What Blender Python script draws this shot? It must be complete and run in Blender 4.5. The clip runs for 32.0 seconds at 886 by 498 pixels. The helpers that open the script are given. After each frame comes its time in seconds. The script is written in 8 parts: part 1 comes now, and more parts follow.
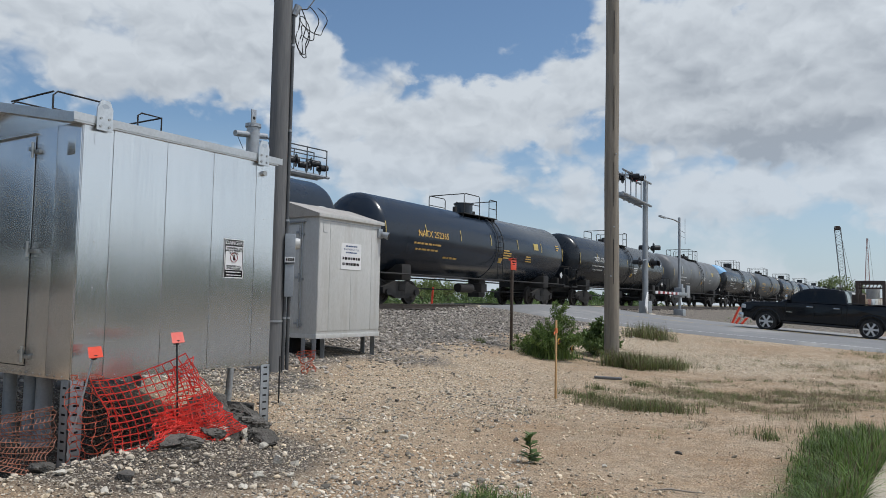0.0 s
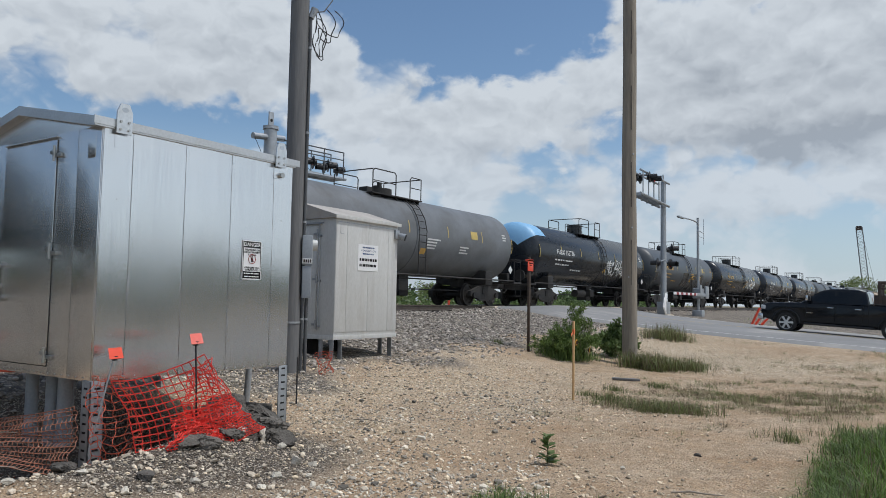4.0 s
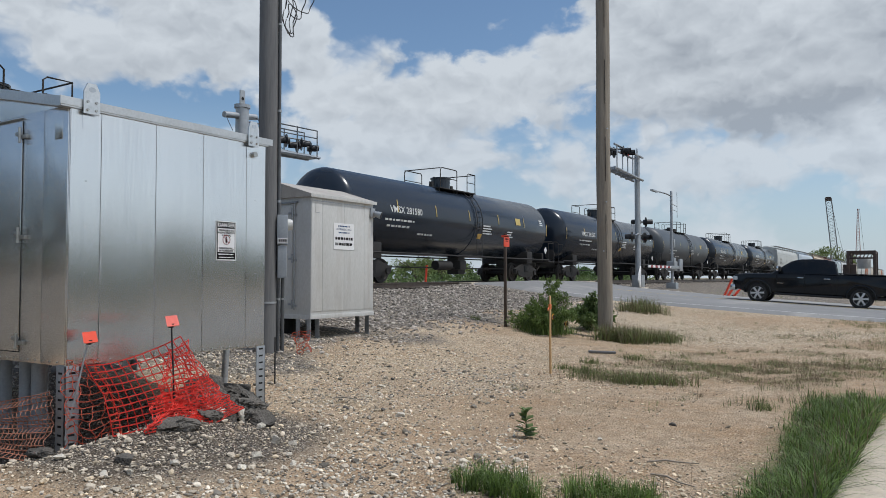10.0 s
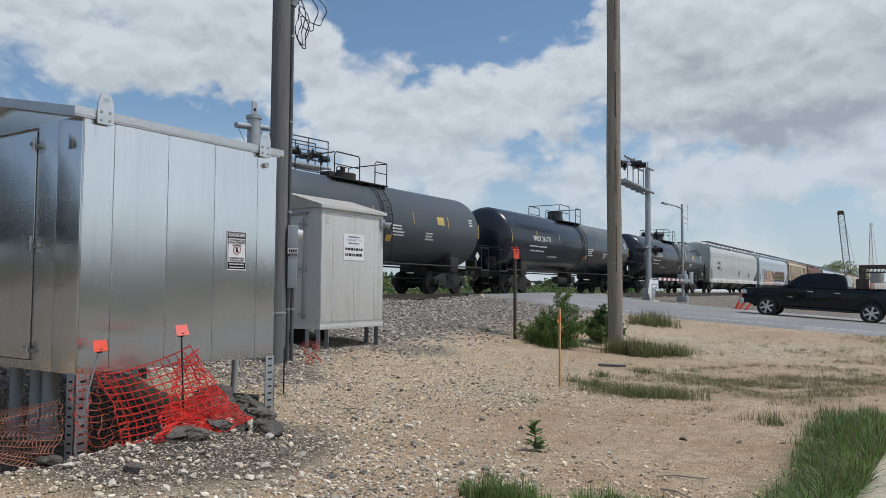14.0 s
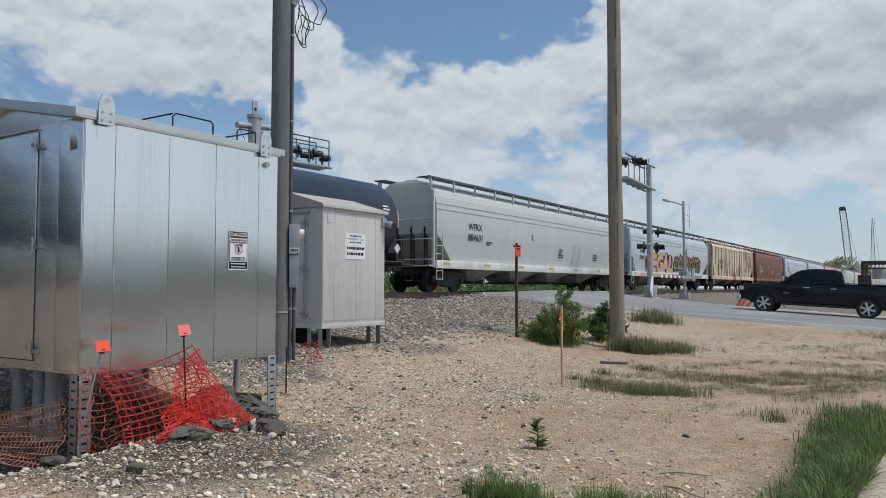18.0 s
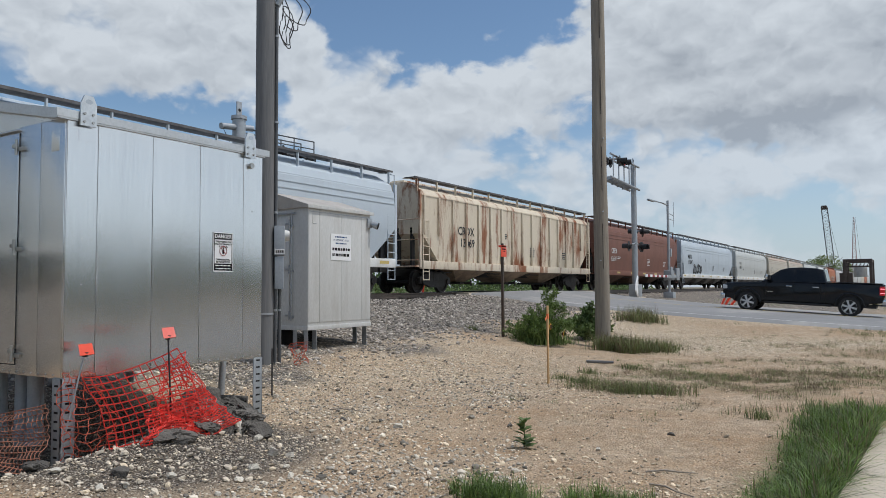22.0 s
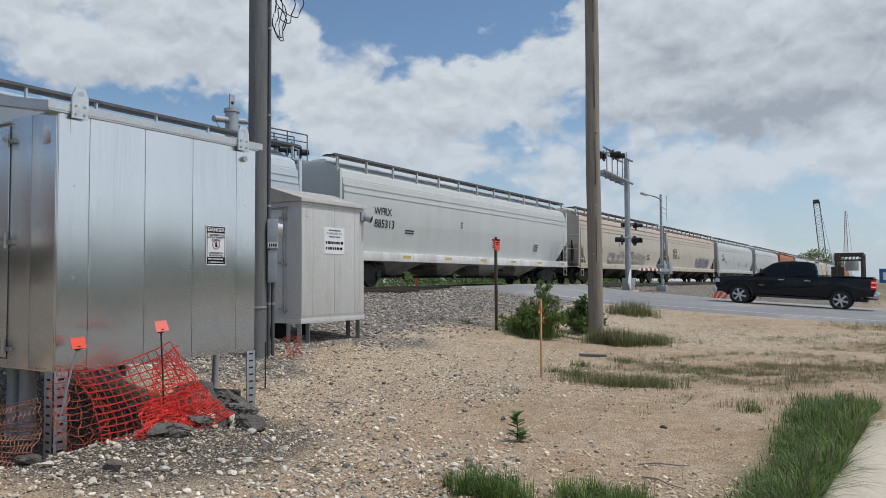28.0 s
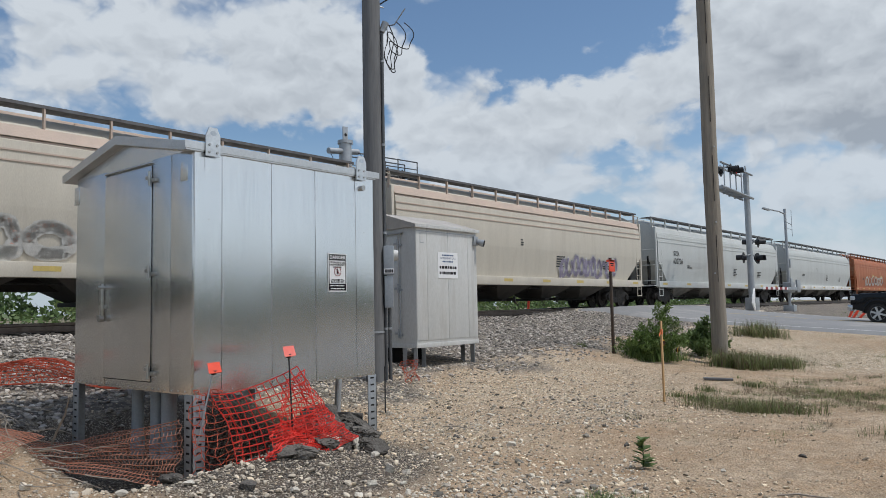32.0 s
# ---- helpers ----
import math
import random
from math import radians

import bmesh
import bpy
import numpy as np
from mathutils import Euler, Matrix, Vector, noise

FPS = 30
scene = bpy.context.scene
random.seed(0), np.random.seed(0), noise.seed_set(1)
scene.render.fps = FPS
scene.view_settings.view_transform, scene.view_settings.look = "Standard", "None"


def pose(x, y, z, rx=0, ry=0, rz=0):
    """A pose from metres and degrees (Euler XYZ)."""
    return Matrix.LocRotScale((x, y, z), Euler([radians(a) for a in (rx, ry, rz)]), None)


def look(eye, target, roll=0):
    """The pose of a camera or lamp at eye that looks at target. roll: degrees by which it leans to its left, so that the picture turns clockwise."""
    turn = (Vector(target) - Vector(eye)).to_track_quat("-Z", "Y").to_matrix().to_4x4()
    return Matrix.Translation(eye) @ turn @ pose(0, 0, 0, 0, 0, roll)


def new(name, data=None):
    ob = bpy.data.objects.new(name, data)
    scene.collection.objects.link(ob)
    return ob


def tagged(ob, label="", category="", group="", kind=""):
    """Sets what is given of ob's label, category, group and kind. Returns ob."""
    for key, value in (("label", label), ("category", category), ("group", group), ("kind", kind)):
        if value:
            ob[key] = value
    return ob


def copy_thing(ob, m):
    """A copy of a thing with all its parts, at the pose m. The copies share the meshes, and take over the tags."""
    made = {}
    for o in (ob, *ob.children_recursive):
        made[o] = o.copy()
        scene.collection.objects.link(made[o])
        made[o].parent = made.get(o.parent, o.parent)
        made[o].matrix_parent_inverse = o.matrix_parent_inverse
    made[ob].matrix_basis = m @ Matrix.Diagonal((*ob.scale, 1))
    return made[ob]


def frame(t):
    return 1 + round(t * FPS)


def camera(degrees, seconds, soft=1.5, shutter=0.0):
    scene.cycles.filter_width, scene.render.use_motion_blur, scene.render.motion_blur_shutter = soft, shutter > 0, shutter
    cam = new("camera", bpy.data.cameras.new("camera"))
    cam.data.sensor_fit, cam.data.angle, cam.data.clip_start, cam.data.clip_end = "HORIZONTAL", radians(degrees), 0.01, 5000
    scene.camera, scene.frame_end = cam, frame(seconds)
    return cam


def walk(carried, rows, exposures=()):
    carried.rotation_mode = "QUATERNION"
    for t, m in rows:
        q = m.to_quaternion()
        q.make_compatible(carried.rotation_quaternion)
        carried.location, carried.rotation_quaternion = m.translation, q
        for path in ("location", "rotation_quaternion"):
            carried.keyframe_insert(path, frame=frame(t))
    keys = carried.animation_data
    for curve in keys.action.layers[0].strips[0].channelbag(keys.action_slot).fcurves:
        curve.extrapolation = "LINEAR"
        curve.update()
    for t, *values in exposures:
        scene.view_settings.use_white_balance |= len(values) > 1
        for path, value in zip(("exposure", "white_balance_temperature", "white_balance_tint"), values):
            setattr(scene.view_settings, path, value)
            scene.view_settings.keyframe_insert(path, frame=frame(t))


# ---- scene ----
cam = camera(61.5, 32.0, soft=0.5)
# seconds, tilt up, lean, turn from the line of the track
PATH = [
    (0, 3.9, -1.06, 32.9), (0.5, 3.88, -1.08, 32.95), (1, 3.94, -1.14, 33.03), (1.5, 3.95, -1.24, 33.13),
    (2, 3.93, -1.4, 33.37), (2.5, 3.92, -1.46, 33.75), (4.5, 3.96, -0.94, 34.22), (5, 3.77, -0.87, 33.89),
    (5.5, 3.42, -0.9, 33.54), (6, 3.12, -0.66, 33.26), (6.5, 2.87, -0.37, 32.97), (7, 2.69, 0.07, 32.74),
    (7.5, 2.39, 0.33, 32.6), (8, 2.1, 0.34, 32.55), (8.5, 1.86, 0.22, 32.52), (9, 1.89, 0.19, 32.48),
    (9.5, 2.06, 0.09, 32.47), (10, 2.22, 0.07, 32.42), (10.5, 2.35, 0.03, 32.41), (11, 2.34, -0.07, 32.39),
    (11.5, 2.36, -0.03, 32.38), (12, 2.4, -0.06, 32.29), (12.5, 2.47, -0.14, 32.29), (13, 2.63, -0.17, 32.4),
    (13.5, 2.86, -0.25, 32.73), (14, 3.09, -0.36, 33.15), (14.5, 3.3, -0.44, 33.56), (16.5, 3.31, -0.33, 33.37),
    (17, 3.23, -0.19, 33.23), (17.5, 3.08, -0.17, 33.19), (18, 2.97, -0.02, 33.28), (18.5, 2.9, 0.12, 33.39),
    (19, 2.75, 0.31, 33.38), (19.5, 2.58, 0.37, 33.19), (20, 2.5, 0.37, 32.88), (20.5, 2.62, 0.34, 32.56),
    (21, 2.88, 0.33, 32.36), (21.5, 3.1, 0.4, 32.31), (22, 3.01, 0.34, 32.21), (22.5, 2.84, 0.5, 32.11),
    (23, 2.56, 0.51, 31.93), (23.5, 2.26, 0.44, 31.8), (24, 2.13, 0.37, 31.75), (24.5, 2.06, 0.24, 31.7),
    (25, 2.12, 0.2, 31.56), (25.5, 2.31, 0.35, 31.37), (27.5, 2.51, 0.27, 31.47), (28, 2.51, 0.32, 31.71),
    (28.5, 2.55, 0.39, 31.91), (29, 2.64, 0.51, 32.09), (29.5, 2.7, 0.39, 32.34), (30, 2.77, 0.38, 32.63),
    (30.5, 2.94, 0.59, 33.32), (31, 3.23, 0.89, 34.86), (31.5, 3.82, 1.24, 37.31), (32, 4.43, 1.18, 40.16),
]
EYE = (0.0, 0.0, 1.55)
# the eye stays in one place, but for a small sidestep while it turns at the end
SIDESTEP = {30.5: .005, 31: .015, 31.5: .04, 32: .07}
walk(cam, [(t, pose(EYE[0] - .77 * SIDESTEP.get(t, 0), EYE[1] - .64 * SIDESTEP.get(t, 0), EYE[2], 90 + p, r, y)) for t, p, r, y in PATH])

# ---- sky and sun ----
world = bpy.data.worlds.new("sky")
scene.world = world
world.use_nodes = True


def build_sky():
    nt = world.node_tree
    nt.nodes.clear()
    N = lambda kind, **kw: _node(nt, kind, kw)
    L = nt.links.new
    out = N("ShaderNodeOutputWorld")
    bg = N("ShaderNodeBackground")
    bg.inputs["Strength"].default_value = 0.097
    L(bg.outputs[0], out.inputs[0])
    sky = N("ShaderNodeTexSky")
    sky.sky_type = "NISHITA"
    sky.sun_disc = False
    sky.sun_elevation = radians(64)
    sky.sun_rotation = radians(60)
    sky.air_density, sky.dust_density, sky.ozone_density = 1.0, 0.6, 1.6
    co = N("ShaderNodeTexCoord")
    sep = N("ShaderNodeSeparateXYZ")
    L(co.outputs["Generated"], sep.inputs[0])

    def m(op, a, b=None, c=None):
        n = N("ShaderNodeMath")
        n.operation = op
        for i, v in enumerate((a, b, c)):
            if v is None:
                continue
            if isinstance(v, (int, float)):
                n.inputs[i].default_value = v
            else:
                L(v, n.inputs[i])
        return n.outputs[0]

    az = m("MULTIPLY", m("ARCTAN2", sep.outputs[0], sep.outputs[1]), 57.2958)
    el = m("MULTIPLY", m("ARCSINE", sep.outputs[2]), 57.2958)
    com = N("ShaderNodeCombineXYZ")
    L(az, com.inputs[0])
    L(m("MULTIPLY", el, 1.35), com.inputs[1])

    def fbm(scale, detail, rough, dist, off):
        mp = N("ShaderNodeMapping")
        mp.inputs["Location"].default_value = off
        L(com.outputs[0], mp.inputs[0])
        n = N("ShaderNodeTexNoise")
        n.inputs["Scale"].default_value = scale
        n.inputs["Detail"].default_value = detail
        n.inputs["Roughness"].default_value = rough
        n.inputs["Distortion"].default_value = dist
        L(mp.outputs[0], n.inputs["Vector"])
        return n.outputs[0]

    big = fbm(0.105, 6, 0.5, 0.2, (3.0, 1.0, 0))
    fine = fbm(0.34, 5, 0.52, 0.2, (7.0, 2.0, 0))
    def puffs(scale, off):
        mp = N("ShaderNodeMapping")
        mp.inputs["Location"].default_value = off
        wob = N("ShaderNodeVectorMath")
        wob.operation = "ADD"
        L(com.outputs[0], wob.inputs[0])
        cw = N("ShaderNodeCombineXYZ")
        L(m("MULTIPLY", m("SUBTRACT", fine, 0.5), 4.0), cw.inputs[0])
        L(m("MULTIPLY", m("SUBTRACT", big, 0.5), 5.0), cw.inputs[1])
        L(cw.outputs[0], wob.inputs[1])
        L(wob.outputs[0], mp.inputs[0])
        n = N("ShaderNodeTexVoronoi")
        n.feature = "SMOOTH_F1"
        n.inputs["Scale"].default_value = scale
        n.inputs["Detail"].default_value = 3.0
        n.inputs["Roughness"].default_value = 0.47
        n.inputs["Lacunarity"].default_value = 2.3
        n.inputs["Smoothness"].default_value = 0.35
        L(mp.outputs[0], n.inputs["Vector"])
        return n.outputs["Distance"]

    puff, puff_up = puffs(0.15, (2.0, 4.0, 0)), puffs(0.15, (2.0, 5.0, 0))
    shade = fbm(0.12, 4, 0.5, 0.1, (1.0, 5.5, 0))
    wx = m("MULTIPLY", m("SUBTRACT", big, 0.5), 12.0)
    wy = m("MULTIPLY", m("SUBTRACT", fine, 0.5), 6.0)
    azw, elw = m("ADD", az, wx), m("ADD", el, wy)
    # cloud masses: heading, height, half widths, weight (negative: open blue)
    masses = CLOUDS
    cover = None
    for a, e, sa, se, w in masses:
        dx = m("DIVIDE", m("SUBTRACT", azw, a), sa)
        dy = m("DIVIDE", m("SUBTRACT", elw, e), se)
        g = m("MULTIPLY", m("EXPONENT", m("MULTIPLY", m("ADD", m("MULTIPLY", dx, dx), m("MULTIPLY", dy, dy)), -1.0)), w)
        cover = g if cover is None else m("ADD", cover, g)
    dens = m("ADD", m("ADD", cover, m("MULTIPLY", m("SUBTRACT", big, 0.5), 1.15)), m("MULTIPLY", m("SUBTRACT", 0.86, puff), 1.0))
    dens = m("ADD", dens, 0.14)
    ramp = N("ShaderNodeMapRange")
    ramp.interpolation_type = "SMOOTHSTEP"
    ramp.inputs["From Min"].default_value = 0.0
    ramp.inputs["From Max"].default_value = 0.5
    L(dens, ramp.inputs[0])
    # thick middles are greyer than the rims
    core = N("ShaderNodeMapRange")
    core.inputs["From Min"].default_value = 0.15
    core.inputs["From Max"].default_value = 1.45
    above = fbm(0.105, 6, 0.5, 0.2, (3.0, 2.9, 0))
    lit = m("MULTIPLY", m("SUBTRACT", above, big), 1.2)
    lit = m("ADD", lit, m("MULTIPLY", m("SUBTRACT", puff, puff_up), 1.6))
    # flat grey undersides
    for a, e, sa, se, w in BASES:
        dx = m("DIVIDE", m("SUBTRACT", azw, a), sa)
        dy = m("DIVIDE", m("SUBTRACT", elw, e), se)
        lit = m("ADD", lit, m("MULTIPLY", m("EXPONENT", m("MULTIPLY", m("ADD", m("MULTIPLY", dx, dx), m("MULTIPLY", dy, dy)), -1.0)), w))
    L(m("ADD", m("ADD", m("MULTIPLY", dens, .45), lit), m("MULTIPLY", m("SUBTRACT", shade, 0.5), 0.8)), core.inputs[0])
    cc = N("ShaderNodeMixRGB")
    cc.inputs[1].default_value = (6.2, 6.75, 7.35, 1)
    cc.inputs[2].default_value = (3.45, 3.9, 4.5, 1)
    L(core.outputs[0], cc.inputs[0])
    # the sky on the sun's side is brighter
    mix = N("ShaderNodeMixRGB")
    da = m("DIVIDE", m("SUBTRACT", az, 75.0), 48.0)
    side = m("EXPONENT", m("MULTIPLY", m("MULTIPLY", da, da), -1.0))
    gain = N("ShaderNodeVectorMath")
    gain.operation = "SCALE"
    L(mix.outputs[0], gain.inputs[0])
    L(m("ADD", 1.0, m("MULTIPLY", side, 0.45)), gain.inputs["Scale"])
    # milky air towards the horizon
    haze = N("ShaderNodeMapRange")
    haze.inputs["From Min"].default_value = 13.0
    haze.inputs["From Max"].default_value = -1.0
    haze.inputs["To Max"].default_value = 0.85
    L(el, haze.inputs[0])
    hz = N("ShaderNodeMixRGB")
    hz.inputs[2].default_value = (4.6, 5.5, 6.6, 1)
    L(haze.outputs[0], hz.inputs[0])
    sk = N("ShaderNodeMixRGB")
    sk.blend_type = "MULTIPLY"
    sk.inputs[0].default_value = 1.0
    sk.inputs[2].default_value = SKYTINT
    L(sky.outputs[0], sk.inputs[1])
    L(sk.outputs[0], hz.inputs[1])
    L(m("MULTIPLY", ramp.outputs[0], m("SUBTRACT", 1.0, m("MULTIPLY", haze.outputs[0], 0.45))), mix.inputs[0])
    L(hz.outputs[0], mix.inputs[1])
    L(cc.outputs[0], mix.inputs[2])
    L(gain.outputs[0], bg.inputs["Color"])


def _node(nt, kind, kw):
    n = nt.nodes.new(kind)
    for k, v in kw.items():
        n.inputs[k].default_value = v
    return n


SKYTINT = (0.95, 1.05, 1.1, 1)
CLOUDS = [
    (-61, 22, 9, 4, 0.6), (-51, 18, 6, 4.5, 0.65), (-46, 20, 4.5, 3.5, 0.5), (-63, 15, 8, 2.5, 0.35), (-41.5, 16.5, 3.5, 3.0, 0.6),
    (-37, 13, 6, 2.6, 0.75), (-30, 14.5, 5, 2.2, 0.7), (-39, 10.5, 5, 2.0, 0.6), (-30, 9.0, 4.5, 1.7, 0.55),
    (-33, 22, 8, 4.0, -1.0), (-25, 22.5, 6, 2.0, -0.6), (-44, 13.5, 1.8, 1.5, -0.5), (-52, 12.0, 8, 1.6, -0.5), (-25, 10.4, 3, 1.2, -0.45),
    # last mass lies out of view, added to whiten what the steel front mirrors
    (-21, 16, 5, 2.8, 0.75), (-13, 16, 8, 4.5, 0.9), (-4, 17, 8, 6, 0.9), (-7, 12, 9, 2.4, 0.5), (-14, 8.0, 6, 1.8, 0.45), (-2, 8.0, 6, 2.0, 0.4), (85, 14, 62, 24, 0.75),
]
# undersides: heading, height, half widths, weight
BASES = [
    (-8, 11.4, 10, 1.7, 1.0), (-21, 12.4, 5, 1.4, 0.7), (-33, 11.8, 6, 1.1, 0.4), (-39, 8.8, 5, 1.0, 0.45), (-13, 15.4, 3.5, 1.6, 0.35),
    (-2, 15.5, 5, 2.6, 0.45), (-60, 12.8, 7, 1.5, 0.45), (-53, 15.5, 6, 1.6, 0.3), (-62, 19, 6, 2, 0.35), (-13, 6.4, 6, 0.9, 0.3),
]
build_sky()

sun = new("sun", bpy.data.lights.new("sun", "SUN"))
sun.data.energy = 2.5
sun.data.angle = radians(4)
sun.data.color = (1.0, 0.98, 0.945)
sun.matrix_world = look((0, 0, 0), (-0.42, -0.16, -1.0))
scene.view_settings.exposure = 0.0


# ---- small tools ----
class Shape:
    """Collects vertices and faces of one part."""

    def __init__(self):
        self.v, self.f = [], []

    def add(self, vs, fs):
        n = len(self.v)
        self.v += [tuple(p) for p in vs]
        self.f += [tuple(i + n for i in q) for q in fs]
        return self

    def box(self, lo, hi, bev=0.0, m=None):
        x0, y0, z0 = lo
        x1, y1, z1 = hi
        if bev <= 0:
            vs = [(x0, y0, z0), (x1, y0, z0), (x1, y1, z0), (x0, y1, z0), (x0, y0, z1), (x1, y0, z1), (x1, y1, z1), (x0, y1, z1)]
            fs = [(3, 2, 1, 0), (4, 5, 6, 7), (0, 1, 5, 4), (1, 2, 6, 5), (2, 3, 7, 6), (3, 0, 4, 7)]
        else:
            b = min(bev, (x1 - x0) * .49, (y1 - y0) * .49, (z1 - z0) * .49)
            bm = bmesh.new()
            bmesh.ops.create_cube(bm, size=1)
            for q in bm.verts:
                q.co = ((q.co.x + .5) * (x1 - x0) + x0, (q.co.y + .5) * (y1 - y0) + y0, (q.co.z + .5) * (z1 - z0) + z0)
            bmesh.ops.bevel(bm, geom=bm.edges[:] + bm.verts[:], offset=b, segments=2, affect="EDGES", profile=0.6)
            bm.verts.index_update()
            vs = [q.co[:] for q in bm.verts]
            fs = [[q.index for q in p.verts] for p in bm.faces]
            bm.free()
        if m:
            vs = [(m @ Vector(p))[:] for p in vs]
        return self.add(vs, fs)

    def cyl(self, p0, p1, r0, r1=None, n=12, caps=True):
        r1 = r0 if r1 is None else r1
        a, b = Vector(p0), Vector(p1)
        d = (b - a).normalized()
        q = d.to_track_quat("Z", "Y").to_matrix()
        vs = []
        for c, r in ((a, r0), (b, r1)):
            for i in range(n):
                t = 2 * math.pi * i / n
                vs.append((c + q @ Vector((r * math.cos(t), r * math.sin(t), 0)))[:])
        fs = [(i, (i + 1) % n, n + (i + 1) % n, n + i) for i in range(n)]
        if caps:
            fs += [tuple(range(n - 1, -1, -1)), tuple(range(n, 2 * n))]
        return self.add(vs, fs)

    def tube(self, pts, r, n=6):
        pts = [Vector(p) for p in pts]
        vs, k = [], len(pts)
        for i, p in enumerate(pts):
            d = (pts[min(i + 1, k - 1)] - pts[max(i - 1, 0)]).normalized()
            q = d.to_track_quat("Z", "Y").to_matrix()
            rr = r[i] if isinstance(r, (list, tuple)) else r
            for j in range(n):
                t = 2 * math.pi * j / n
                vs.append((p + q @ Vector((rr * math.cos(t), rr * math.sin(t), 0)))[:])
        fs = []
        for i in range(k - 1):
            for j in range(n):
                a, b = i * n + j, i * n + (j + 1) % n
                fs.append((a, b, b + n, a + n))
        fs += [tuple(range(n - 1, -1, -1)), tuple(range((k - 1) * n, k * n))]
        return self.add(vs, fs)

    def lathe(self, prof, n=32, m=None, caps=True):
        """prof: (radius, along) pairs, turned about the Y axis."""
        vs, fs = [], []
        for r, y in prof:
            for i in range(n):
                t = 2 * math.pi * i / n
                vs.append((r * math.cos(t), y, r * math.sin(t)))
        for k in range(len(prof) - 1):
            for i in range(n):
                a, b = k * n + i, k * n + (i + 1) % n
                fs.append((a, a + n, b + n, b))
        if caps:
            fs += [tuple(range(n)), tuple(range(len(prof) * n - 1, (len(prof) - 1) * n - 1, -1))]
        if m:
            vs = [(m @ Vector(p))[:] for p in vs]
        return self.add(vs, fs)

    def prism(self, poly, y0, y1, axis="y"):
        """A closed outline in the other two axes, drawn out along one."""
        n = len(poly)
        put = {"y": lambda a, b, c: (a, c, b), "x": lambda a, b, c: (c, a, b), "z": lambda a, b, c: (a, b, c)}[axis]
        vs = [put(a, b, y0) for a, b in poly] + [put(a, b, y1) for a, b in poly]
        fs = [(i, (i + 1) % n, n + (i + 1) % n, n + i) for i in range(n)]
        fs += [tuple(range(n - 1, -1, -1)), tuple(range(n, 2 * n))]
        return self.add(vs, fs)

    def mesh(self, name, material, smooth=35):
        me = bpy.data.meshes.new(name)
        me.from_pydata(self.v, [], self.f)
        me.validate()
        bm = bmesh.new()
        bm.from_mesh(me)
        bmesh.ops.recalc_face_normals(bm, faces=bm.faces)
        bm.to_mesh(me)
        bm.free()
        if smooth:
            me.shade_smooth()
            me.set_sharp_from_angle(angle=radians(smooth))
        if material:
            me.materials.append(material)
        return me


def part(name, shape, material, parent, label="", smooth=35):
    me = shape if isinstance(shape, bpy.types.Mesh) else shape.mesh(name, material, smooth)
    ob = new(name, me)
    if parent:
        ob.parent = parent
    if label:
        ob["label"] = label
    return ob


def thing(name, label, category, at=None, group="", kind=""):
    ob = new(name)
    ob.empty_display_size = 0.1
    if at:
        ob.matrix_world = at
    return tagged(ob, label, category, group, kind)


def text_mesh(words, size, material, wrap=None, bold=0.0):
    """Lettering in the plane x to the right, y up; wrap bends it round places (y, z)."""
    cu = bpy.data.curves.new("lettering", "FONT")
    cu.body, cu.size, cu.align_x, cu.align_y = words, size, "CENTER", "CENTER"
    cu.offset = bold
    cu.resolution_u = 2
    ob = bpy.data.objects.new("lettering", cu)
    scene.collection.objects.link(ob)
    dg = bpy.context.evaluated_depsgraph_get()
    me = bpy.data.meshes.new_from_object(ob.evaluated_get(dg))
    bpy.data.objects.remove(ob)
    bpy.data.curves.remove(cu)
    if wrap:
        for v in me.vertices:
            v.co = wrap(v.co.x, v.co.y)
    me.materials.clear()
    me.materials.append(material)
    me.update()
    return me


def ease(a, b, x):
    t = np.clip((x - a) / (b - a), 0, 1)
    return t * t * (3 - 2 * t)


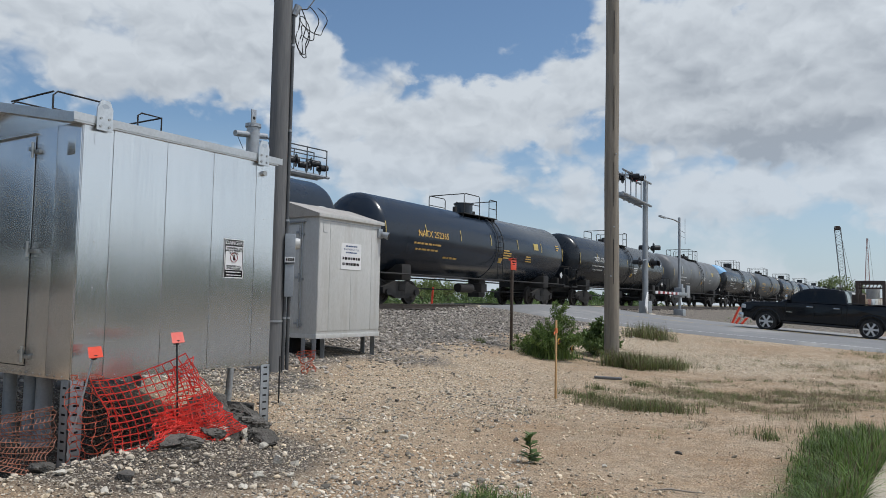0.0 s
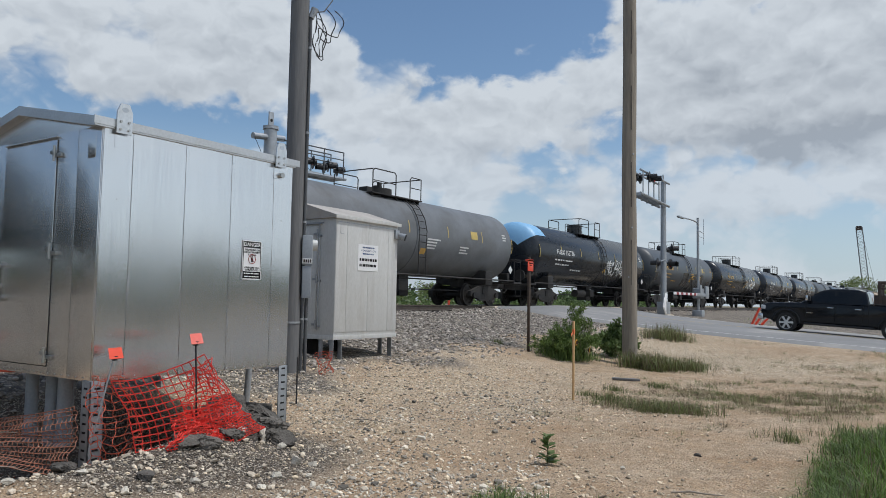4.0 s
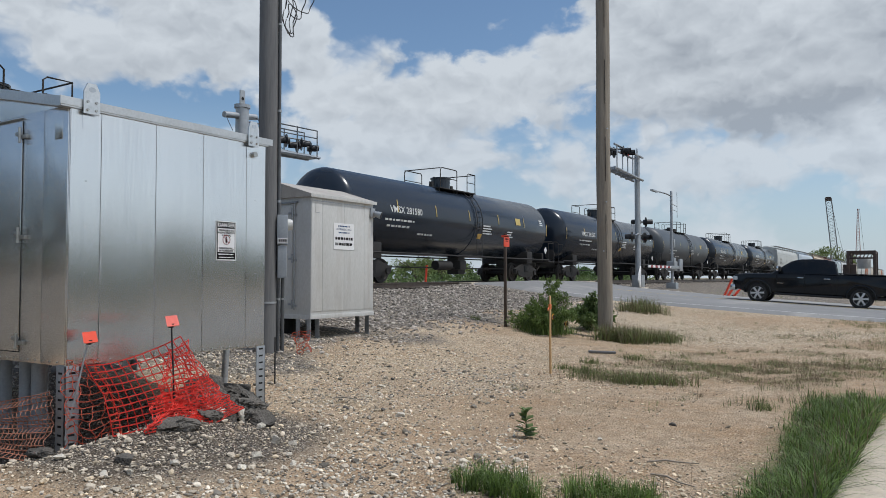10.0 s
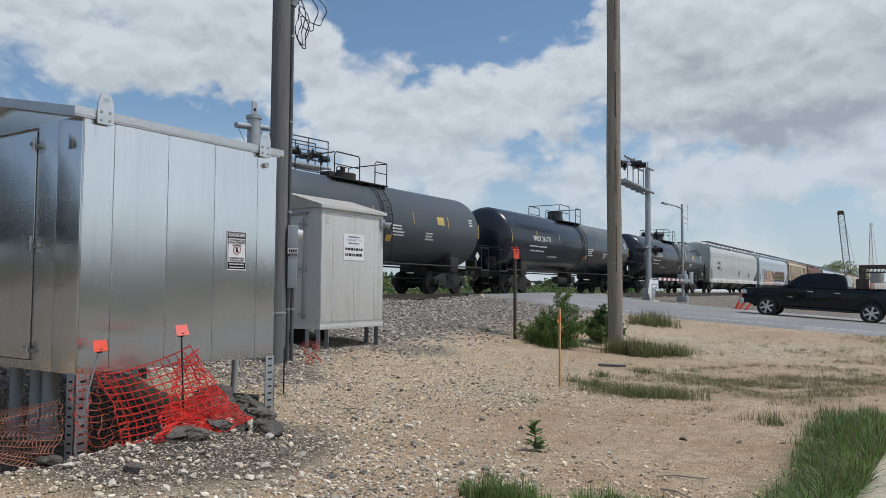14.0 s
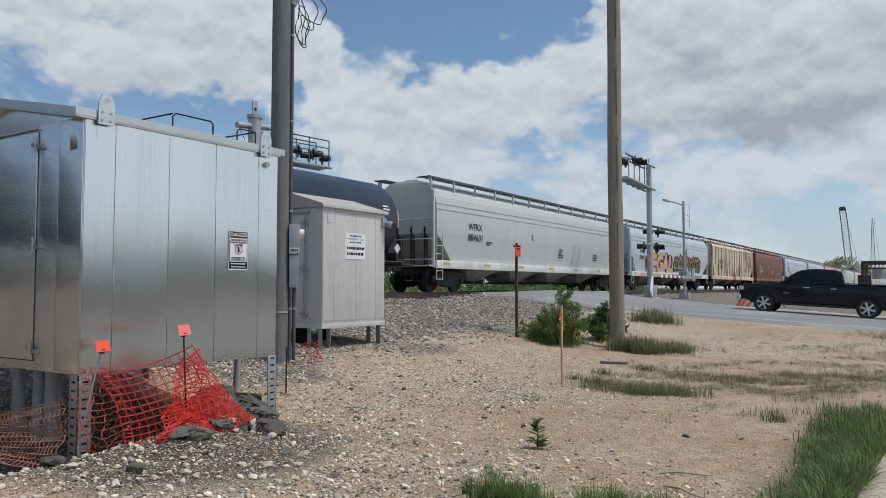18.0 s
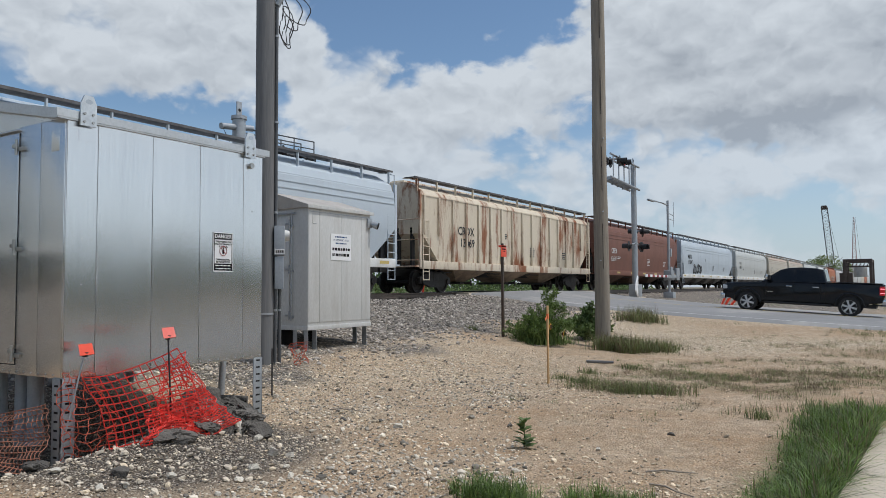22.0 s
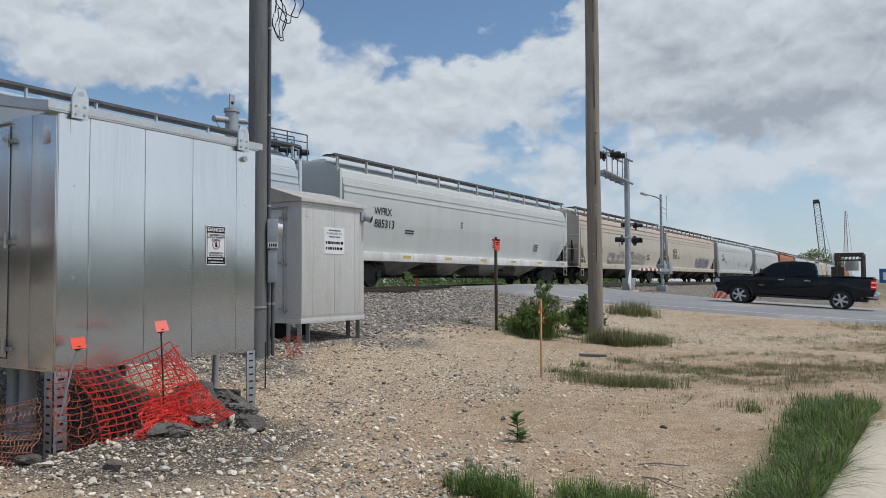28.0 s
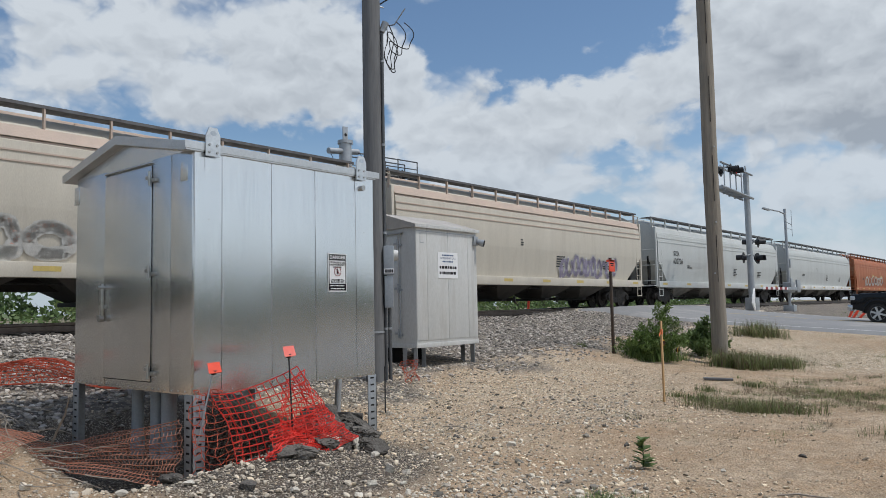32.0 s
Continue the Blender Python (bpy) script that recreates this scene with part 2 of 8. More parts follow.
# ---- materials ----
def material(name, color, rough=0.6, metal=0.0, color2=None, scale=4.0, detail=6, bump=0.0, bump_scale=40.0, streak=(1, 1, 1), spots=None, spot_scale=2.0, spot_cut=(0.55, 0.7), rnd=0.0, coat=0.0, spec=0.5, vary=(0.1, 0.12)):
    mt = bpy.data.materials.new(name)
    mt.use_nodes = True
    nt = mt.node_tree
    L = nt.links.new
    b = nt.nodes["Principled BSDF"]
    b.inputs["Roughness"].default_value = rough
    b.inputs["Metallic"].default_value = metal
    b.inputs["Coat Weight"].default_value = coat
    b.inputs["Specular IOR Level"].default_value = spec
    co = nt.nodes.new("ShaderNodeTexCoord")
    mp = nt.nodes.new("ShaderNodeMapping")
    mp.inputs["Scale"].default_value = streak
    L(co.outputs["Object"], mp.inputs[0])
    c1 = (*color, 1)
    c2 = (*(color2 or [c * 0.72 for c in color]), 1)
    n1 = nt.nodes.new("ShaderNodeTexNoise")
    n1.inputs["Scale"].default_value = scale
    n1.inputs["Detail"].default_value = detail
    n1.inputs["Roughness"].default_value = 0.65
    L(mp.outputs[0], n1.inputs["Vector"])
    r1 = nt.nodes.new("ShaderNodeMapRange")
    r1.inputs["From Min"].default_value, r1.inputs["From Max"].default_value = 0.32, 0.7
    L(n1.outputs[0], r1.inputs[0])
    mx = nt.nodes.new("ShaderNodeMixRGB")
    mx.inputs[1].default_value, mx.inputs[2].default_value = c1, c2
    L(r1.outputs[0], mx.inputs[0])
    col = mx.outputs[0]
    n2 = nt.nodes.new("ShaderNodeTexNoise")
    n2.inputs["Scale"].default_value = bump_scale
    n2.inputs["Detail"].default_value = 5
    L(mp.outputs[0], n2.inputs["Vector"])
    fine = nt.nodes.new("ShaderNodeMixRGB")
    fine.blend_type = "OVERLAY"
    fine.inputs[0].default_value = 0.22
    L(col, fine.inputs[1])
    L(n2.outputs[0], fine.inputs[2])
    col = fine.outputs[0]
    if spots:
        n3 = nt.nodes.new("ShaderNodeTexNoise")
        n3.inputs["Scale"].default_value = spot_scale
        n3.inputs["Detail"].default_value = 9
        n3.inputs["Roughness"].default_value = 0.7
        L(mp.outputs[0], n3.inputs["Vector"])
        r3 = nt.nodes.new("ShaderNodeMapRange")
        r3.inputs["From Min"].default_value, r3.inputs["From Max"].default_value = spot_cut
        L(n3.outputs[0], r3.inputs[0])
        m3 = nt.nodes.new("ShaderNodeMixRGB")
        m3.inputs[2].default_value = (*spots, 1)
        L(r3.outputs[0], m3.inputs[0])
        L(col, m3.inputs[1])
        col = m3.outputs[0]
    if rnd:
        oi = nt.nodes.new("ShaderNodeObjectInfo")
        hs = nt.nodes.new("ShaderNodeHueSaturation")
        rr = nt.nodes.new("ShaderNodeMapRange")
        rr.inputs["To Min"].default_value, rr.inputs["To Max"].default_value = 1 - rnd, 1 + rnd
        L(oi.outputs["Random"], rr.inputs[0])
        L(rr.outputs[0], hs.inputs["Value"])
        L(col, hs.inputs["Color"])
        col = hs.outputs[0]
    L(col, b.inputs["Base Color"])
    rr = nt.nodes.new("ShaderNodeMapRange")
    rr.inputs["To Min"].default_value, rr.inputs["To Max"].default_value = max(rough - vary[0], 0.03), min(rough + vary[1], 1)
    L(n1.outputs[0], rr.inputs[0])
    L(rr.outputs[0], b.inputs["Roughness"])
    if bump:
        bp = nt.nodes.new("ShaderNodeBump")
        bp.inputs["Strength"].default_value = bump
        bp.inputs["Distance"].default_value = 0.02
        L(n2.outputs[0], bp.inputs["Height"])
        L(bp.outputs[0], b.inputs["Normal"])
    return mt


def island(mt, amount):
    """Lets every loose piece of a joined mesh differ in brightness."""
    nt = mt.node_tree
    b = nt.nodes["Principled BSDF"]
    src = b.inputs["Base Color"].links[0].from_socket
    g = nt.nodes.new("ShaderNodeNewGeometry")
    rr = nt.nodes.new("ShaderNodeMapRange")
    rr.inputs["To Min"].default_value, rr.inputs["To Max"].default_value = 1 - amount, 1 + amount
    hs = nt.nodes.new("ShaderNodeHueSaturation")
    nt.links.new(g.outputs["Random Per Island"], rr.inputs[0])
    nt.links.new(rr.outputs[0], hs.inputs["Value"])
    nt.links.new(src, hs.inputs["Color"])
    nt.links.new(hs.outputs[0], b.inputs["Base Color"])
    return mt


def leafy(mt, amount=0.35):
    nt = mt.node_tree
    b = nt.nodes["Principled BSDF"]
    b.inputs["Subsurface Weight"].default_value = 0.0
    tr = nt.nodes.new("ShaderNodeBsdfTranslucent")
    ms = nt.nodes.new("ShaderNodeMixShader")
    ms.inputs[0].default_value = amount
    out = nt.nodes["Material Output"]
    nt.links.new(b.inputs["Base Color"].links[0].from_socket, tr.inputs[0])
    nt.links.new(b.outputs[0], ms.inputs[1])
    nt.links.new(tr.outputs[0], ms.inputs[2])
    nt.links.new(ms.outputs[0], out.inputs[0])
    return mt


def brushed(mt, amount):
    """Upright brush marks: reflections spread sideways."""
    nt = mt.node_tree
    b = nt.nodes["Principled BSDF"]
    tg = nt.nodes.new("ShaderNodeTangent")
    tg.direction_type, tg.axis = "RADIAL", "Z"
    nt.links.new(tg.outputs[0], b.inputs["Tangent"])
    b.inputs["Anisotropic"].default_value = amount


def glow(name, color, strength):
    mt = material(name, color, 0.3)
    b = mt.node_tree.nodes["Principled BSDF"]
    b.inputs["Emission Color"].default_value = (*color, 1)
    b.inputs["Emission Strength"].default_value = strength
    return mt


RAIL_X, RAIL_Z = -17.7, 1.36
M = {}
M["rail"] = material("rail_steel", (0.16, 0.13, 0.11), 0.45, 0.7, (0.1, 0.075, 0.06), 6, bump=0.1)
M["tie"] = material("tie_wood", (0.09, 0.075, 0.06), 0.85, 0, (0.05, 0.045, 0.04), 3, bump=0.5, streak=(1, 6, 6), rnd=0.25)
M["asphalt"] = material("road_asphalt", (0.25, 0.248, 0.246), 0.85, 0, (0.19, 0.189, 0.188), 0.5, bump=0.25, bump_scale=60, spots=(0.46, 0.435, 0.4), spot_scale=0.25, spot_cut=(0.5, 0.75))
M["concrete"] = material("concrete", (0.64, 0.54, 0.42), 0.85, 0, (0.5, 0.44, 0.355), 1.2, bump=0.3, bump_scale=50, spots=(0.3, 0.27, 0.22), spot_scale=3, spot_cut=(0.6, 0.85))
M["paint_white"] = material("road_paint", (0.7, 0.7, 0.68), 0.7, 0, (0.5, 0.5, 0.48), 8, bump=0.1)
M["stone"] = island(material("ballast_stone", (0.43, 0.385, 0.335), 0.85, 0, (0.22, 0.195, 0.17), 8, bump=0.3, bump_scale=30), 0.6)
M["pebble"] = island(material("limestone_pebble", (0.6, 0.5, 0.37), 0.85, 0, (0.46, 0.37, 0.26), 7, bump=0.3, bump_scale=30), 0.65)
M["rock_pale"] = material("pale_limestone", (0.62, 0.58, 0.5), 0.85, 0, (0.45, 0.4, 0.33), 5, bump=0.5, bump_scale=25, rnd=0.2)
M["rubble"] = material("broken_asphalt", (0.13, 0.118, 0.104), 0.95, 0, (0.065, 0.058, 0.05), 5, bump=0.9, bump_scale=38, spots=(0.3, 0.28, 0.25), spot_scale=14, spot_cut=(0.6, 0.72), rnd=0.25)


def height_road(X):
    return np.interp(X, [-300, -60, -30, -20, -15.4, -13, -8.5, -5.7, -1.9, 2, 10, 40], [0.3, .5, .75, 1.345, 1.345, 1.02, .64, .47, .24, .05, -.15, -.3])


def height(X, Y):
    """Lie of the land: flat lot, bank up to the track, road over the crossing."""
    X, Y = np.asarray(X, float), np.asarray(Y, float)
    g = np.interp(X, [-300, -80, -34, -26, -22, -19.9, -15.5, -14.2, -12, -9, -6.5, -4, 20], [.3, .4, .5, .72, .92, 1.10, 1.10, 1.0, .78, .46, .1, 0, 0])
    far = np.where(X < -13.5, g, np.interp(X, [-13.5, -10, 0, 40], [.95, .68, .2, -.1]))
    a = ease(23.0, 28.4, Y)
    b = ease(41.2, 45, Y)
    z = (g * (1 - a) + (height_road(X) - .09) * a) * (1 - b) + far * b
    # bed of the unseen street beside the footpath
    z = z - .2 * ease(1.0, 1.3, X) * (1 - ease(11.6, 12.0, X)) * (1 - ease(23.5, 26, Y))
    # the pit under the steel cabinet, and the heap before it
    pit = np.exp(-(((X + 7.5) / 1.25) ** 4 + ((Y - 4.1) / 1.0) ** 4))
    z = z - 0.48 * pit
    z = z + 0.2 * np.exp(-(((X + 6.0) / .55) ** 2 + ((Y - 4.95) / .75) ** 2)) + .10 * np.exp(-(((X + 5.6) / .7) ** 2 + ((Y - 3.7) / .8) ** 2)) + .14 * np.exp(-(((X + 5.35) / .45) ** 2 + ((Y - 4.55) / .6) ** 2))
    return z


def axis_steps(parts):
    out = []
    for a, b, step in parts:
        n = max(int(round((b - a) / step)), 1)
        out += [a + (b - a) * i / n for i in range(n)]
    return np.array(out + [parts[-1][1]])


def noise2(X, Y, scale, seed):
    """Smooth value noise on a plane."""
    rs = np.random.RandomState(seed)
    tab = rs.rand(256, 256)
    x, y = X / scale + 1000.37, Y / scale + 1000.71
    i, j = np.floor(x).astype(int), np.floor(y).astype(int)
    u, v = x - i, y - j
    u, v = u * u * (3 - 2 * u), v * v * (3 - 2 * v)
    g = lambda a, b: tab[a % 256, b % 256]
    return (g(i, j) * (1 - u) + g(i + 1, j) * u) * (1 - v) + (g(i, j + 1) * (1 - u) + g(i + 1, j + 1) * u) * v - 0.5


def bumps(X, Y):
    near = 1 - ease(22, 40, np.hypot(X, Y))
    return near * (0.07 * noise2(X, Y, 1.7, 1) + 0.035 * noise2(X, Y, 0.6, 2) + 0.02 * noise2(X, Y, 0.27, 3))


def land(X, Y):
    lot = 1 - ease(27.0, 28.0, np.asarray(Y, float))
    return height(X, Y) + bumps(np.asarray(X, float), np.asarray(Y, float)) * lot


def grass_field(X, Y):
    """Where grass grows: 0 to 1."""
    warp = noise2(X, Y, 1.1, 11) * 1.2 + noise2(X, Y, 0.45, 12) * 0.6
    band = np.exp(-(((X + 1.2) / 3.6) ** 4 + ((Y - 13.4 - 0.3 * (X + 2.3)) / 1.9) ** 4)) * .95
    band2 = np.exp(-(((X + .6) / 3.0) ** 2 + ((Y - 18.5) / 3.5) ** 2)) * .62
    patch = np.exp(-(((X + 3.75) / .75) ** 2 + ((Y - 11.0) / .5) ** 2)) * 1.2
    right = np.exp(-(((X + .75) / .42) ** 2 + ((Y - 7.3) / 1.9) ** 4)) * 1.5
    verge = np.exp(-((X - 3.0) / 2.0) ** 2) * ease(9, 13, Y) * .9
    gaps = np.clip(noise2(X, Y, .6, 61) * 2.0 + noise2(X, Y, .25, 62) * 1.4 + .9, 0, 1)
    return gaps * np.clip(band + band2 + patch + right + verge + warp * 0.8 - 0.28, 0, 1) * (1 - ease(27.0, 27.8, Y))


def build_ground():
    xs = axis_steps([(-900, -120, 60), (-120, -30, 6), (-30, -16, 0.7), (-16, -2.0, 0.1), (-2.0, 3, 0.16), (3, 20, 1.0), (20, 120, 10), (120, 900, 60)])
    ys = axis_steps([(-900, -60, 60), (-60, -4, 4), (-4, 1.5, 0.5), (1.5, 13, 0.1), (13, 27, 0.18), (27, 48, 0.7), (48, 140, 5), (140, 1500, 60)])
    X, Y = np.meshgrid(xs, ys)
    Z = land(X, Y)
    n, k = len(xs), len(ys)
    me = bpy.data.meshes.new("ground")
    idx = np.arange(n * k).reshape(k, n)
    quads = np.stack([idx[:-1, :-1], idx[:-1, 1:], idx[1:, 1:], idx[1:, :-1]], -1).reshape(-1, 4)
    me.from_pydata(np.stack([X, Y, Z], -1).reshape(-1, 3).tolist(), [], quads.tolist())
    me.shade_smooth()
    w = noise2(X, Y, 2.3, 5) + 0.6 * noise2(X, Y, 0.8, 6)
    gravel = 1 - ease(-9.8, -7.4, X + w * 2.2 + 0.10 * (Y - 9))
    gravel = np.maximum(gravel, ease(40.0, 41.5, Y) * (1 - ease(-4, 2, X)) * .8)
    bare = np.exp(-(((X + 2.4) / 2.0) ** 2 + ((Y - 7.8) / 2.0) ** 2))
    pale = np.clip(-.9 * bare + noise2(X, Y, 3.1, 8) * 1.3 + .5 * np.exp(-(((X + 4.2) / 3.2) ** 2 + ((Y - 20.5) / 4) ** 2)) + .3, 0, 1)
    # dark soil of the heap; the second term paints the shade under the cabinet
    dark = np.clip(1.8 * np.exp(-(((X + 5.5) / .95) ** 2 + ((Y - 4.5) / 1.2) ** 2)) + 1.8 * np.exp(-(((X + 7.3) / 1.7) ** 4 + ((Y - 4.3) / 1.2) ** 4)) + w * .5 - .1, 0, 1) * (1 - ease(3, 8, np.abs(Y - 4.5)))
    green = grass_field(X, Y)
    # last term greens ground out of view, for the steel cabinet to mirror
    far_green = np.clip((1 - ease(-36, -25, X)) * .9 + (ease(44, 60, Y) * ease(-13, -4, X)) * .95 + ease(1.8, 4, X) * (1 - ease(26, 32, X) + ease(46, 52, X)) * .9, 0, 1)
    green = np.clip(np.maximum(green * .95, far_green * np.clip(.8 + noise2(X, Y, 5, 21), 0, 1)), 0, 1)
    col = me.attributes.new("zone", "FLOAT_COLOR", "POINT")
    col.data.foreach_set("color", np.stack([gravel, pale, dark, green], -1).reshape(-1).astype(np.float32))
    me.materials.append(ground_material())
    tagged(new("ground", me), "sandy gravel lot with pale stones, dry grass and a ballast bank", "ground", kind="structure")


def ground_material():
    mt = bpy.data.materials.new("earth_and_gravel")
    mt.use_nodes = True
    nt = mt.node_tree
    L = nt.links.new
    b = nt.nodes["Principled BSDF"]
    b.inputs["Roughness"].default_value = 0.95
    b.inputs["Specular IOR Level"].default_value = 0.2
    at = nt.nodes.new("ShaderNodeAttribute")
    at.attribute_name = "zone"
    sp = nt.nodes.new("ShaderNodeSeparateColor")
    L(at.outputs["Color"], sp.inputs[0])
    co = nt.nodes.new("ShaderNodeTexCoord")

    def noise_node(scale, detail=6, rough=0.65):
        n = nt.nodes.new("ShaderNodeTexNoise")
        n.inputs["Scale"].default_value, n.inputs["Detail"].default_value, n.inputs["Roughness"].default_value = scale, detail, rough
        L(co.outputs["Object"], n.inputs["Vector"])
        return n.outputs[0]

    def ramp(v, a, c, lo=0.0, hi=1.0):
        r = nt.nodes.new("ShaderNodeMapRange")
        r.inputs["From Min"].default_value, r.inputs["From Max"].default_value = a, c
        r.inputs["To Min"].default_value, r.inputs["To Max"].default_value = lo, hi
        L(v, r.inputs[0])
        return r.outputs[0]

    def mixc(f, c1, c2, blend="MIX"):
        x = nt.nodes.new("ShaderNodeMixRGB")
        x.blend_type = blend
        for i, v in enumerate((f, c1, c2)):
            if isinstance(v, tuple):
                x.inputs[i].default_value = (*v, 1)
            elif isinstance(v, (int, float)):
                x.inputs[i].default_value = v
            else:
                L(v, x.inputs[i])
        return x.outputs[0]

    def cells(scale):
        v = nt.nodes.new("ShaderNodeTexVoronoi")
        v.inputs["Scale"].default_value = scale
        v.inputs["Randomness"].default_value = 1.0
        L(co.outputs["Object"], v.inputs["Vector"])
        s = nt.nodes.new("ShaderNodeSeparateColor")
        L(v.outputs["Color"], s.inputs[0])
        return v.outputs["Distance"], s.outputs[0], s.outputs[1]

    n1, n2, n3 = noise_node(0.9), noise_node(6, 8), noise_node(45, 5)
    sand = mixc(ramp(n1, 0.38, 0.62), (0.5, 0.34, 0.205), (0.61, 0.485, 0.345))
    sand = mixc(ramp(n2, 0.42, 0.72), sand, (0.32, 0.225, 0.145))
    sand = mixc(ramp(noise_node(0.33, 5), 0.5, 0.66, 0, 0.7), sand, (0.4, 0.26, 0.15))
    d1, h1, k1 = cells(34)
    d2, h2, k2 = cells(85)
    peb = mixc(h1, (0.17, 0.135, 0.095), (0.9, 0.8, 0.65))
    fine_peb = mixc(h2, (0.16, 0.115, 0.07), (0.92, 0.79, 0.6))
    pale_mask = ramp(sp.outputs[1], 0.15, 0.8)
    hard = lambda v, a, c: ramp(v, a, c)
    mfine = nt.nodes.new("ShaderNodeMath")
    mfine.operation = "MULTIPLY"
    L(hard(k2, 0.42, 0.5), mfine.inputs[0])
    L(ramp(pale_mask, 0, 1, 0.35, 1.0), mfine.inputs[1])
    col = mixc(mfine.outputs[0], sand, fine_peb)
    mp = nt.nodes.new("ShaderNodeMath")
    mp.operation = "MULTIPLY"
    L(hard(k1, 0.55, 0.6), mp.inputs[0])
    L(ramp(pale_mask, 0, 1, 0.15, 1.0), mp.inputs[1])
    col = mixc(mp.outputs[0], col, peb)
    # crushed stone towards the track
    bd, bh, bk = cells(17)
    ball = mixc(bh, (0.11, 0.095, 0.082), (0.64, 0.575, 0.5))
    ball = mixc(ramp(bd, 0.25, 0.6), ball, (0.13, 0.12, 0.11))
    ball = mixc(ramp(n2, 0.45, 0.7, 0, .55), ball, fine_peb)
    col = mixc(ramp(sp.outputs[0], 0.25, 0.75), col, ball)
    # dark soil tone, which also stands in for the cabinet's shade
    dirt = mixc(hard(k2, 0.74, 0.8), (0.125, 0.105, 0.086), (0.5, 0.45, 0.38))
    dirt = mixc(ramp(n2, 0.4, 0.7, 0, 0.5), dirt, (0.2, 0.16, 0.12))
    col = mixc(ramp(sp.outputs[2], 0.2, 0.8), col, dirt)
    grn = mixc(n2, (0.10, 0.12, 0.045), (0.29, 0.22, 0.13))
    col = mixc(ramp(at.outputs["Alpha"], 0.1, 0.9, 0, 0.68), col, grn)
    col = mixc(ramp(n3, 0.3, 0.7, 0.0, 0.35), col, (0.25, 0.2, 0.15), "OVERLAY")
    L(col, b.inputs["Base Color"])
    h = nt.nodes.new("ShaderNodeMath")
    h.operation = "ADD"
    L(ramp(d1, 0, 0.6, 1, 0), h.inputs[0])
    L(n3, h.inputs[1])
    bp = nt.nodes.new("ShaderNodeBump")
    bp.inputs["Strength"].default_value = 0.8
    bp.inputs["Distance"].default_value = 0.035
    L(h.outputs[0], bp.inputs["Height"])
    L(bp.outputs[0], b.inputs["Normal"])
    return mt


ROAD_N, ROAD_F = 28.0, 40.0


def build_road():
    s = Shape()
    xs = axis_steps([(-120, -30, 6), (-30, -19.2, 1.2)])
    xr = axis_steps([(-16.2, 2, 1.0), (2, 60, 4), (60, 260, 20)])
    ys = [ROAD_N - .35, ROAD_N, 34.0, ROAD_F, ROAD_F + .35]
    drop = [-.22, 0.0, 0.07, 0.0, -.22]
    for seq in (xs, xr):
        vs = [(x, y, float(height_road(x)) + d) for x in seq for y, d in zip(ys, drop)]
        fs = [(i * 5 + j, i * 5 + j + 1, i * 5 + j + 6, i * 5 + j + 5) for i in range(len(seq) - 1) for j in range(4)]
        s.add(vs, fs)
    road = part("road", s, M["asphalt"], None, smooth=60)
    tagged(road, "worn grey asphalt road climbing over the level crossing", "road", kind="structure")
    # worn edge lines and the stop line before the track
    for y, x0, x1 in ((ROAD_N + .35, -12.5, 60), (ROAD_F - .35, -12.5, 60), (34.0, -13.0, 60)):
        q = Shape()
        sx = np.arange(x0, x1, 1.5)
        for a in sx:
            z0, z1 = float(height_road(a)) + .004 + (.07 if y == 34.0 else .004), float(height_road(a + 1.5)) + .004 + (.07 if y == 34.0 else .004)
            q.add([(a, y - .06, z0), (a + 1.5, y - .06, z1), (a + 1.5, y + .06, z1), (a, y + .06, z0)], [(0, 1, 2, 3)])
        ln = part("trim", q, M["paint_white"] if y != 34.0 else M["paint_yellow"], None, smooth=0)
        tagged(ln, "faded painted line on the road", "road marking", kind="structure")
    # shoulder strip beyond the road
    sh = Shape()
    seq = axis_steps([(-13, 60, 2.0)])
    vs = [(x, y, float(height_road(x)) + d) for x in seq for y, d in ((ROAD_F + .30, -.03), (ROAD_F + 1.6, -.08), (ROAD_F + 2.0, -.4))]
    sh.add(vs, [(i * 3 + j, i * 3 + j + 1, i * 3 + j + 4, i * 3 + j + 3) for i in range(len(seq) - 1) for j in range(2)])
    tagged(part("pavement", sh, M["shoulder"], None), "pale dusty roadside shoulder strip", "road shoulder", kind="structure")
    # an unseen street beside the footpath, running up to the road
    # added so that the steel sheets mirror grey ground
    st = Shape()
    seq = axis_steps([(-60, 26, 4)])
    st.add([(x, y, d + .1 * float(ease(20, 27, y))) for y in seq for x, d in ((1.15, -.07), (6.4, -.02), (11.8, -.07))], [(i * 3 + j, i * 3 + j + 1, i * 3 + j + 4, i * 3 + j + 3) for i in range(len(seq) - 1) for j in range(2)])
    tagged(part("road", st, M["asphalt"], None), "unseen worn grey asphalt street beside the footpath", "road", kind="structure")
    tagged(part("kerb", Shape().box((11.8, -60, -.2), (12.1, 24, .1), .02), M["concrete"], None), "unseen pale concrete kerb across the street", "kerb", kind="structure")
    # crossing panels between and beside the rails
    cross = thing("crossing_panels", "concrete level crossing panels between the rails", "crossing", kind="structure")
    for x0, x1 in ((-19.25, -18.62), (-18.34, -17.06), (-16.78, -16.15)):
        y = ROAD_N - .3
        while y < ROAD_F:
            part("panel", Shape().box((x0, y + .012, RAIL_Z - .3), (x1, y + 2.43, RAIL_Z - .012), .012), M["concrete"], cross)
            y += 2.45


M["paint_yellow"] = material("yellow_road_paint", (0.55, 0.38, 0.08), 0.7, 0, (0.35, 0.27, 0.1), 8, bump=0.1)
M["shoulder"] = material("dusty_shoulder", (0.36, 0.31, 0.245), 0.9, 0, (0.25, 0.215, 0.17), 1.0, bump=0.4, bump_scale=30)


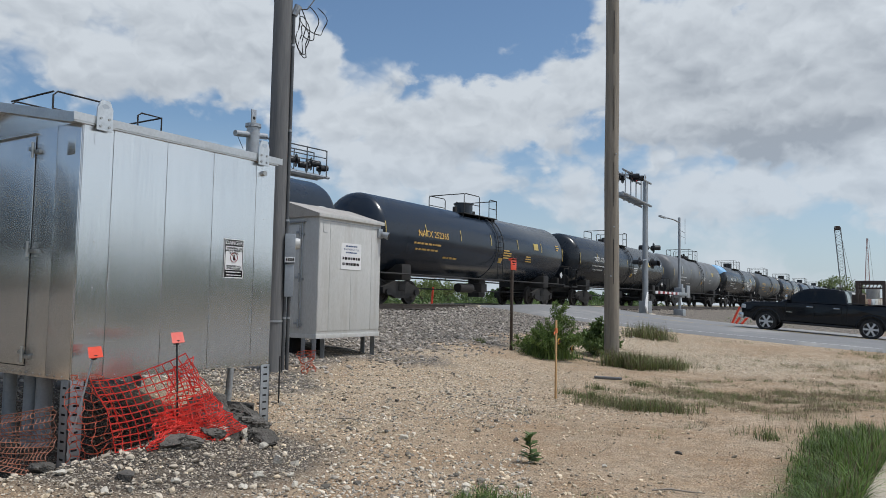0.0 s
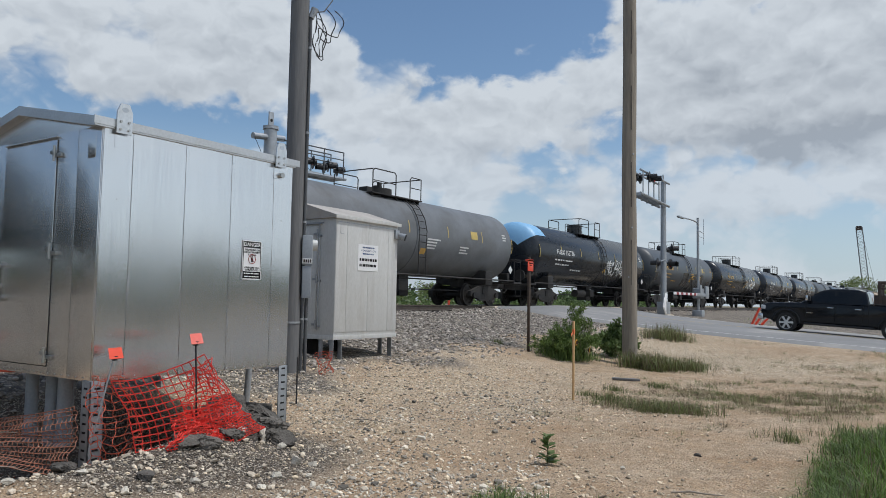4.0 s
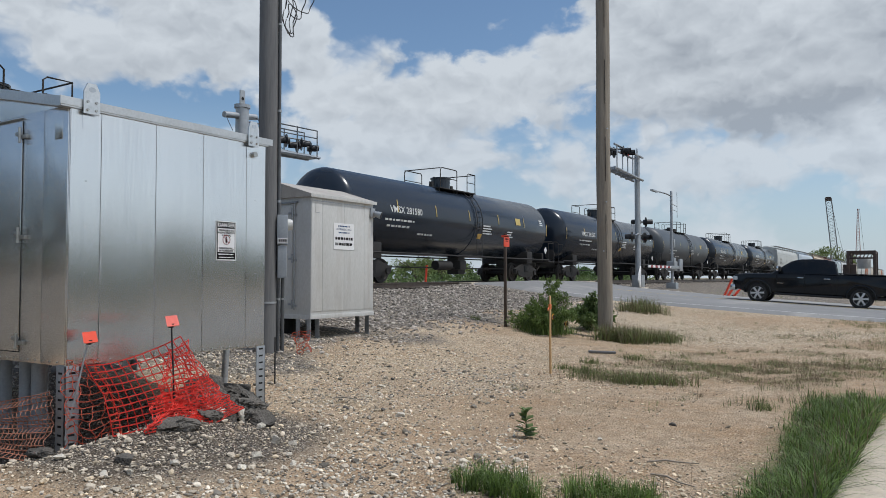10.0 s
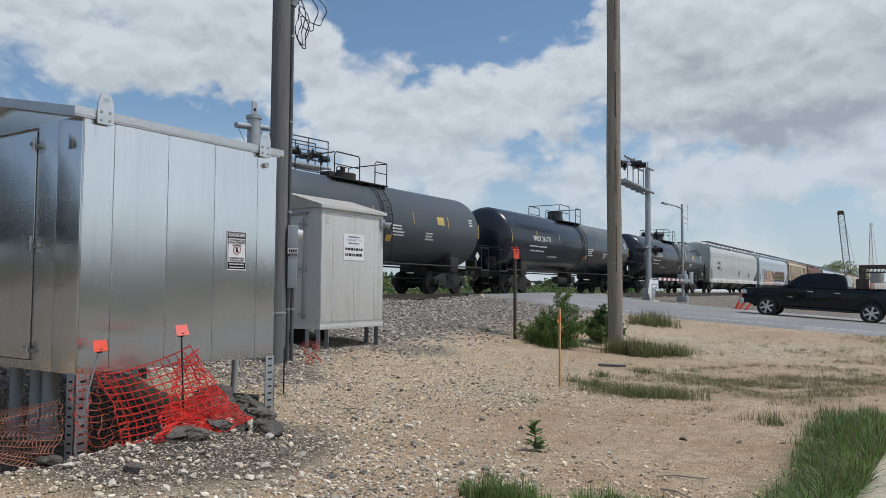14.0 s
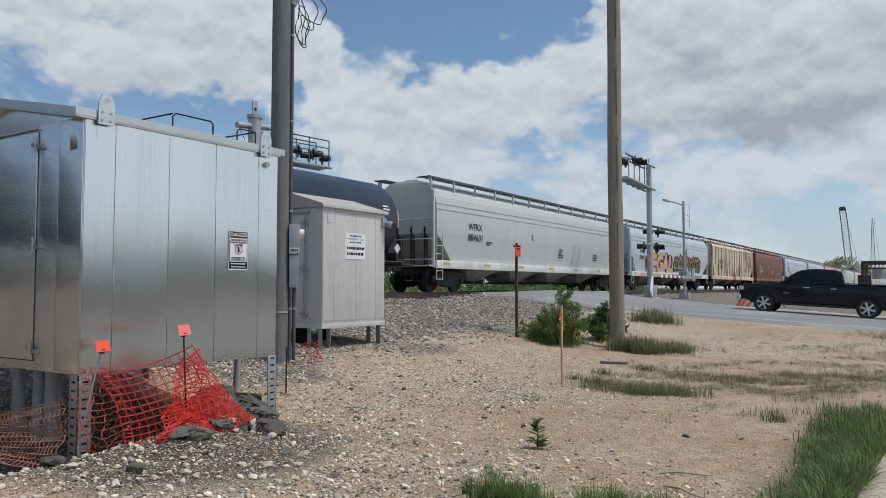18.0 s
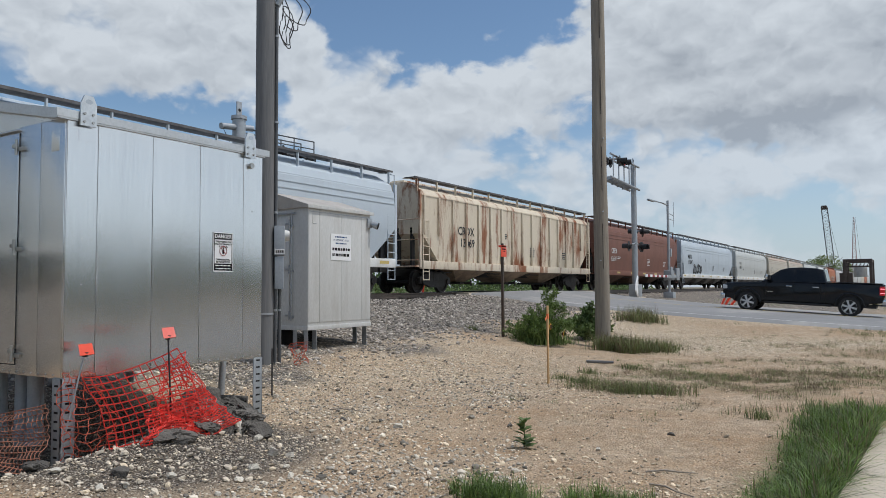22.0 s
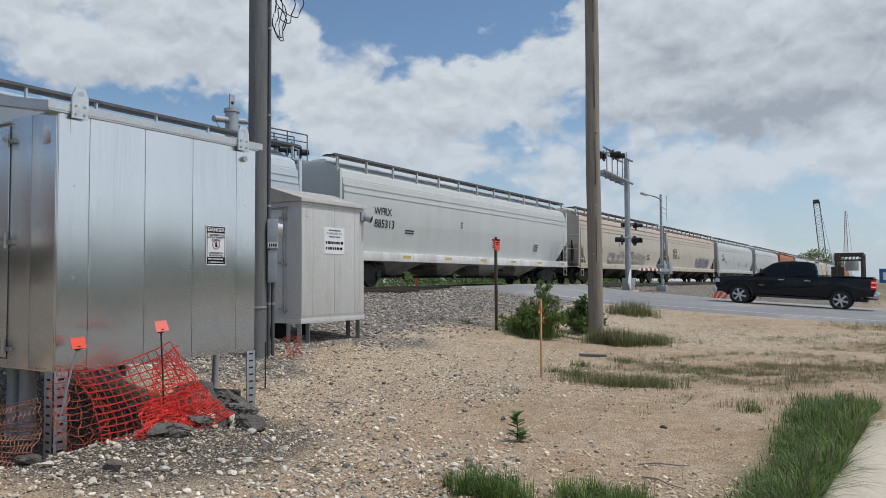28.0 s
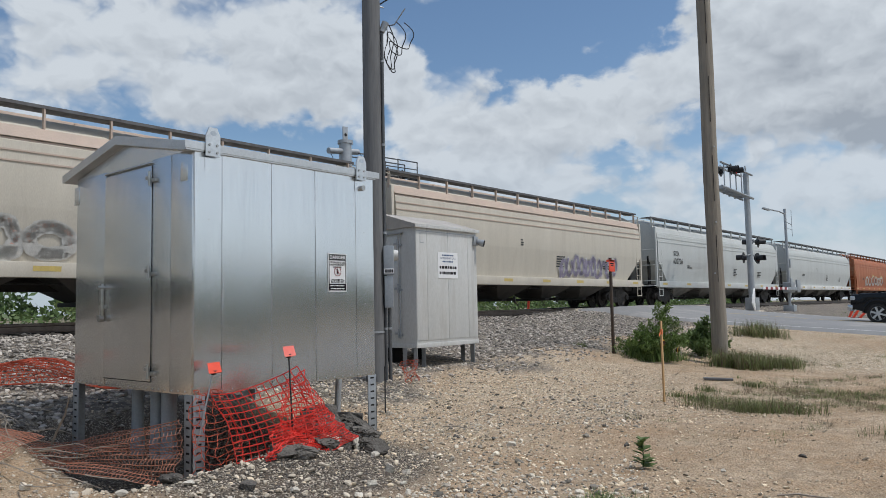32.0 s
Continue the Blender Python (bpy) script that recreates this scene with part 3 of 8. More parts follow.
def build_track():
    prof = [(-.075, 0), (.075, 0), (.075, .012), (.012, .03), (.01, .13), (.036, .145), (.036, .185), (-.036, .185), (-.036, .145), (-.01, .13), (-.012, .03), (-.075, .012)]
    track = thing("railway_track", "rusty steel rails on dark wooden sleepers in grey ballast", "railway track", kind="structure")
    for x in (RAIL_X - .76, RAIL_X + .76):
        s = Shape().prism([(x + a, RAIL_Z - .185 + b) for a, b in prof], -300, 900)
        part("rail", s, M["rail"], track, smooth=50)
    tie = Shape().box((-1.3, -.115, -.17), (1.3, .115, 0), .015).mesh("sleeper", M["tie"])
    rnd = random.Random(4)
    y = -12.0
    while y < 130:
        if not ROAD_N - .4 < y < ROAD_F + .2:
            t = part("sleeper", tie, None, track)
            t.matrix_world = pose(RAIL_X + rnd.uniform(-.05, .05), y, RAIL_Z - .19 + rnd.uniform(-.01, .01), 0, 0, rnd.uniform(-1, 1))
        y += .52


build_ground()
build_road()
build_track()


# ---- the train ----
M["black"] = material("black_tank_paint", (0.008, 0.012, 0.0175), 0.25, 0, (0.012, 0.0165, 0.0225), 0.8, bump=0.03, streak=(1, .5, 1), spots=(0.022, 0.026, 0.03), spot_scale=0.7, spot_cut=(0.6, 0.95))
M["bluedark"] = material("blue_black_tank_paint", (0.010, 0.0165, 0.028), 0.22, 0, (0.014, 0.022, 0.035), 0.8, bump=0.03, spots=(0.028, 0.03, 0.034), spot_scale=0.6, spot_cut=(0.62, 0.95))
M["greydark"] = material("faded_dark_tank_paint", (0.05, 0.06, 0.07), 0.42, 0, (0.066, 0.076, 0.087), 0.9, bump=0.03, spots=(0.07, 0.07, 0.07), spot_scale=0.9, spot_cut=(0.5, 0.8))
M["grey"] = material("grey_tank_paint", (0.16, 0.17, 0.18), 0.5, 0, (0.11, 0.115, 0.12), 0.9, bump=0.04, spots=(0.09, 0.085, 0.08), spot_scale=0.8, spot_cut=(0.5, 0.8))
M["skyblue"] = material("light_blue_paint", (0.25, 0.5, 0.75), 0.45, 0, (0.2, 0.42, 0.66), 2)
M["under"] = material("underframe_grime", (0.017, 0.017, 0.0175), 0.75, 0, (0.032, 0.028, 0.025), 3, bump=0.3)
M["wheel"] = material("wheel_steel", (0.04, 0.036, 0.033), 0.6, 0.4, (0.022, 0.02, 0.019), 4, bump=0.1)
M["tread"] = material("polished_wheel_rim", (0.35, 0.34, 0.33), 0.35, 0.9, (0.25, 0.24, 0.23), 6)
M["yellow"] = material("yellow_reflector", (0.58, 0.43, 0.12), 0.5, 0, (0.45, 0.34, 0.12), 5)
M["white"] = material("white_stencil", (0.72, 0.72, 0.7), 0.6, 0, (0.55, 0.55, 0.53), 6)
M["amber"] = material("amber_stencil", (0.7, 0.42, 0.1), 0.6, 0, (0.55, 0.33, 0.08), 6)
M["ink"] = material("black_stencil", (0.03, 0.03, 0.032), 0.6)
M["h_grey"] = material("pale_grey_hopper_paint", (0.535, 0.55, 0.53), 0.5, 0, (0.48, 0.49, 0.47), 0.5, bump=0.03, streak=(1, 3, .5), spots=(0.52, 0.5, 0.46), spot_scale=0.8, spot_cut=(0.55, 0.85))
M["h_blue"] = material("pale_blue_grey_hopper_paint", (0.49, 0.55, 0.60), 0.5, 0, (0.45, 0.5, 0.54), 0.5, bump=0.03, streak=(1, 3, .5), spots=(0.38, 0.4, 0.41), spot_scale=0.8, spot_cut=(0.58, 0.85))
M["h_tan"] = material("weathered_beige_hopper_paint", (0.56, 0.51, 0.425), 0.6, 0, (0.49, 0.445, 0.37), 0.7, bump=0.04, streak=(1, 3, .4), spots=(0.42, 0.37, 0.3), spot_scale=0.9, spot_cut=(0.55, 0.85))
M["h_rust"] = material("rust_streaked_cream_paint", (0.66, 0.57, 0.44), 0.65, 0, (0.57, 0.49, 0.38), 1, bump=0.1, streak=(1, 1.5, .3), spots=(0.24, 0.085, 0.033), spot_scale=1.0, spot_cut=(0.51, 0.62))
M["h_brown"] = material("brown_oxide_paint", (0.2, 0.078, 0.05), 0.6, 0, (0.155, 0.063, 0.043), 0.7, bump=0.06, streak=(1, 2, .6), spots=(0.22, 0.11, 0.075), spot_scale=0.7, spot_cut=(0.55, 0.85))
M["h_orange"] = material("rust_orange_paint", (0.42, 0.13, 0.05), 0.6, 0, (0.34, 0.11, 0.045), 0.8, bump=0.06, streak=(1, 2, .5), spots=(0.5, 0.34, 0.2), spot_scale=1.0, spot_cut=(0.55, 0.8))
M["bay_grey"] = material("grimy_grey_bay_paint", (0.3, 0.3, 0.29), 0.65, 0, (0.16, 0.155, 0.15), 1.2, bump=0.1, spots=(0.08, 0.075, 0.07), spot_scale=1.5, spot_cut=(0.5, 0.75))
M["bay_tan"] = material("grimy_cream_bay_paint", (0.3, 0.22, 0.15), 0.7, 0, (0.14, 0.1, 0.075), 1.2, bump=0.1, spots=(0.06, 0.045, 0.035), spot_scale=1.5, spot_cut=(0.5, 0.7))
M["bay_dark"] = material("dark_bay_paint", (0.09, 0.085, 0.08), 0.75, 0, (0.05, 0.046, 0.042), 1.2, bump=0.1)
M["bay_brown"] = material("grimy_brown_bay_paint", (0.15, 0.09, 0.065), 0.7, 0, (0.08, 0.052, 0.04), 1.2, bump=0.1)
M["h_silver"] = material("dull_silver_paint", (0.55, 0.55, 0.54), 0.45, 0.2, (0.42, 0.42, 0.41), 0.7)
M["sill_white"] = material("white_side_sill_paint", (0.78, 0.78, 0.76), 0.55, 0, (0.52, 0.5, 0.46), 1.2, streak=(1, 1, .5), spots=(0.35, 0.3, 0.24), spot_scale=2, spot_cut=(0.58, 0.85))
M["grating"] = material("galvanised_grating", (0.17, 0.17, 0.17), 0.6, 0.6, (0.11, 0.1, 0.1), 5)
M["dustroof"] = material("dusty_roof_edge", (0.52, 0.40, 0.32), 0.7, 0, (0.44, 0.35, 0.29), 1.2, bump=0.1)


def bogie_meshes():
    side = Shape()
    side.prism([(-1.15, .62), (-1.15, .40), (-.75, .36), (-.32, .22), (.32, .22), (.75, .36), (1.15, .40), (1.15, .62), (.8, .72), (.35, .86), (-.35, .86), (-.8, .72)], .93, 1.09, "x")
    side.cyl((1.08, -.9, .46), (1.17, -.9, .46), .13, n=12).cyl((1.08, .9, .46), (1.17, .9, .46), .13, n=12)
    spring = Shape()
    for y in (-.2, 0, .2):
        spring.cyl((1.0, y, .26), (1.0, y, .62), .085, n=8)
    for y in (-.2, 0, .2):
        for k in range(5):
            spring.cyl((1.0, y, .28 + k * .07), (1.0, y, .31 + k * .07), .1, n=8)
    bolster = Shape().box((-1.12, -.2, .5), (1.12, .2, .78), .03)
    wheels = Shape()
    pr = [(.06, -.07), (.16, -.075), (.17, -.04), (.36, -.02), (.38, -.06), (.455, -.065), (.462, .03), (.49, .04), (.49, .065), (.38, .065), (.36, .02), (.17, .03), (.16, .075), (.06, .075)]
    for x, sgn in ((-.76, 1), (.76, -1)):
        m = Matrix.Translation((x, 0, 0)) @ Euler((0, 0, radians(90 if sgn < 0 else -90))).to_matrix().to_4x4()
        wheels.lathe(pr, 24, m)
        for k in range(6):
            a = k * math.pi / 3
            wheels.cyl((x - .05, .24 * math.cos(a), .24 * math.sin(a)), (x + .05, .24 * math.cos(a), .24 * math.sin(a)), .035, n=6)
    wheels.cyl((-1.1, 0, 0), (1.1, 0, 0), .085, n=10)
    mirror = Shape()
    mirror.add([(-a, b, c) for a, b, c in side.v], side.f)
    mspr = Shape()
    mspr.add([(-a, b, c) for a, b, c in spring.v], spring.f)
    return dict(side=side.mesh("side_frame", M["under"]), side2=mirror.mesh("side_frame", M["under"]), spring=spring.mesh("spring_set", M["under"]), spring2=mspr.mesh("spring_set", M["under"]), bolster=bolster.mesh("bolster", M["under"]), wheels=wheels.mesh("wheelset", M["wheel"]))


BOGIE = bogie_meshes()
WHEELS = []


def add_bogie(car, y):
    b = part("bogie", BOGIE["bolster"], None, car)
    b.matrix_basis = pose(0, y, 0)
    for k in ("side", "side2", "spring", "spring2"):
        part("side_frame" if k.startswith("side") else "spring_set", BOGIE[k], None, b)
    for d in (-.9, .9):
        w = part("wheelset", BOGIE["wheels"], None, b)
        w.matrix_basis = pose(0, d, .46)
        WHEELS.append((w, car, y, d))


def mirrored(s):
    t = Shape()
    t.v, t.f = list(s.v), list(s.f)
    t.add([(-a, b, c) for a, b, c in s.v], s.f)
    return t


def letter_on_tank(car, words, y, z, size, mat, R, zc, label="", bold=0.0):
    def wrap(a, b):
        ang = math.asin(max(-1, min(1, (z - zc) / R))) + b / R
        return ((R + .012) * math.cos(ang), y + a, zc + (R + .012) * math.sin(ang))
    return part("lettering", text_mesh(words, size, mat, wrap, bold), None, car, label)


def patch_on_tank(s, y0, y1, z0, z1, R, zc, lift=.012, n=4):
    a0, a1 = math.asin((z0 - zc) / R), math.asin((z1 - zc) / R)
    vs = []
    for k in range(n + 1):
        a = a0 + (a1 - a0) * k / n
        for y in (y0, y1):
            vs.append(((R + lift) * math.cos(a), y, zc + (R + lift) * math.sin(a)))
    s.add(vs, [(2 * k, 2 * k + 1, 2 * k + 3, 2 * k + 2) for k in range(n)])
    return s


def tank_car(L, paint, label, tall_dome=True, words="", ink="white", ladder_mid=True, R=1.5, seams=True, blue_cap=False, patches=0, seed=0, tag_art=False, info=True):
    """A tank car; the length runs along Y, z 0 is the rail top."""
    rnd = random.Random(seed)
    car = thing("tank_car", label, "tank car", group="train of freight cars")
    zc, h = 2.62, L / 2 - .75
    prof = [(0.02, -h)]
    for k in range(1, 9):
        a = k / 8 * math.pi / 2
        prof.append((R * math.sin(a), -h + .62 * (1 - math.cos(a))))
    body = [p for p in prof]
    body += [(r, -y) for r, y in reversed(prof)]
    part("tank", Shape().lathe(body, 48, Matrix.Translation((0, 0, zc))), M[paint], car, smooth=40)
    # belt and saddle round the middle
    part("tank_band", Shape().lathe([(R, -.28), (R + .018, -.27), (R + .018, .05), (R, .06)], 48, Matrix.Translation((0, .75, zc))), M[paint], car)
    if blue_cap:
        cap = Shape()
        hp = [(r + .012, y) for r, y in prof[2:9]] + [(R + .012, -h + 1.5)]
        n = 20
        vs = []
        for r, y in hp:
            for i in range(n + 1):
                t = math.pi * (.18 + .64 * i / n)
                vs.append((r * math.cos(t), y, zc + r * math.sin(t)))
        cap.add(vs, [(k * (n + 1) + i, k * (n + 1) + i + 1, (k + 1) * (n + 1) + i + 1, (k + 1) * (n + 1) + i) for k in range(len(hp) - 1) for i in range(n)])
        part("painted_cap", cap, M["skyblue"], car, "light blue painted tank end")
    # valve housing, platform and rails on top
    top = zc + R
    if tall_dome:
        part("dome", Shape().cyl((0, 0, top - .15), (0, 0, top + .42), .42, n=20).cyl((0, 0, top + .42), (0, 0, top + .48), .46, n=20), M[paint], car)
        part("valve", Shape().cyl((.0, -.75, top - .1), (0, -.75, top + .25), .1, n=8), M["under"], car)
        part("valve", Shape().cyl((0, .8, top - .1), (0, .8, top + .2), .13, n=8), M["under"], car)
    else:
        part("dome", Shape().cyl((0, 0, top - .15), (0, 0, top + .2), .5, n=16).cyl((-.15, .1, top + .2), (-.15, .1, top + .36), .16, n=10).cyl((.2, -.2, top + .2), (.2, -.2, top + .42), .09, n=8), M["under"], car)
        part("valve", Shape().box((-.2, -.9, top - .05), (.2, -.6, top + .2), .03), M["under"], car)
    deck = Shape()
    for x in (-.75, .75):
        deck.box((x - .2, -1.5, top - .16), (x + .2, 1.5, top - .12))
        for y in (-1.4, 0, 1.4):
            deck.box((x - .2, y - .03, top - .45), (x + .1, y + .03, top - .13))
    part("platform", deck, M["under"], car)
    for x in (-.92, .92):
        r, r2 = Shape(), Shape()
        y0, y1 = -1.45, 1.45
        r.tube([(x, y0, top - .14), (x, y0, top + .62), (x, y0 + .1, top + .72), (x, -.2, top + .72), (x, -.12, top + .65), (x, -.12, top - .14)], .022)
        r2.tube([(x, .75, top - .14), (x, .75, top + .62), (x, .85, top + .7), (x, y1, top + .7), (x, y1, top - .14)], .022)
        r.tube([(x, y0, top + .3), (x, -.12, top + .3)], .018)
        r2.tube([(x, .75, top + .3), (x, y1, top + .3)], .018)
        part("handrail", r, M["under"], car)
        part("handrail", r2, M["under"], car)
    for y in (-1.45, 1.45):
        part("end_rail", Shape().tube([(-.92, y, top + .70), (.92, y, top + .70)], .022), M["under"], car)
    # ladder down the middle
    for sgn in (1, -1):
        ld = Shape()
        pts = [(sgn * (R + .09) * math.cos(a), zc + (R + .09) * math.sin(a)) for a in [radians(d) for d in (58, 40, 22, 5, -12)]] + [(sgn * (R + .05), 1.15)]
        for y in (.52, .98):
            ld.tube([(a, y, b) for a, b in pts], .02, 5)
        for k in range(10):
            i = k / 9 * (len(pts) - 1)
            j = min(int(i), len(pts) - 2)
            u = i - j
            a, b = pts[j][0] * (1 - u) + pts[j + 1][0] * u, pts[j][1] * (1 - u) + pts[j + 1][1] * u
            ld.tube([(a, .52, b), (a, .98, b)], .014, 4)
        part("ladder", ld, M["under"], car)
    # frame, end platforms, couplers
    for sgn in (-1, 1):
        fr = Shape()
        fr.box((-.2, min(sgn * (h - 2.9), sgn * (h + .55)), .78), (.2, max(sgn * (h - 2.9), sgn * (h + .55)), 1.12), .02)
        y = sgn * (h - .2)
        fr.box((-1.45, min(y, y + sgn * .75), 1.0), (1.45, max(y, y + sgn * .75), 1.08), .01)
        fr.box((-1.3, sgn * (h - 2.1) - .3, .9), (1.3, sgn * (h - 2.1) + .3, 1.5), .05)
        part("stub_sill", fr, M["under"], car)
    rail = Shape()
    for x in (-1.42, 1.42):
        rail.tube([(x, -h + .1, 1.12), (x, h - .1, 1.12)], .035, 6)
        for sgn in (-1, 1):
            y = sgn * (h + .5)
            rail.tube([(x, y, 1.05), (x, y, 2.05), (x * .93, y, 2.12), (x * .25, y, 2.12)], .02, 5)
            rail.tube([(x, y, 1.05), (x, y, .45), (x, y - sgn * .45, .45), (x, y - sgn * .45, 1.05)], .02, 5)
            rail.tube([(x, y - sgn * .62, 1.05), (x, y - sgn * .62, 2.0), (x, y, 2.0)], .02, 5)
    part("side_pipe", rail, M["under"], car)
    for sgn in (-1, 1):
        c = Shape().box((-.12, min(sgn * (h + .5), sgn * (h + .95)), .82), (.12, max(sgn * (h + .5), sgn * (h + .95)), 1.05), .03)
        c.tube([(.3, sgn * (h + .5), .85), (.3, sgn * (h + .8), .6), (.15, sgn * (h + .95), .62)], .03, 6)
        part("coupler", c, M["under"], car)
        part("brake_wheel" if sgn < 0 else "end_box", Shape().cyl((.9, sgn * (h + .42), 1.45), (.9, sgn * (h + .47), 1.45), .28, n=14, caps=True) if sgn < 0 else Shape().box((.4, sgn * h - .1 + .3 * sgn, 1.1), (.9, sgn * h + .1 + .3 * sgn, 1.5), .04), M["under"], car)
    eq = Shape()
    eq.cyl((.75, -1.6, .72), (.75, -.5, .72), .2, n=12).box((.5, .2, .55), (.9, .7, .95), .03).box((-.3, 1.0, .35), (.3, 1.6, 1.15), .05)
    eq.tube([(.6, -h + 2.4, .62), (.6, h - 2.4, .62)], .025, 5)
    part("brake_gear", eq, M["under"], car)
    add_bogie(car, -h + 2.1)
    add_bogie(car, h - 2.1)
    # marks along the side
    for k in range(7):
        y = -h + .5 + (2 * h - 1.0) * k / 6
        zz = zc + (.15 if k in (0, 6) else .32)
        hh = .42 if k in (0, 6) else .3
        part("reflector", patch_on_tank(Shape(), y - .025, y + .025, zz - hh, zz + hh * .5, R, zc), M["yellow"], car)
    if info:
        rows = Shape()
        for k, (y0, w) in enumerate(((-h * .72, 1.9), (-h * .7, 1.4), (-h * .45, 1.1))):
            z = zc - .28 - .22 * k
            y = y0
            while y < y0 + w:
                d = rnd.uniform(.08, .3)
                patch_on_tank(rows, y, y + d, z - .035, z + .035, R, zc, n=1)
                y += d + .07
        for y0, z0, w, k in ((h * .14, -.45, .9, 4), (h * .42, -.5, .7, 3), (h * .9 - .5, .25, .4, 3)):
            for j in range(k):
                patch_on_tank(rows, y0, y0 + w * rnd.uniform(.6, 1), zc + z0 + .11 * j - .028, zc + z0 + .11 * j + .028, R, zc, n=1)
        tagged(part("stencil_rows", rows, M[ink], car, "small stencilled lines too fine to read"), kind="stuff")
        part("notice", patch_on_tank(Shape(), h * .52, h * .52 + .5, zc + .1, zc + .42, R, zc), M["yellow"], car, "yellow notice panel")
        part("notice", patch_on_tank(Shape(), h * .08, h * .08 + .5, zc - .7, zc - .48, R, zc), M["amber"], car, "orange notice panel")
    if words:
        letter_on_tank(car, words, -h * .56, zc + .1, .36, M[ink], R, zc, "stencilled car number", .004)
    pl = Shape()
    y, z, d = h - .35, 1.62, .19
    pl.add([(1.36, y, z - d), (1.36, y + d, z), (1.36, y, z + d), (1.36, y - d, z)], [(0, 1, 2, 3)])
    part("placard", pl, M["white"], car, "white diamond placard", smooth=0)
    if patches:
        for y, z, w, hh in ((-h * .92, -.55, .5, .55), (-.9, -.55, 1.5, .95), (1.0, -.75, .9, 1.0), (2.0, -.3, .5, .5), (2.7, -.7, .6, .6), (3.6, -.55, .8, .9), (h * .75, -.8, .7, .5))[:patches]:
            part("paint_patch", patch_on_tank(Shape(), y, y + w, zc + z - hh / 2, zc + z + hh / 2, R, zc, .008), M["black"], car, "painted-over black square")
    if tag_art:
        q = Shape()
        for k in range(9):
            y = h * .18 + k * .42
            z = zc - .35 + rnd.uniform(-.12, .12)
            pts = []
            for i in range(9):
                a = i / 8 * math.tau * .85 + rnd.uniform(0, 3)
                yy, zz = y + .26 * math.cos(a), z + .42 * math.sin(a)
                ang = math.asin(max(-.95, min(.95, (zz - zc) / R)))
                pts.append(((R + .015) * math.cos(ang), yy, zc + (R + .015) * math.sin(ang)))
            q.tube(pts, .035, 4)
        tagged(part("spray_paint", q, M["white"], car, "white spray-painted scrawl"), kind="stuff")
    return car


def side_z(prof, z):
    """Half width of a hopper's side at a height."""
    for (a, w0), (b, w1) in zip(prof, prof[1:]):
        if a <= z <= b:
            return w0 + (w1 - w0) * (z - a) / (b - a)
    return prof[-1][1]


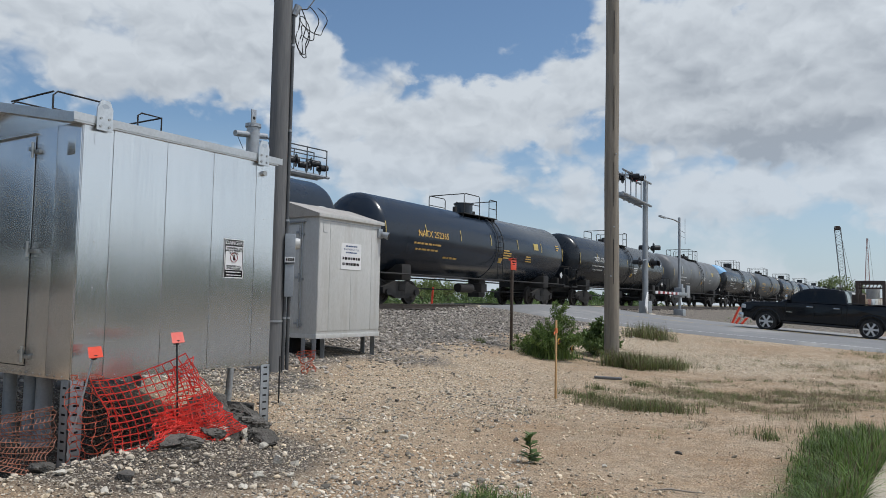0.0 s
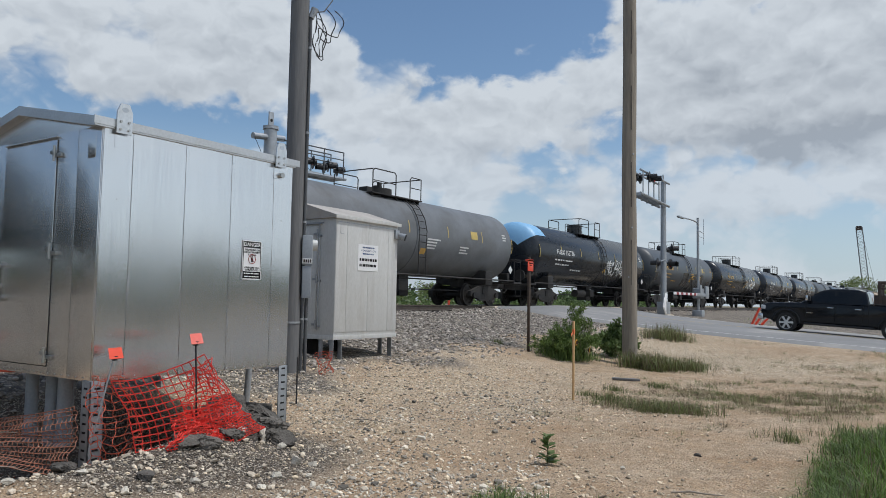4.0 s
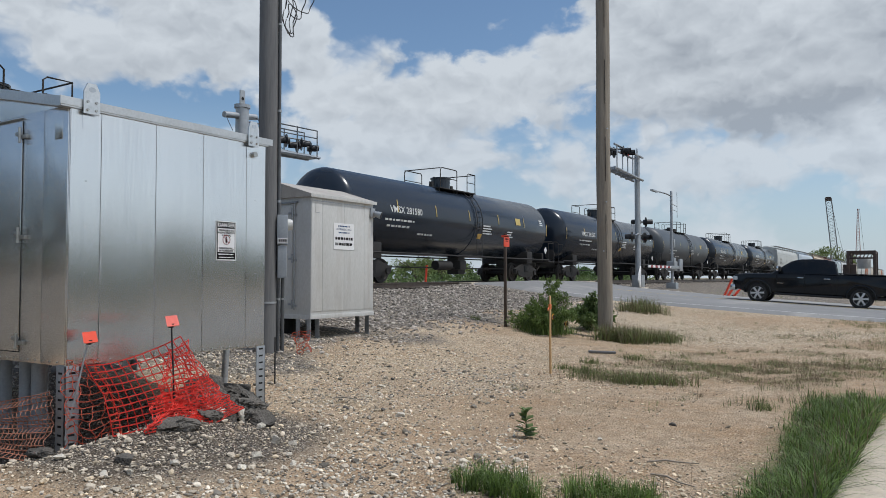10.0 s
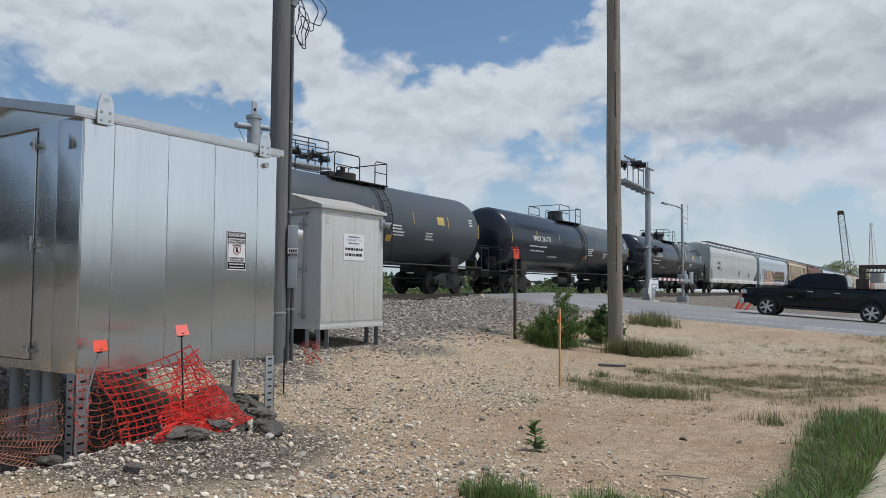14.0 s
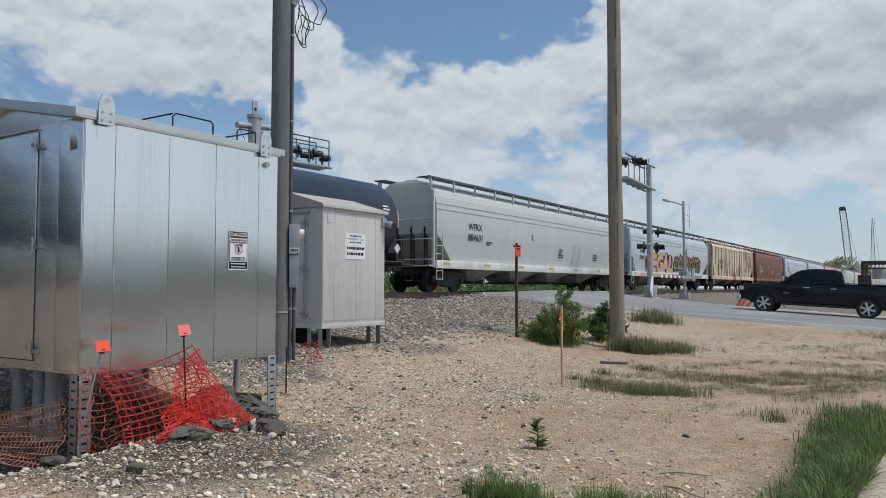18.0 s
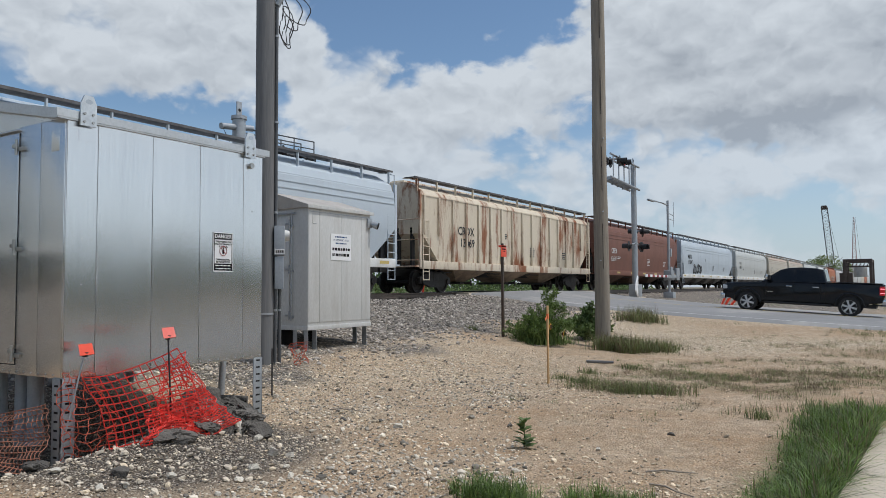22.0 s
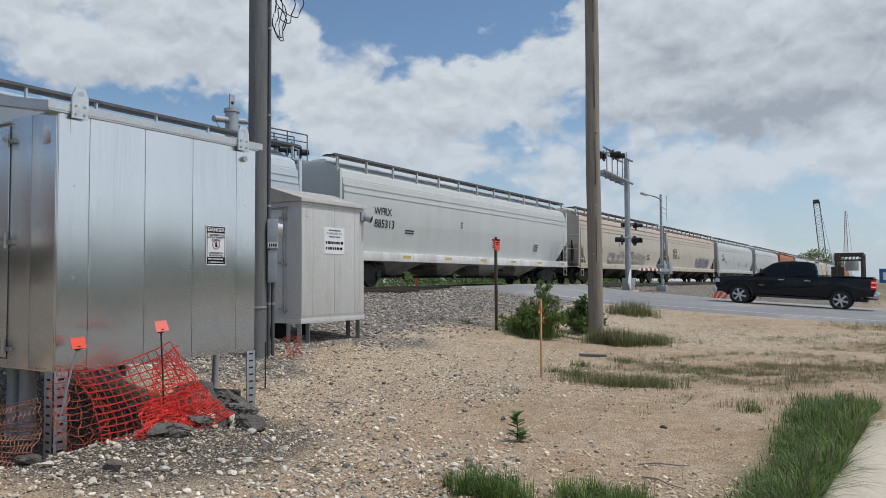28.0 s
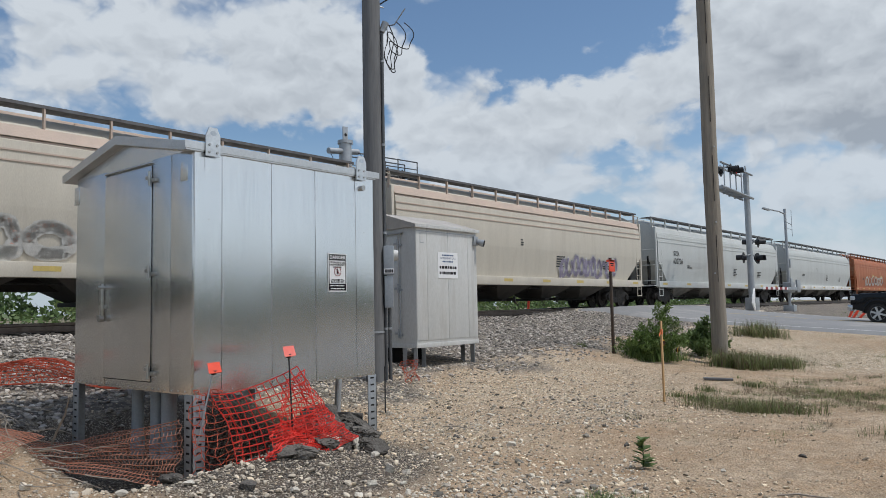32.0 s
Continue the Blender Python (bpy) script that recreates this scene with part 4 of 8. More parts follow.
def hopper_car(L, paint, label, ribs=0, words=(), sill="sill_white", ends="under", roof=None, art=None, bays=4, ink="ink", seed=0, edge=None, dots=True, small=True):
    """A covered hopper car; the length runs along Y, z 0 is the rail top."""
    rnd = random.Random(seed)
    car = thing("hopper_car", label, "hopper car", group="train of freight cars")
    h = L / 2 - .55
    prof = [(1.18, 1.42), (1.6, 1.5), (2.4, 1.58), (3.2, 1.58), (3.72, 1.53), (3.78, 1.47), (4.02, 1.40), (4.08, 1.30)] if not ribs else [(1.18, 1.46), (1.5, 1.5), (3.9, 1.5), (4.05, 1.42)]
    b = Shape()
    cut = lambda z: h - .12 - (0 if z > 2.35 else (2.35 - z) * 1.15)
    ring = []
    for z, w in prof[:1] + [(2.0, side_z(prof, 2.0)), (2.35, side_z(prof, 2.35))] + [p for p in prof if p[0] > 2.36]:
        l = cut(z)
        ring.append([(w, -l, z), (w, l, z), (-w, l, z), (-w, -l, z)])
    tops = [[(.75, -h + .2, 4.42), (.75, h - .2, 4.42), (-.75, h - .2, 4.42), (-.75, -h + .2, 4.42)], [(.3, -h + .25, 4.5), (.3, h - .25, 4.5), (-.3, h - .25, 4.5), (-.3, -h + .25, 4.5)]]
    ring += tops
    vs = [p for r in ring for p in r]
    fs = []
    for k in range(len(ring) - 1):
        for i in range(4):
            fs.append((k * 4 + i, k * 4 + (i + 1) % 4, k * 4 + 4 + (i + 1) % 4, k * 4 + 4 + i))
    fs += [(3, 2, 1, 0), tuple(len(vs) - 4 + i for i in range(4))]
    b.add(vs, fs)
    part("body", b, M[paint], car, smooth=28)
    seam = Shape()
    for z in ((3.3, 3.52, 3.76) if not ribs else (3.86,)):
        w = side_z(prof, z)
        for sgn in (1, -1):
            seam.box((min(sgn * (w - .01), sgn * (w + .022)), -h + .12, z - .018), (max(sgn * (w - .01), sgn * (w + .022)), h - .12, z + .018))
    part("roof_seam", seam, M[edge or paint], car)
    if edge:
        top = Shape()
        for sgn in (1, -1):
            top.add([(sgn * 1.542, -h + .1, 3.80), (sgn * 1.542, h - .1, 3.80), (sgn * 1.432, h - .1, 4.06), (sgn * 1.432, -h + .1, 4.06)], [(0, 1, 2, 3)])
        part("roof_edge", top, M[edge], car, "dusty reddish roof edge")
    if ribs:
        for sgn in (1, -1):
            for k in range(ribs + 1):
                y = -h + .25 + (2 * h - .5) * k / ribs
                lo = 1.22 if abs(y) < h - 1.6 else 2.3
                part("rib", Shape().box((min(sgn * 1.49, sgn * 1.585), y - .05, lo), (max(sgn * 1.49, sgn * 1.585), y + .05, 3.86), .012), M[paint], car)
    # side sill, end posts, end slopes
    for sgn in (1, -1):
        part("side_sill", Shape().box((min(sgn * 1.40, sgn * 1.60), -h + .1, .95), (max(sgn * 1.40, sgn * 1.60), h - .1, 1.27), .02), M[sill], car)
    for e in (-1, 1):
        sl = Shape()
        sl.add([(1.35, e * (h - .25), 2.5), (-1.35, e * (h - .25), 2.5), (-1.35, e * (h - 2.2), 1.0), (1.35, e * (h - 2.2), 1.0), (1.35, e * (h - .45), 2.5), (-1.35, e * (h - .45), 2.5), (-1.35, e * (h - 2.5), 1.0), (1.35, e * (h - 2.5), 1.0)], [(0, 1, 2, 3), (4, 5, 6, 7), (0, 3, 7, 4), (1, 2, 6, 5)])
        for x in (-1.0, -.35, .35, 1.0):
            sl.box((x - .05, min(e * (h - .3), e * (h - .12)), 1.05), (x + .05, max(e * (h - .3), e * (h - .12)), 2.6))
        part("end_slope", sl, M[ends], car, smooth=0)
        for x in (-1.5, 1.5):
            post = Shape().box((x - .05, e * h - .06, 1.0), (x + .05, e * h + .06, 4.05), .012)
            part("corner_post", post, M[paint], car)
            ld = Shape()
            for yy in (h - .12, h - .55):
                ld.tube([(x * 1.045, e * yy, .5), (x * 1.045, e * yy, 2.9)], .02, 5)
            for k in range(8):
                z = .52 + k * .33
                ld.tube([(x * 1.045, e * (h - .12), z), (x * 1.045, e * (h - .55), z)], .016, 4)
            part("ladder", ld, M[paint if e > 0 else paint], car)
        er = Shape()
        for z in (1.3, 2.1, 2.9):
            er.tube([(-1.5, e * (h + .1), z), (1.5, e * (h + .1), z)], .02, 4)
        er.box((-1.5, min(e * h, e * (h + .3)), 1.02), (1.5, max(e * h, e * (h + .3)), 1.08))
        er.tube([(1.45, e * (h + .02), 3.9), (1.45, e * (h + .02), 4.4), (1.2, e * (h + .02), 4.5), (.7, e * (h + .02), 4.56)], .022, 5)
        part("end_rail", er, M[paint], car)
        c = Shape().box((-.12, min(e * h, e * (h + .75)), .82), (.12, max(e * h, e * (h + .75)), 1.05), .03)
        part("coupler", c, M["under"], car)
    # outlet bays under the body, in grimy paints darker than the body's
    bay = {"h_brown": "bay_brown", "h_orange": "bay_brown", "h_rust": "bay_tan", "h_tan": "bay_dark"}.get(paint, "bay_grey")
    span = 2 * h - 5.0
    for k in range(bays):
        y = -span / 2 + span * (k + .5) / bays
        w = span / bays * .5
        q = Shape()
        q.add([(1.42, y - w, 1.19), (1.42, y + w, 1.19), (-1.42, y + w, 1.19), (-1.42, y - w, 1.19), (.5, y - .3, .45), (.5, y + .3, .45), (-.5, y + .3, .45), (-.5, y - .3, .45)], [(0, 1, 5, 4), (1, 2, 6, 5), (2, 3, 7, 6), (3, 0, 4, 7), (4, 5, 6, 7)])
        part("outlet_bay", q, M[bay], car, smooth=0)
        g = Shape().box((-.75, y - .38, .36), (.75, y + .38, .46), .01)
        g.cyl((.75, y, .42), (1.1, y, .42), .06, n=8).cyl((1.05, y - .02, .42), (1.12, y + .02, .42), .13, n=8)
        part("outlet_gate", g, M["under"], car)
    cs = Shape().box((-.18, -h, .7), (.18, h, 1.0), .02)
    cs.tube([(.9, -h + 1, .85), (.9, h - 1, .85)], .03, 5)
    part("centre_sill", cs, M["under"], car)
    # running boards with their brackets, and the hatch trough
    for sgn in (1, -1):
        x0, x1 = sorted((sgn * .82, sgn * 1.32))
        rb = Shape()
        rb.box((x0, -h - .1, 4.55), (x1, h + .1, 4.58))
        rb.box((min(sgn * 1.30, sgn * 1.33), -h - .1, 4.53), (max(sgn * 1.30, sgn * 1.33), h + .1, 4.60))
        part("running_board", rb, M["grating"], car)
        for k in range(13):
            y = -h + .1 + (2 * h - .2) * k / 12
            part("board_bracket", Shape().box((min(sgn * 1.24, sgn * 1.32), y - .02, 4.1 if k else 4.0), (max(sgn * 1.15, sgn * 1.32), y + .02, 4.55)), M[edge and "dustroof" or paint], car)
    hat = Shape().box((-.32, -h + .6, 4.48), (.32, h - .6, 4.6), .03)
    n = 8
    for k in range(n):
        y = -h + 1.2 + (2 * h - 2.4) * k / (n - 1)
        hat.box((-.4, y - .05, 4.5), (.4, y + .05, 4.57), .01)
    part("roof_hatch", hat, M[roof or paint], car)
    add_bogie(car, -h + 1.75)
    add_bogie(car, h - 1.75)
    face = lambda z: side_z(prof, z) + .014
    for t, y, z, size in words:
        me = text_mesh(t, size, M[ink], lambda a, c, y=y, z=z: (face(z + c), y + a, z + c), .006)
        part("lettering", me, None, car, "stencilled car letters and number")
    if small:
        q = Shape()
        for y0, z0, w, k in ((-h * .62, 2.05, .7, 2), (h * .1, 1.75, .7, 5), (h * .55, 1.75, .8, 4), (-h * .2, 2.5, .25, 3)):
            for j in range(k):
                z, ww = z0 + .1 * j, w * rnd.uniform(.5, 1)
                q.add([(face(z), y0, z - .025), (face(z), y0 + ww, z - .025), (face(z + .05), y0 + ww, z + .025), (face(z + .05), y0, z + .025)], [(0, 1, 2, 3)])
        tagged(part("stencil_rows", q, M[ink], car, "small stencilled lines too fine to read", smooth=0), kind="stuff")
    if dots:
        for k in range(7):
            y = -h + .8 + (2 * h - 1.6) * k / 6
            q = Shape().add([(1.604, y - .28, 1.08), (1.604, y + .28, 1.08), (1.604, y + .28, 1.19), (1.604, y - .28, 1.19)], [(0, 1, 2, 3)])
            part("reflector", q, M["yellow"], car, smooth=0)
    if art:
        art(car, face, h, rnd)
    return car


def piece_art(colors, y0, y1, z0, z1, letters=9):
    """Spray-painted lettering too stylised to read: fat rounded strokes in layers."""
    def draw(car, face, h, rnd):
        for layer, (mat, r, dz) in enumerate(colors):
            q = Shape()
            r2 = random.Random(7)
            for k in range(letters):
                yc = y0 + (y1 - y0) * (k + .5) / letters
                w = (y1 - y0) / letters * .5
                hh = (z1 - z0) * .42 * r2.uniform(.8, 1.15)
                zm = (z0 + z1) / 2 + r2.uniform(-.08, .08)
                # a loose looping stroke, never a letter
                turn, sweep = r2.uniform(0, 6.28), r2.choice((-1, 1)) * r2.uniform(4.2, 8.5)
                pts = []
                for i in range(9):
                    u = i / 8
                    rad = 1.0 - .35 * u * r2.uniform(.6, 1.2)
                    pts.append((rad * math.cos(turn + sweep * u) * .95 + .35 * (u - .5), rad * math.sin(turn + sweep * u)))
                sm = []
                for (a, b), (c, d) in zip(pts, pts[1:]):
                    for i in range(4):
                        u = i / 4
                        sm.append((a + (c - a) * u + r2.uniform(-.05, .05), b + (d - b) * u))
                sm.append(pts[-1])
                for (a, b), (c, d) in zip(sm, sm[1:]):
                    p, s_ = (yc + a * w * 1.05, zm + b * hh), (yc + c * w * 1.05, zm + d * hh)
                    n = 8
                    for e in (p,):
                        vs = [(face(e[1] + r * math.sin(math.tau * i / n)) + .003 + .003 * layer, e[0] + r * math.cos(math.tau * i / n), e[1] + dz + r * math.sin(math.tau * i / n)) for i in range(n)]
                        q.add(vs, [tuple(range(n))])
                    dy, dzz = s_[0] - p[0], s_[1] - p[1]
                    l = math.hypot(dy, dzz) or 1
                    ny, nz = -dzz / l * r, dy / l * r
                    quad = [(p[0] + ny, p[1] + nz), (p[0] - ny, p[1] - nz), (s_[0] - ny, s_[1] - nz), (s_[0] + ny, s_[1] + nz)]
                    q.add([(face(b) + .002 + .003 * layer, a, b + dz) for a, b in quad], [(0, 1, 2, 3)])
            part("spray_paint", q, M[mat], car, "colourful spray-painted lettering", smooth=0)
    return draw


M["p_red"] = material("spray_maroon", (0.28, 0.05, 0.06), 0.6)
M["p_yel"] = material("spray_yellow", (0.62, 0.5, 0.16), 0.6, 0, (0.55, 0.4, 0.12), 2)
M["p_pink"] = material("spray_pink", (0.6, 0.3, 0.25), 0.6)
M["p_violet"] = material("spray_violet", (0.36, 0.32, 0.42), 0.6)
M["p_pale"] = material("spray_pale", (0.58, 0.56, 0.52), 0.6)
M["p_grey"] = material("spray_grey", (0.2, 0.2, 0.21), 0.6)

M["p_olive"] = material("spray_olive", (0.42, 0.37, 0.2), 0.6, 0, (0.3, 0.27, 0.16), 2)
M["p_rose"] = material("spray_rose", (0.62, 0.36, 0.28), 0.6, 0, (0.55, 0.42, 0.34), 1.5)


def big_piece(car, face, h, rnd):
    """Two spray-painted names and the painted sill under them."""
    piece_art((("p_red", .15, .12),), -6.7, -.6, 1.3, 2.5, 7)(car, face, h, rnd)
    for mat, bold, lift, dz, label in (("ink", .13, .03, 0, "dark outline of sprayed letters"), ("p_rose", .085, .034, -.04, "rose sprayed letters"), ("p_yel", .06, .038, .05, "yellow sprayed letters")):
        me = text_mesh("LEGAL", 1.5, M[mat], lambda a, c, lift=lift, dz=dz: (face(1.85 + c * 1.1) + lift, -3.6 + a * 1.36, 1.85 + dz + c * (1.1 + .1 * math.sin(2.2 * a))), bold)
        part("spray_letters", me, None, car, label)
    piece_art((("p_red", .24, .1), ("ink", .17, 0), ("p_olive", .11, .02)), -.1, 7.3, 1.35, 2.5, 12)(car, face, h, rnd)
    for y0, y1, mat, label in ((-8.0, -1.0, "p_rose", "rose spray paint over the sill"), (-1.0, 7.6, "p_violet", "violet spray paint over the sill")):
        q = Shape()
        n = 26
        vs = []
        for i in range(n + 1):
            y = y0 + (y1 - y0) * i / n
            vs += [(1.606, y, .99), (1.606, y, 1.19)]
        q.add(vs, [(2 * i, 2 * i + 2, 2 * i + 3, 2 * i + 1) for i in range(n)])
        part("spray_paint", q, M[mat], car, label, smooth=0)
        q2 = Shape()
        for i in range(n // 2):
            y = y0 + (y1 - y0) * (2 * i + .5) / n
            w = (y1 - y0) / n
            q2.add([(1.609, y - w * .8, 1.0), (1.609, y - w * .7, 1.0), (1.609, y + w * .1, 1.18), (1.609, y, 1.18)], [(0, 1, 2, 3)])
            q2.add([(1.609, y + w * .1, 1.18), (1.609, y, 1.18), (1.609, y + w * .8, 1.0), (1.609, y + w * .9, 1.0)], [(0, 1, 2, 3)])
        part("spray_outline", q2, M["p_red"], car, smooth=0)


def pale_pieces(car, face, h, rnd):
    """Two faded throw-ups in white and rose with thin grey outlines."""
    piece_art((("p_pale", .15, 0), ("p_rose", .05, .03)), -3.6, .6, 1.2, 2.15, 4)(car, face, h, rnd)
    piece_art((("p_pale", .1, 0), ("p_grey", .028, .03)), 1.0, 4.4, 1.2, 2.15, 5)(car, face, h, rnd)


SPEED = 10.95
TRAIN = []


def couple(car, front, back):
    """Front and back: where the car's two ends stand on the track at 0 s."""
    TRAIN.append((car, (front + back) / 2))


couple(tank_car(18.2, "black", "black tank car with platform rails and yellow reflectors", words="", seed=1), -16.7, 1.5)
couple(tank_car(18.2, "black", "black tank car with a low dome", tall_dome=False, seed=2), 1.6, 19.8)
couple(tank_car(18.0, "bluedark", "glossy black tank car with amber number", words="NATX 252365", ink="amber", seed=3), 19.94, 37.94)
couple(tank_car(18.2, "black", "dull black tank car with white number", words="CBTX 725797", tall_dome=False, seed=4), 37.9, 56.1)
couple(tank_car(17.8, "grey", "faded grey tank car", tall_dome=False, seed=5), 56.4, 74.4)
couple(tank_car(17.0, "black", "black tank car with light blue end and scrawls", words="FURX 155736", blue_cap=True, tag_art=True, seed=6), 74.6, 91.6)
couple(tank_car(16.8, "greydark", "grey tank car with black painted-over squares", words="NATX 230061", ink="amber", tall_dome=False, patches=9, seed=7), 91.65, 108.4)
couple(tank_car(18.1, "black", "black tank car with amber number and white graffiti", words="UTLX 202775", ink="amber", tag_art=True, seed=8), 109.05, 127.15)
couple(tank_car(18.3, "bluedark", "glossy dark tank car with white number", words="VMSX 281580", seed=9), 128.0, 146.35)
couple(tank_car(18.5, "bluedark", "glossy dark tank car with orange notice", words="VMSX 281563", seed=10), 146.52, 164.96)
couple(tank_car(16.9, "greydark", "faded dark grey tank car", words="", tall_dome=False, seed=11), 165.25, 182.1)
couple(tank_car(18.5, "bluedark", "glossy dark tank car with white number", words="VMSX 281771", seed=12), 182.7, 201.2)
couple(tank_car(18.1, "bluedark", "glossy dark tank car with silver highlights", words="VMSX 281301", seed=13), 201.95, 220.05)
couple(hopper_car(22.0, "h_grey", "pale grey covered hopper car with white sill", words=(("WFRX", -7.4, 2.72, .4), ("884601", -7.35, 2.27, .42)), seed=14), 220.5, 242.6)
couple(hopper_car(20.8, "h_blue", "pale blue-grey hopper car with colourful graffiti", words=(("WFRX", -7.5, 2.6, .36), ("870851", -7.5, 2.2, .38)), seed=15, bays=3,
                  art=big_piece), 242.9, 264.0)
couple(hopper_car(19.0, "h_rust", "cream ribbed hopper car streaked with rust", ribs=16, sill="h_rust", words=(("CRDX", -5.4, 2.6, .5), ("13469", -5.3, 2.1, .5)), bays=3, seed=16, dots=False), 264.4, 283.4)
couple(hopper_car(19.0, "h_brown", "brown oxide hopper car with yellow edge marks", sill="h_brown", words=(("CEFX", -6.2, 2.5, .44), ("13601", -6.2, 2.0, .44)), ink="white", bays=3, seed=17), 283.8, 302.8)
couple(hopper_car(21.6, "h_blue", "pale blue-grey hopper car with dark scrawl", words=(("MBKX", -7.6, 2.75, .5), ("175047", -7.5, 2.3, .5)), seed=18,
                  art=piece_art((("ink", .07, 0), ("p_violet", .03, .03)), -6.2, -3.2, 1.2, 2.2, 5)), 303.0, 324.9)
couple(hopper_car(21.0, "h_grey", "pale grey covered hopper car with white sill", words=(("WFRX", -7.6, 2.75, .38), ("885313", -7.5, 2.3, .42)), seed=19), 325.4, 346.9)
couple(hopper_car(18.6, "h_tan", "weathered beige hopper car with faint graffiti", sill="h_tan", words=(("CEFX", -6.4, 2.65, .42), ("13173", -6.4, 2.15, .42)), edge="dustroof", roof="dustroof", seed=20, bays=4,
                  art=pale_pieces), 347.4, 366.2)
couple(hopper_car(18.6, "h_tan", "weathered beige hopper car with grey graffiti", sill="h_tan", words=(("RGCX", -6.4, 2.6, .5), ("35233", -6.4, 2.15, .5)), edge="dustroof", roof="dustroof", seed=21,
                  art=piece_art((("p_pale", .13, .02), ("p_violet", .07, 0), ("p_grey", .025, .04)), 1.2, 6.2, 1.2, 2.25, 10)), 366.5, 385.2)
couple(hopper_car(21.5, "h_grey", "pale grey hopper car with dark stencils", sill="h_grey", words=(("SCIX", -7.8, 2.75, .36), ("620726", -7.6, 2.35, .42)), seed=22), 385.5, 407.8)
couple(hopper_car(21.5, "h_grey", "plain pale grey hopper car", seed=23), 408.3, 430.8)
couple(hopper_car(18.6, "h_orange", "rust orange hopper car with pale graffiti", sill="h_orange", seed=24, art=piece_art((("p_pale", .1, 0), ("p_yel", .05, .04)), -4.0, 5.0, 1.3, 2.6, 6)), 431.3, 450.0)
far_hopper = hopper_car(21.0, "h_silver", "silver hopper car with dull sides", seed=25, small=False)
couple(far_hopper, 450.5, 471.6)
for k, mt in enumerate(("h_tan", "h_rust", "h_silver", "h_grey", "h_tan", "h_orange", "h_silver")):
    c = copy_thing(far_hopper, Matrix())
    c["label"] = {"h_tan": "distant beige hopper car", "h_rust": "distant rusty cream hopper car", "h_silver": "distant silver hopper car", "h_grey": "distant grey hopper car", "h_orange": "distant orange hopper car"}[mt]
    for o in c.children_recursive:
        if o.name.startswith(("body", "side_sill", "roof_seam", "roof_hatch")):
            o.material_slots[0].link = "OBJECT"
            o.material_slots[0].material = M[mt]
    couple(c, 472 + 21.4 * k, 493 + 21.4 * k)


def roll_wheels():
    """The wheels turn while their car rolls past the place; far off they stand as they are."""
    where = {car.name: mid for car, mid in TRAIN}
    step = radians(72) * .46 / SPEED
    for w, car, y, d in WHEELS:
        at = where[car.name] + y + d
        t0, t1 = max((at - 62.0) / SPEED, 0.0), min((at - 5.0) / SPEED, 32.0)
        if t1 <= 0 or t0 >= 32:
            continue
        n = max(int((t1 - t0) / step), 1)
        rows = [(t0 + i * step, pose(0, d, .46, (72 * i) % 360)) for i in range(n + 1)]
        if t0 > .1:
            rows.insert(0, (0.0, rows[0][1]))
        if rows[-1][0] < 31.9:
            rows.append((32.0, rows[-1][1]))
        walk(w, rows)


def motions():
    roll_wheels()
    for car, mid in TRAIN:
        walk(car, [(t, pose(RAIL_X, mid - SPEED * t, RAIL_Z)) for t in (0, 8, 16, 24, 32)])
    creep = ((0, 0), (9, .03), (12.5, .05), (13, .06), (14, .12), (15, .22), (16.5, .30), (17.5, .32), (25, .33), (32, .34))
    walk(truck, [(t, TRUCK_AT @ pose(0, d, 0)) for t, d in creep])
    for w, sg, y in truck_wheels:
        walk(w, [(t, pose(sg * .9, y, .405, -math.degrees(d / .405)) @ pose(0, 0, 0, 0, 0, -90 * sg)) for t, d in creep])


# ---- things beside the track ----
M["steel"] = material("brushed_steel_sheet", (0.68, 0.685, 0.68), 0.24, 1.0, (0.6, 0.62, 0.63), 1.2, bump=0.004, bump_scale=60, streak=(1, 1, .04), spots=(0.75, 0.755, 0.76), spot_scale=0.7, spot_cut=(0.4, 0.9), vary=(0.02, 0.05))
brushed(M["steel"], .95)
M["galv"] = material("galvanised_steel", (0.42, 0.44, 0.46), 0.5, 0.7, (0.33, 0.345, 0.36), 9, bump=0.05)
M["pvc"] = material("grey_plastic_pipe", (0.3, 0.33, 0.36), 0.5, 0, (0.25, 0.275, 0.3), 3)
M["conduit"] = material("dark_grey_conduit", (0.1, 0.105, 0.11), 0.5, 0.2, (0.075, 0.078, 0.082), 4)
M["dark"] = material("dark_gap", (0.012, 0.012, 0.012), 0.9)
M["zinc"] = material("zinc_hardware", (0.5, 0.5, 0.48), 0.35, 0.9, (0.35, 0.35, 0.34), 20)
M["offwhite"] = material("dirty_white_enamel", (0.57, 0.57, 0.555), 0.5, 0, (0.5, 0.5, 0.48), 0.9, bump=0.02, streak=(1, 2.5, .35), spots=(0.4, 0.38, 0.35), spot_scale=1.6, spot_cut=(0.5, 0.85))
M["cabroof"] = material("dusty_cabinet_roof", (0.44, 0.41, 0.37), 0.7, 0, (0.36, 0.33, 0.3), 1.5, bump=0.05, spots=(0.3, 0.27, 0.23), spot_scale=2.2, spot_cut=(0.5, 0.75))
M["signwhite"] = material("white_sign_face", (0.8, 0.8, 0.8), 0.45, 0, (0.74, 0.74, 0.74), 3)
M["signblack"] = material("black_sign_print", (0.012, 0.012, 0.013), 0.8, spec=0.15)
M["signblue"] = material("blue_sign_print", (0.03, 0.07, 0.2), 0.8, spec=0.15)
M["signred"] = material("red_sign_print", (0.3, 0.02, 0.025), 0.5)
M["orange"] = material("fluorescent_orange_plastic", (0.85, 0.09, 0.045), 0.45, 0, (0.75, 0.075, 0.03), 5)
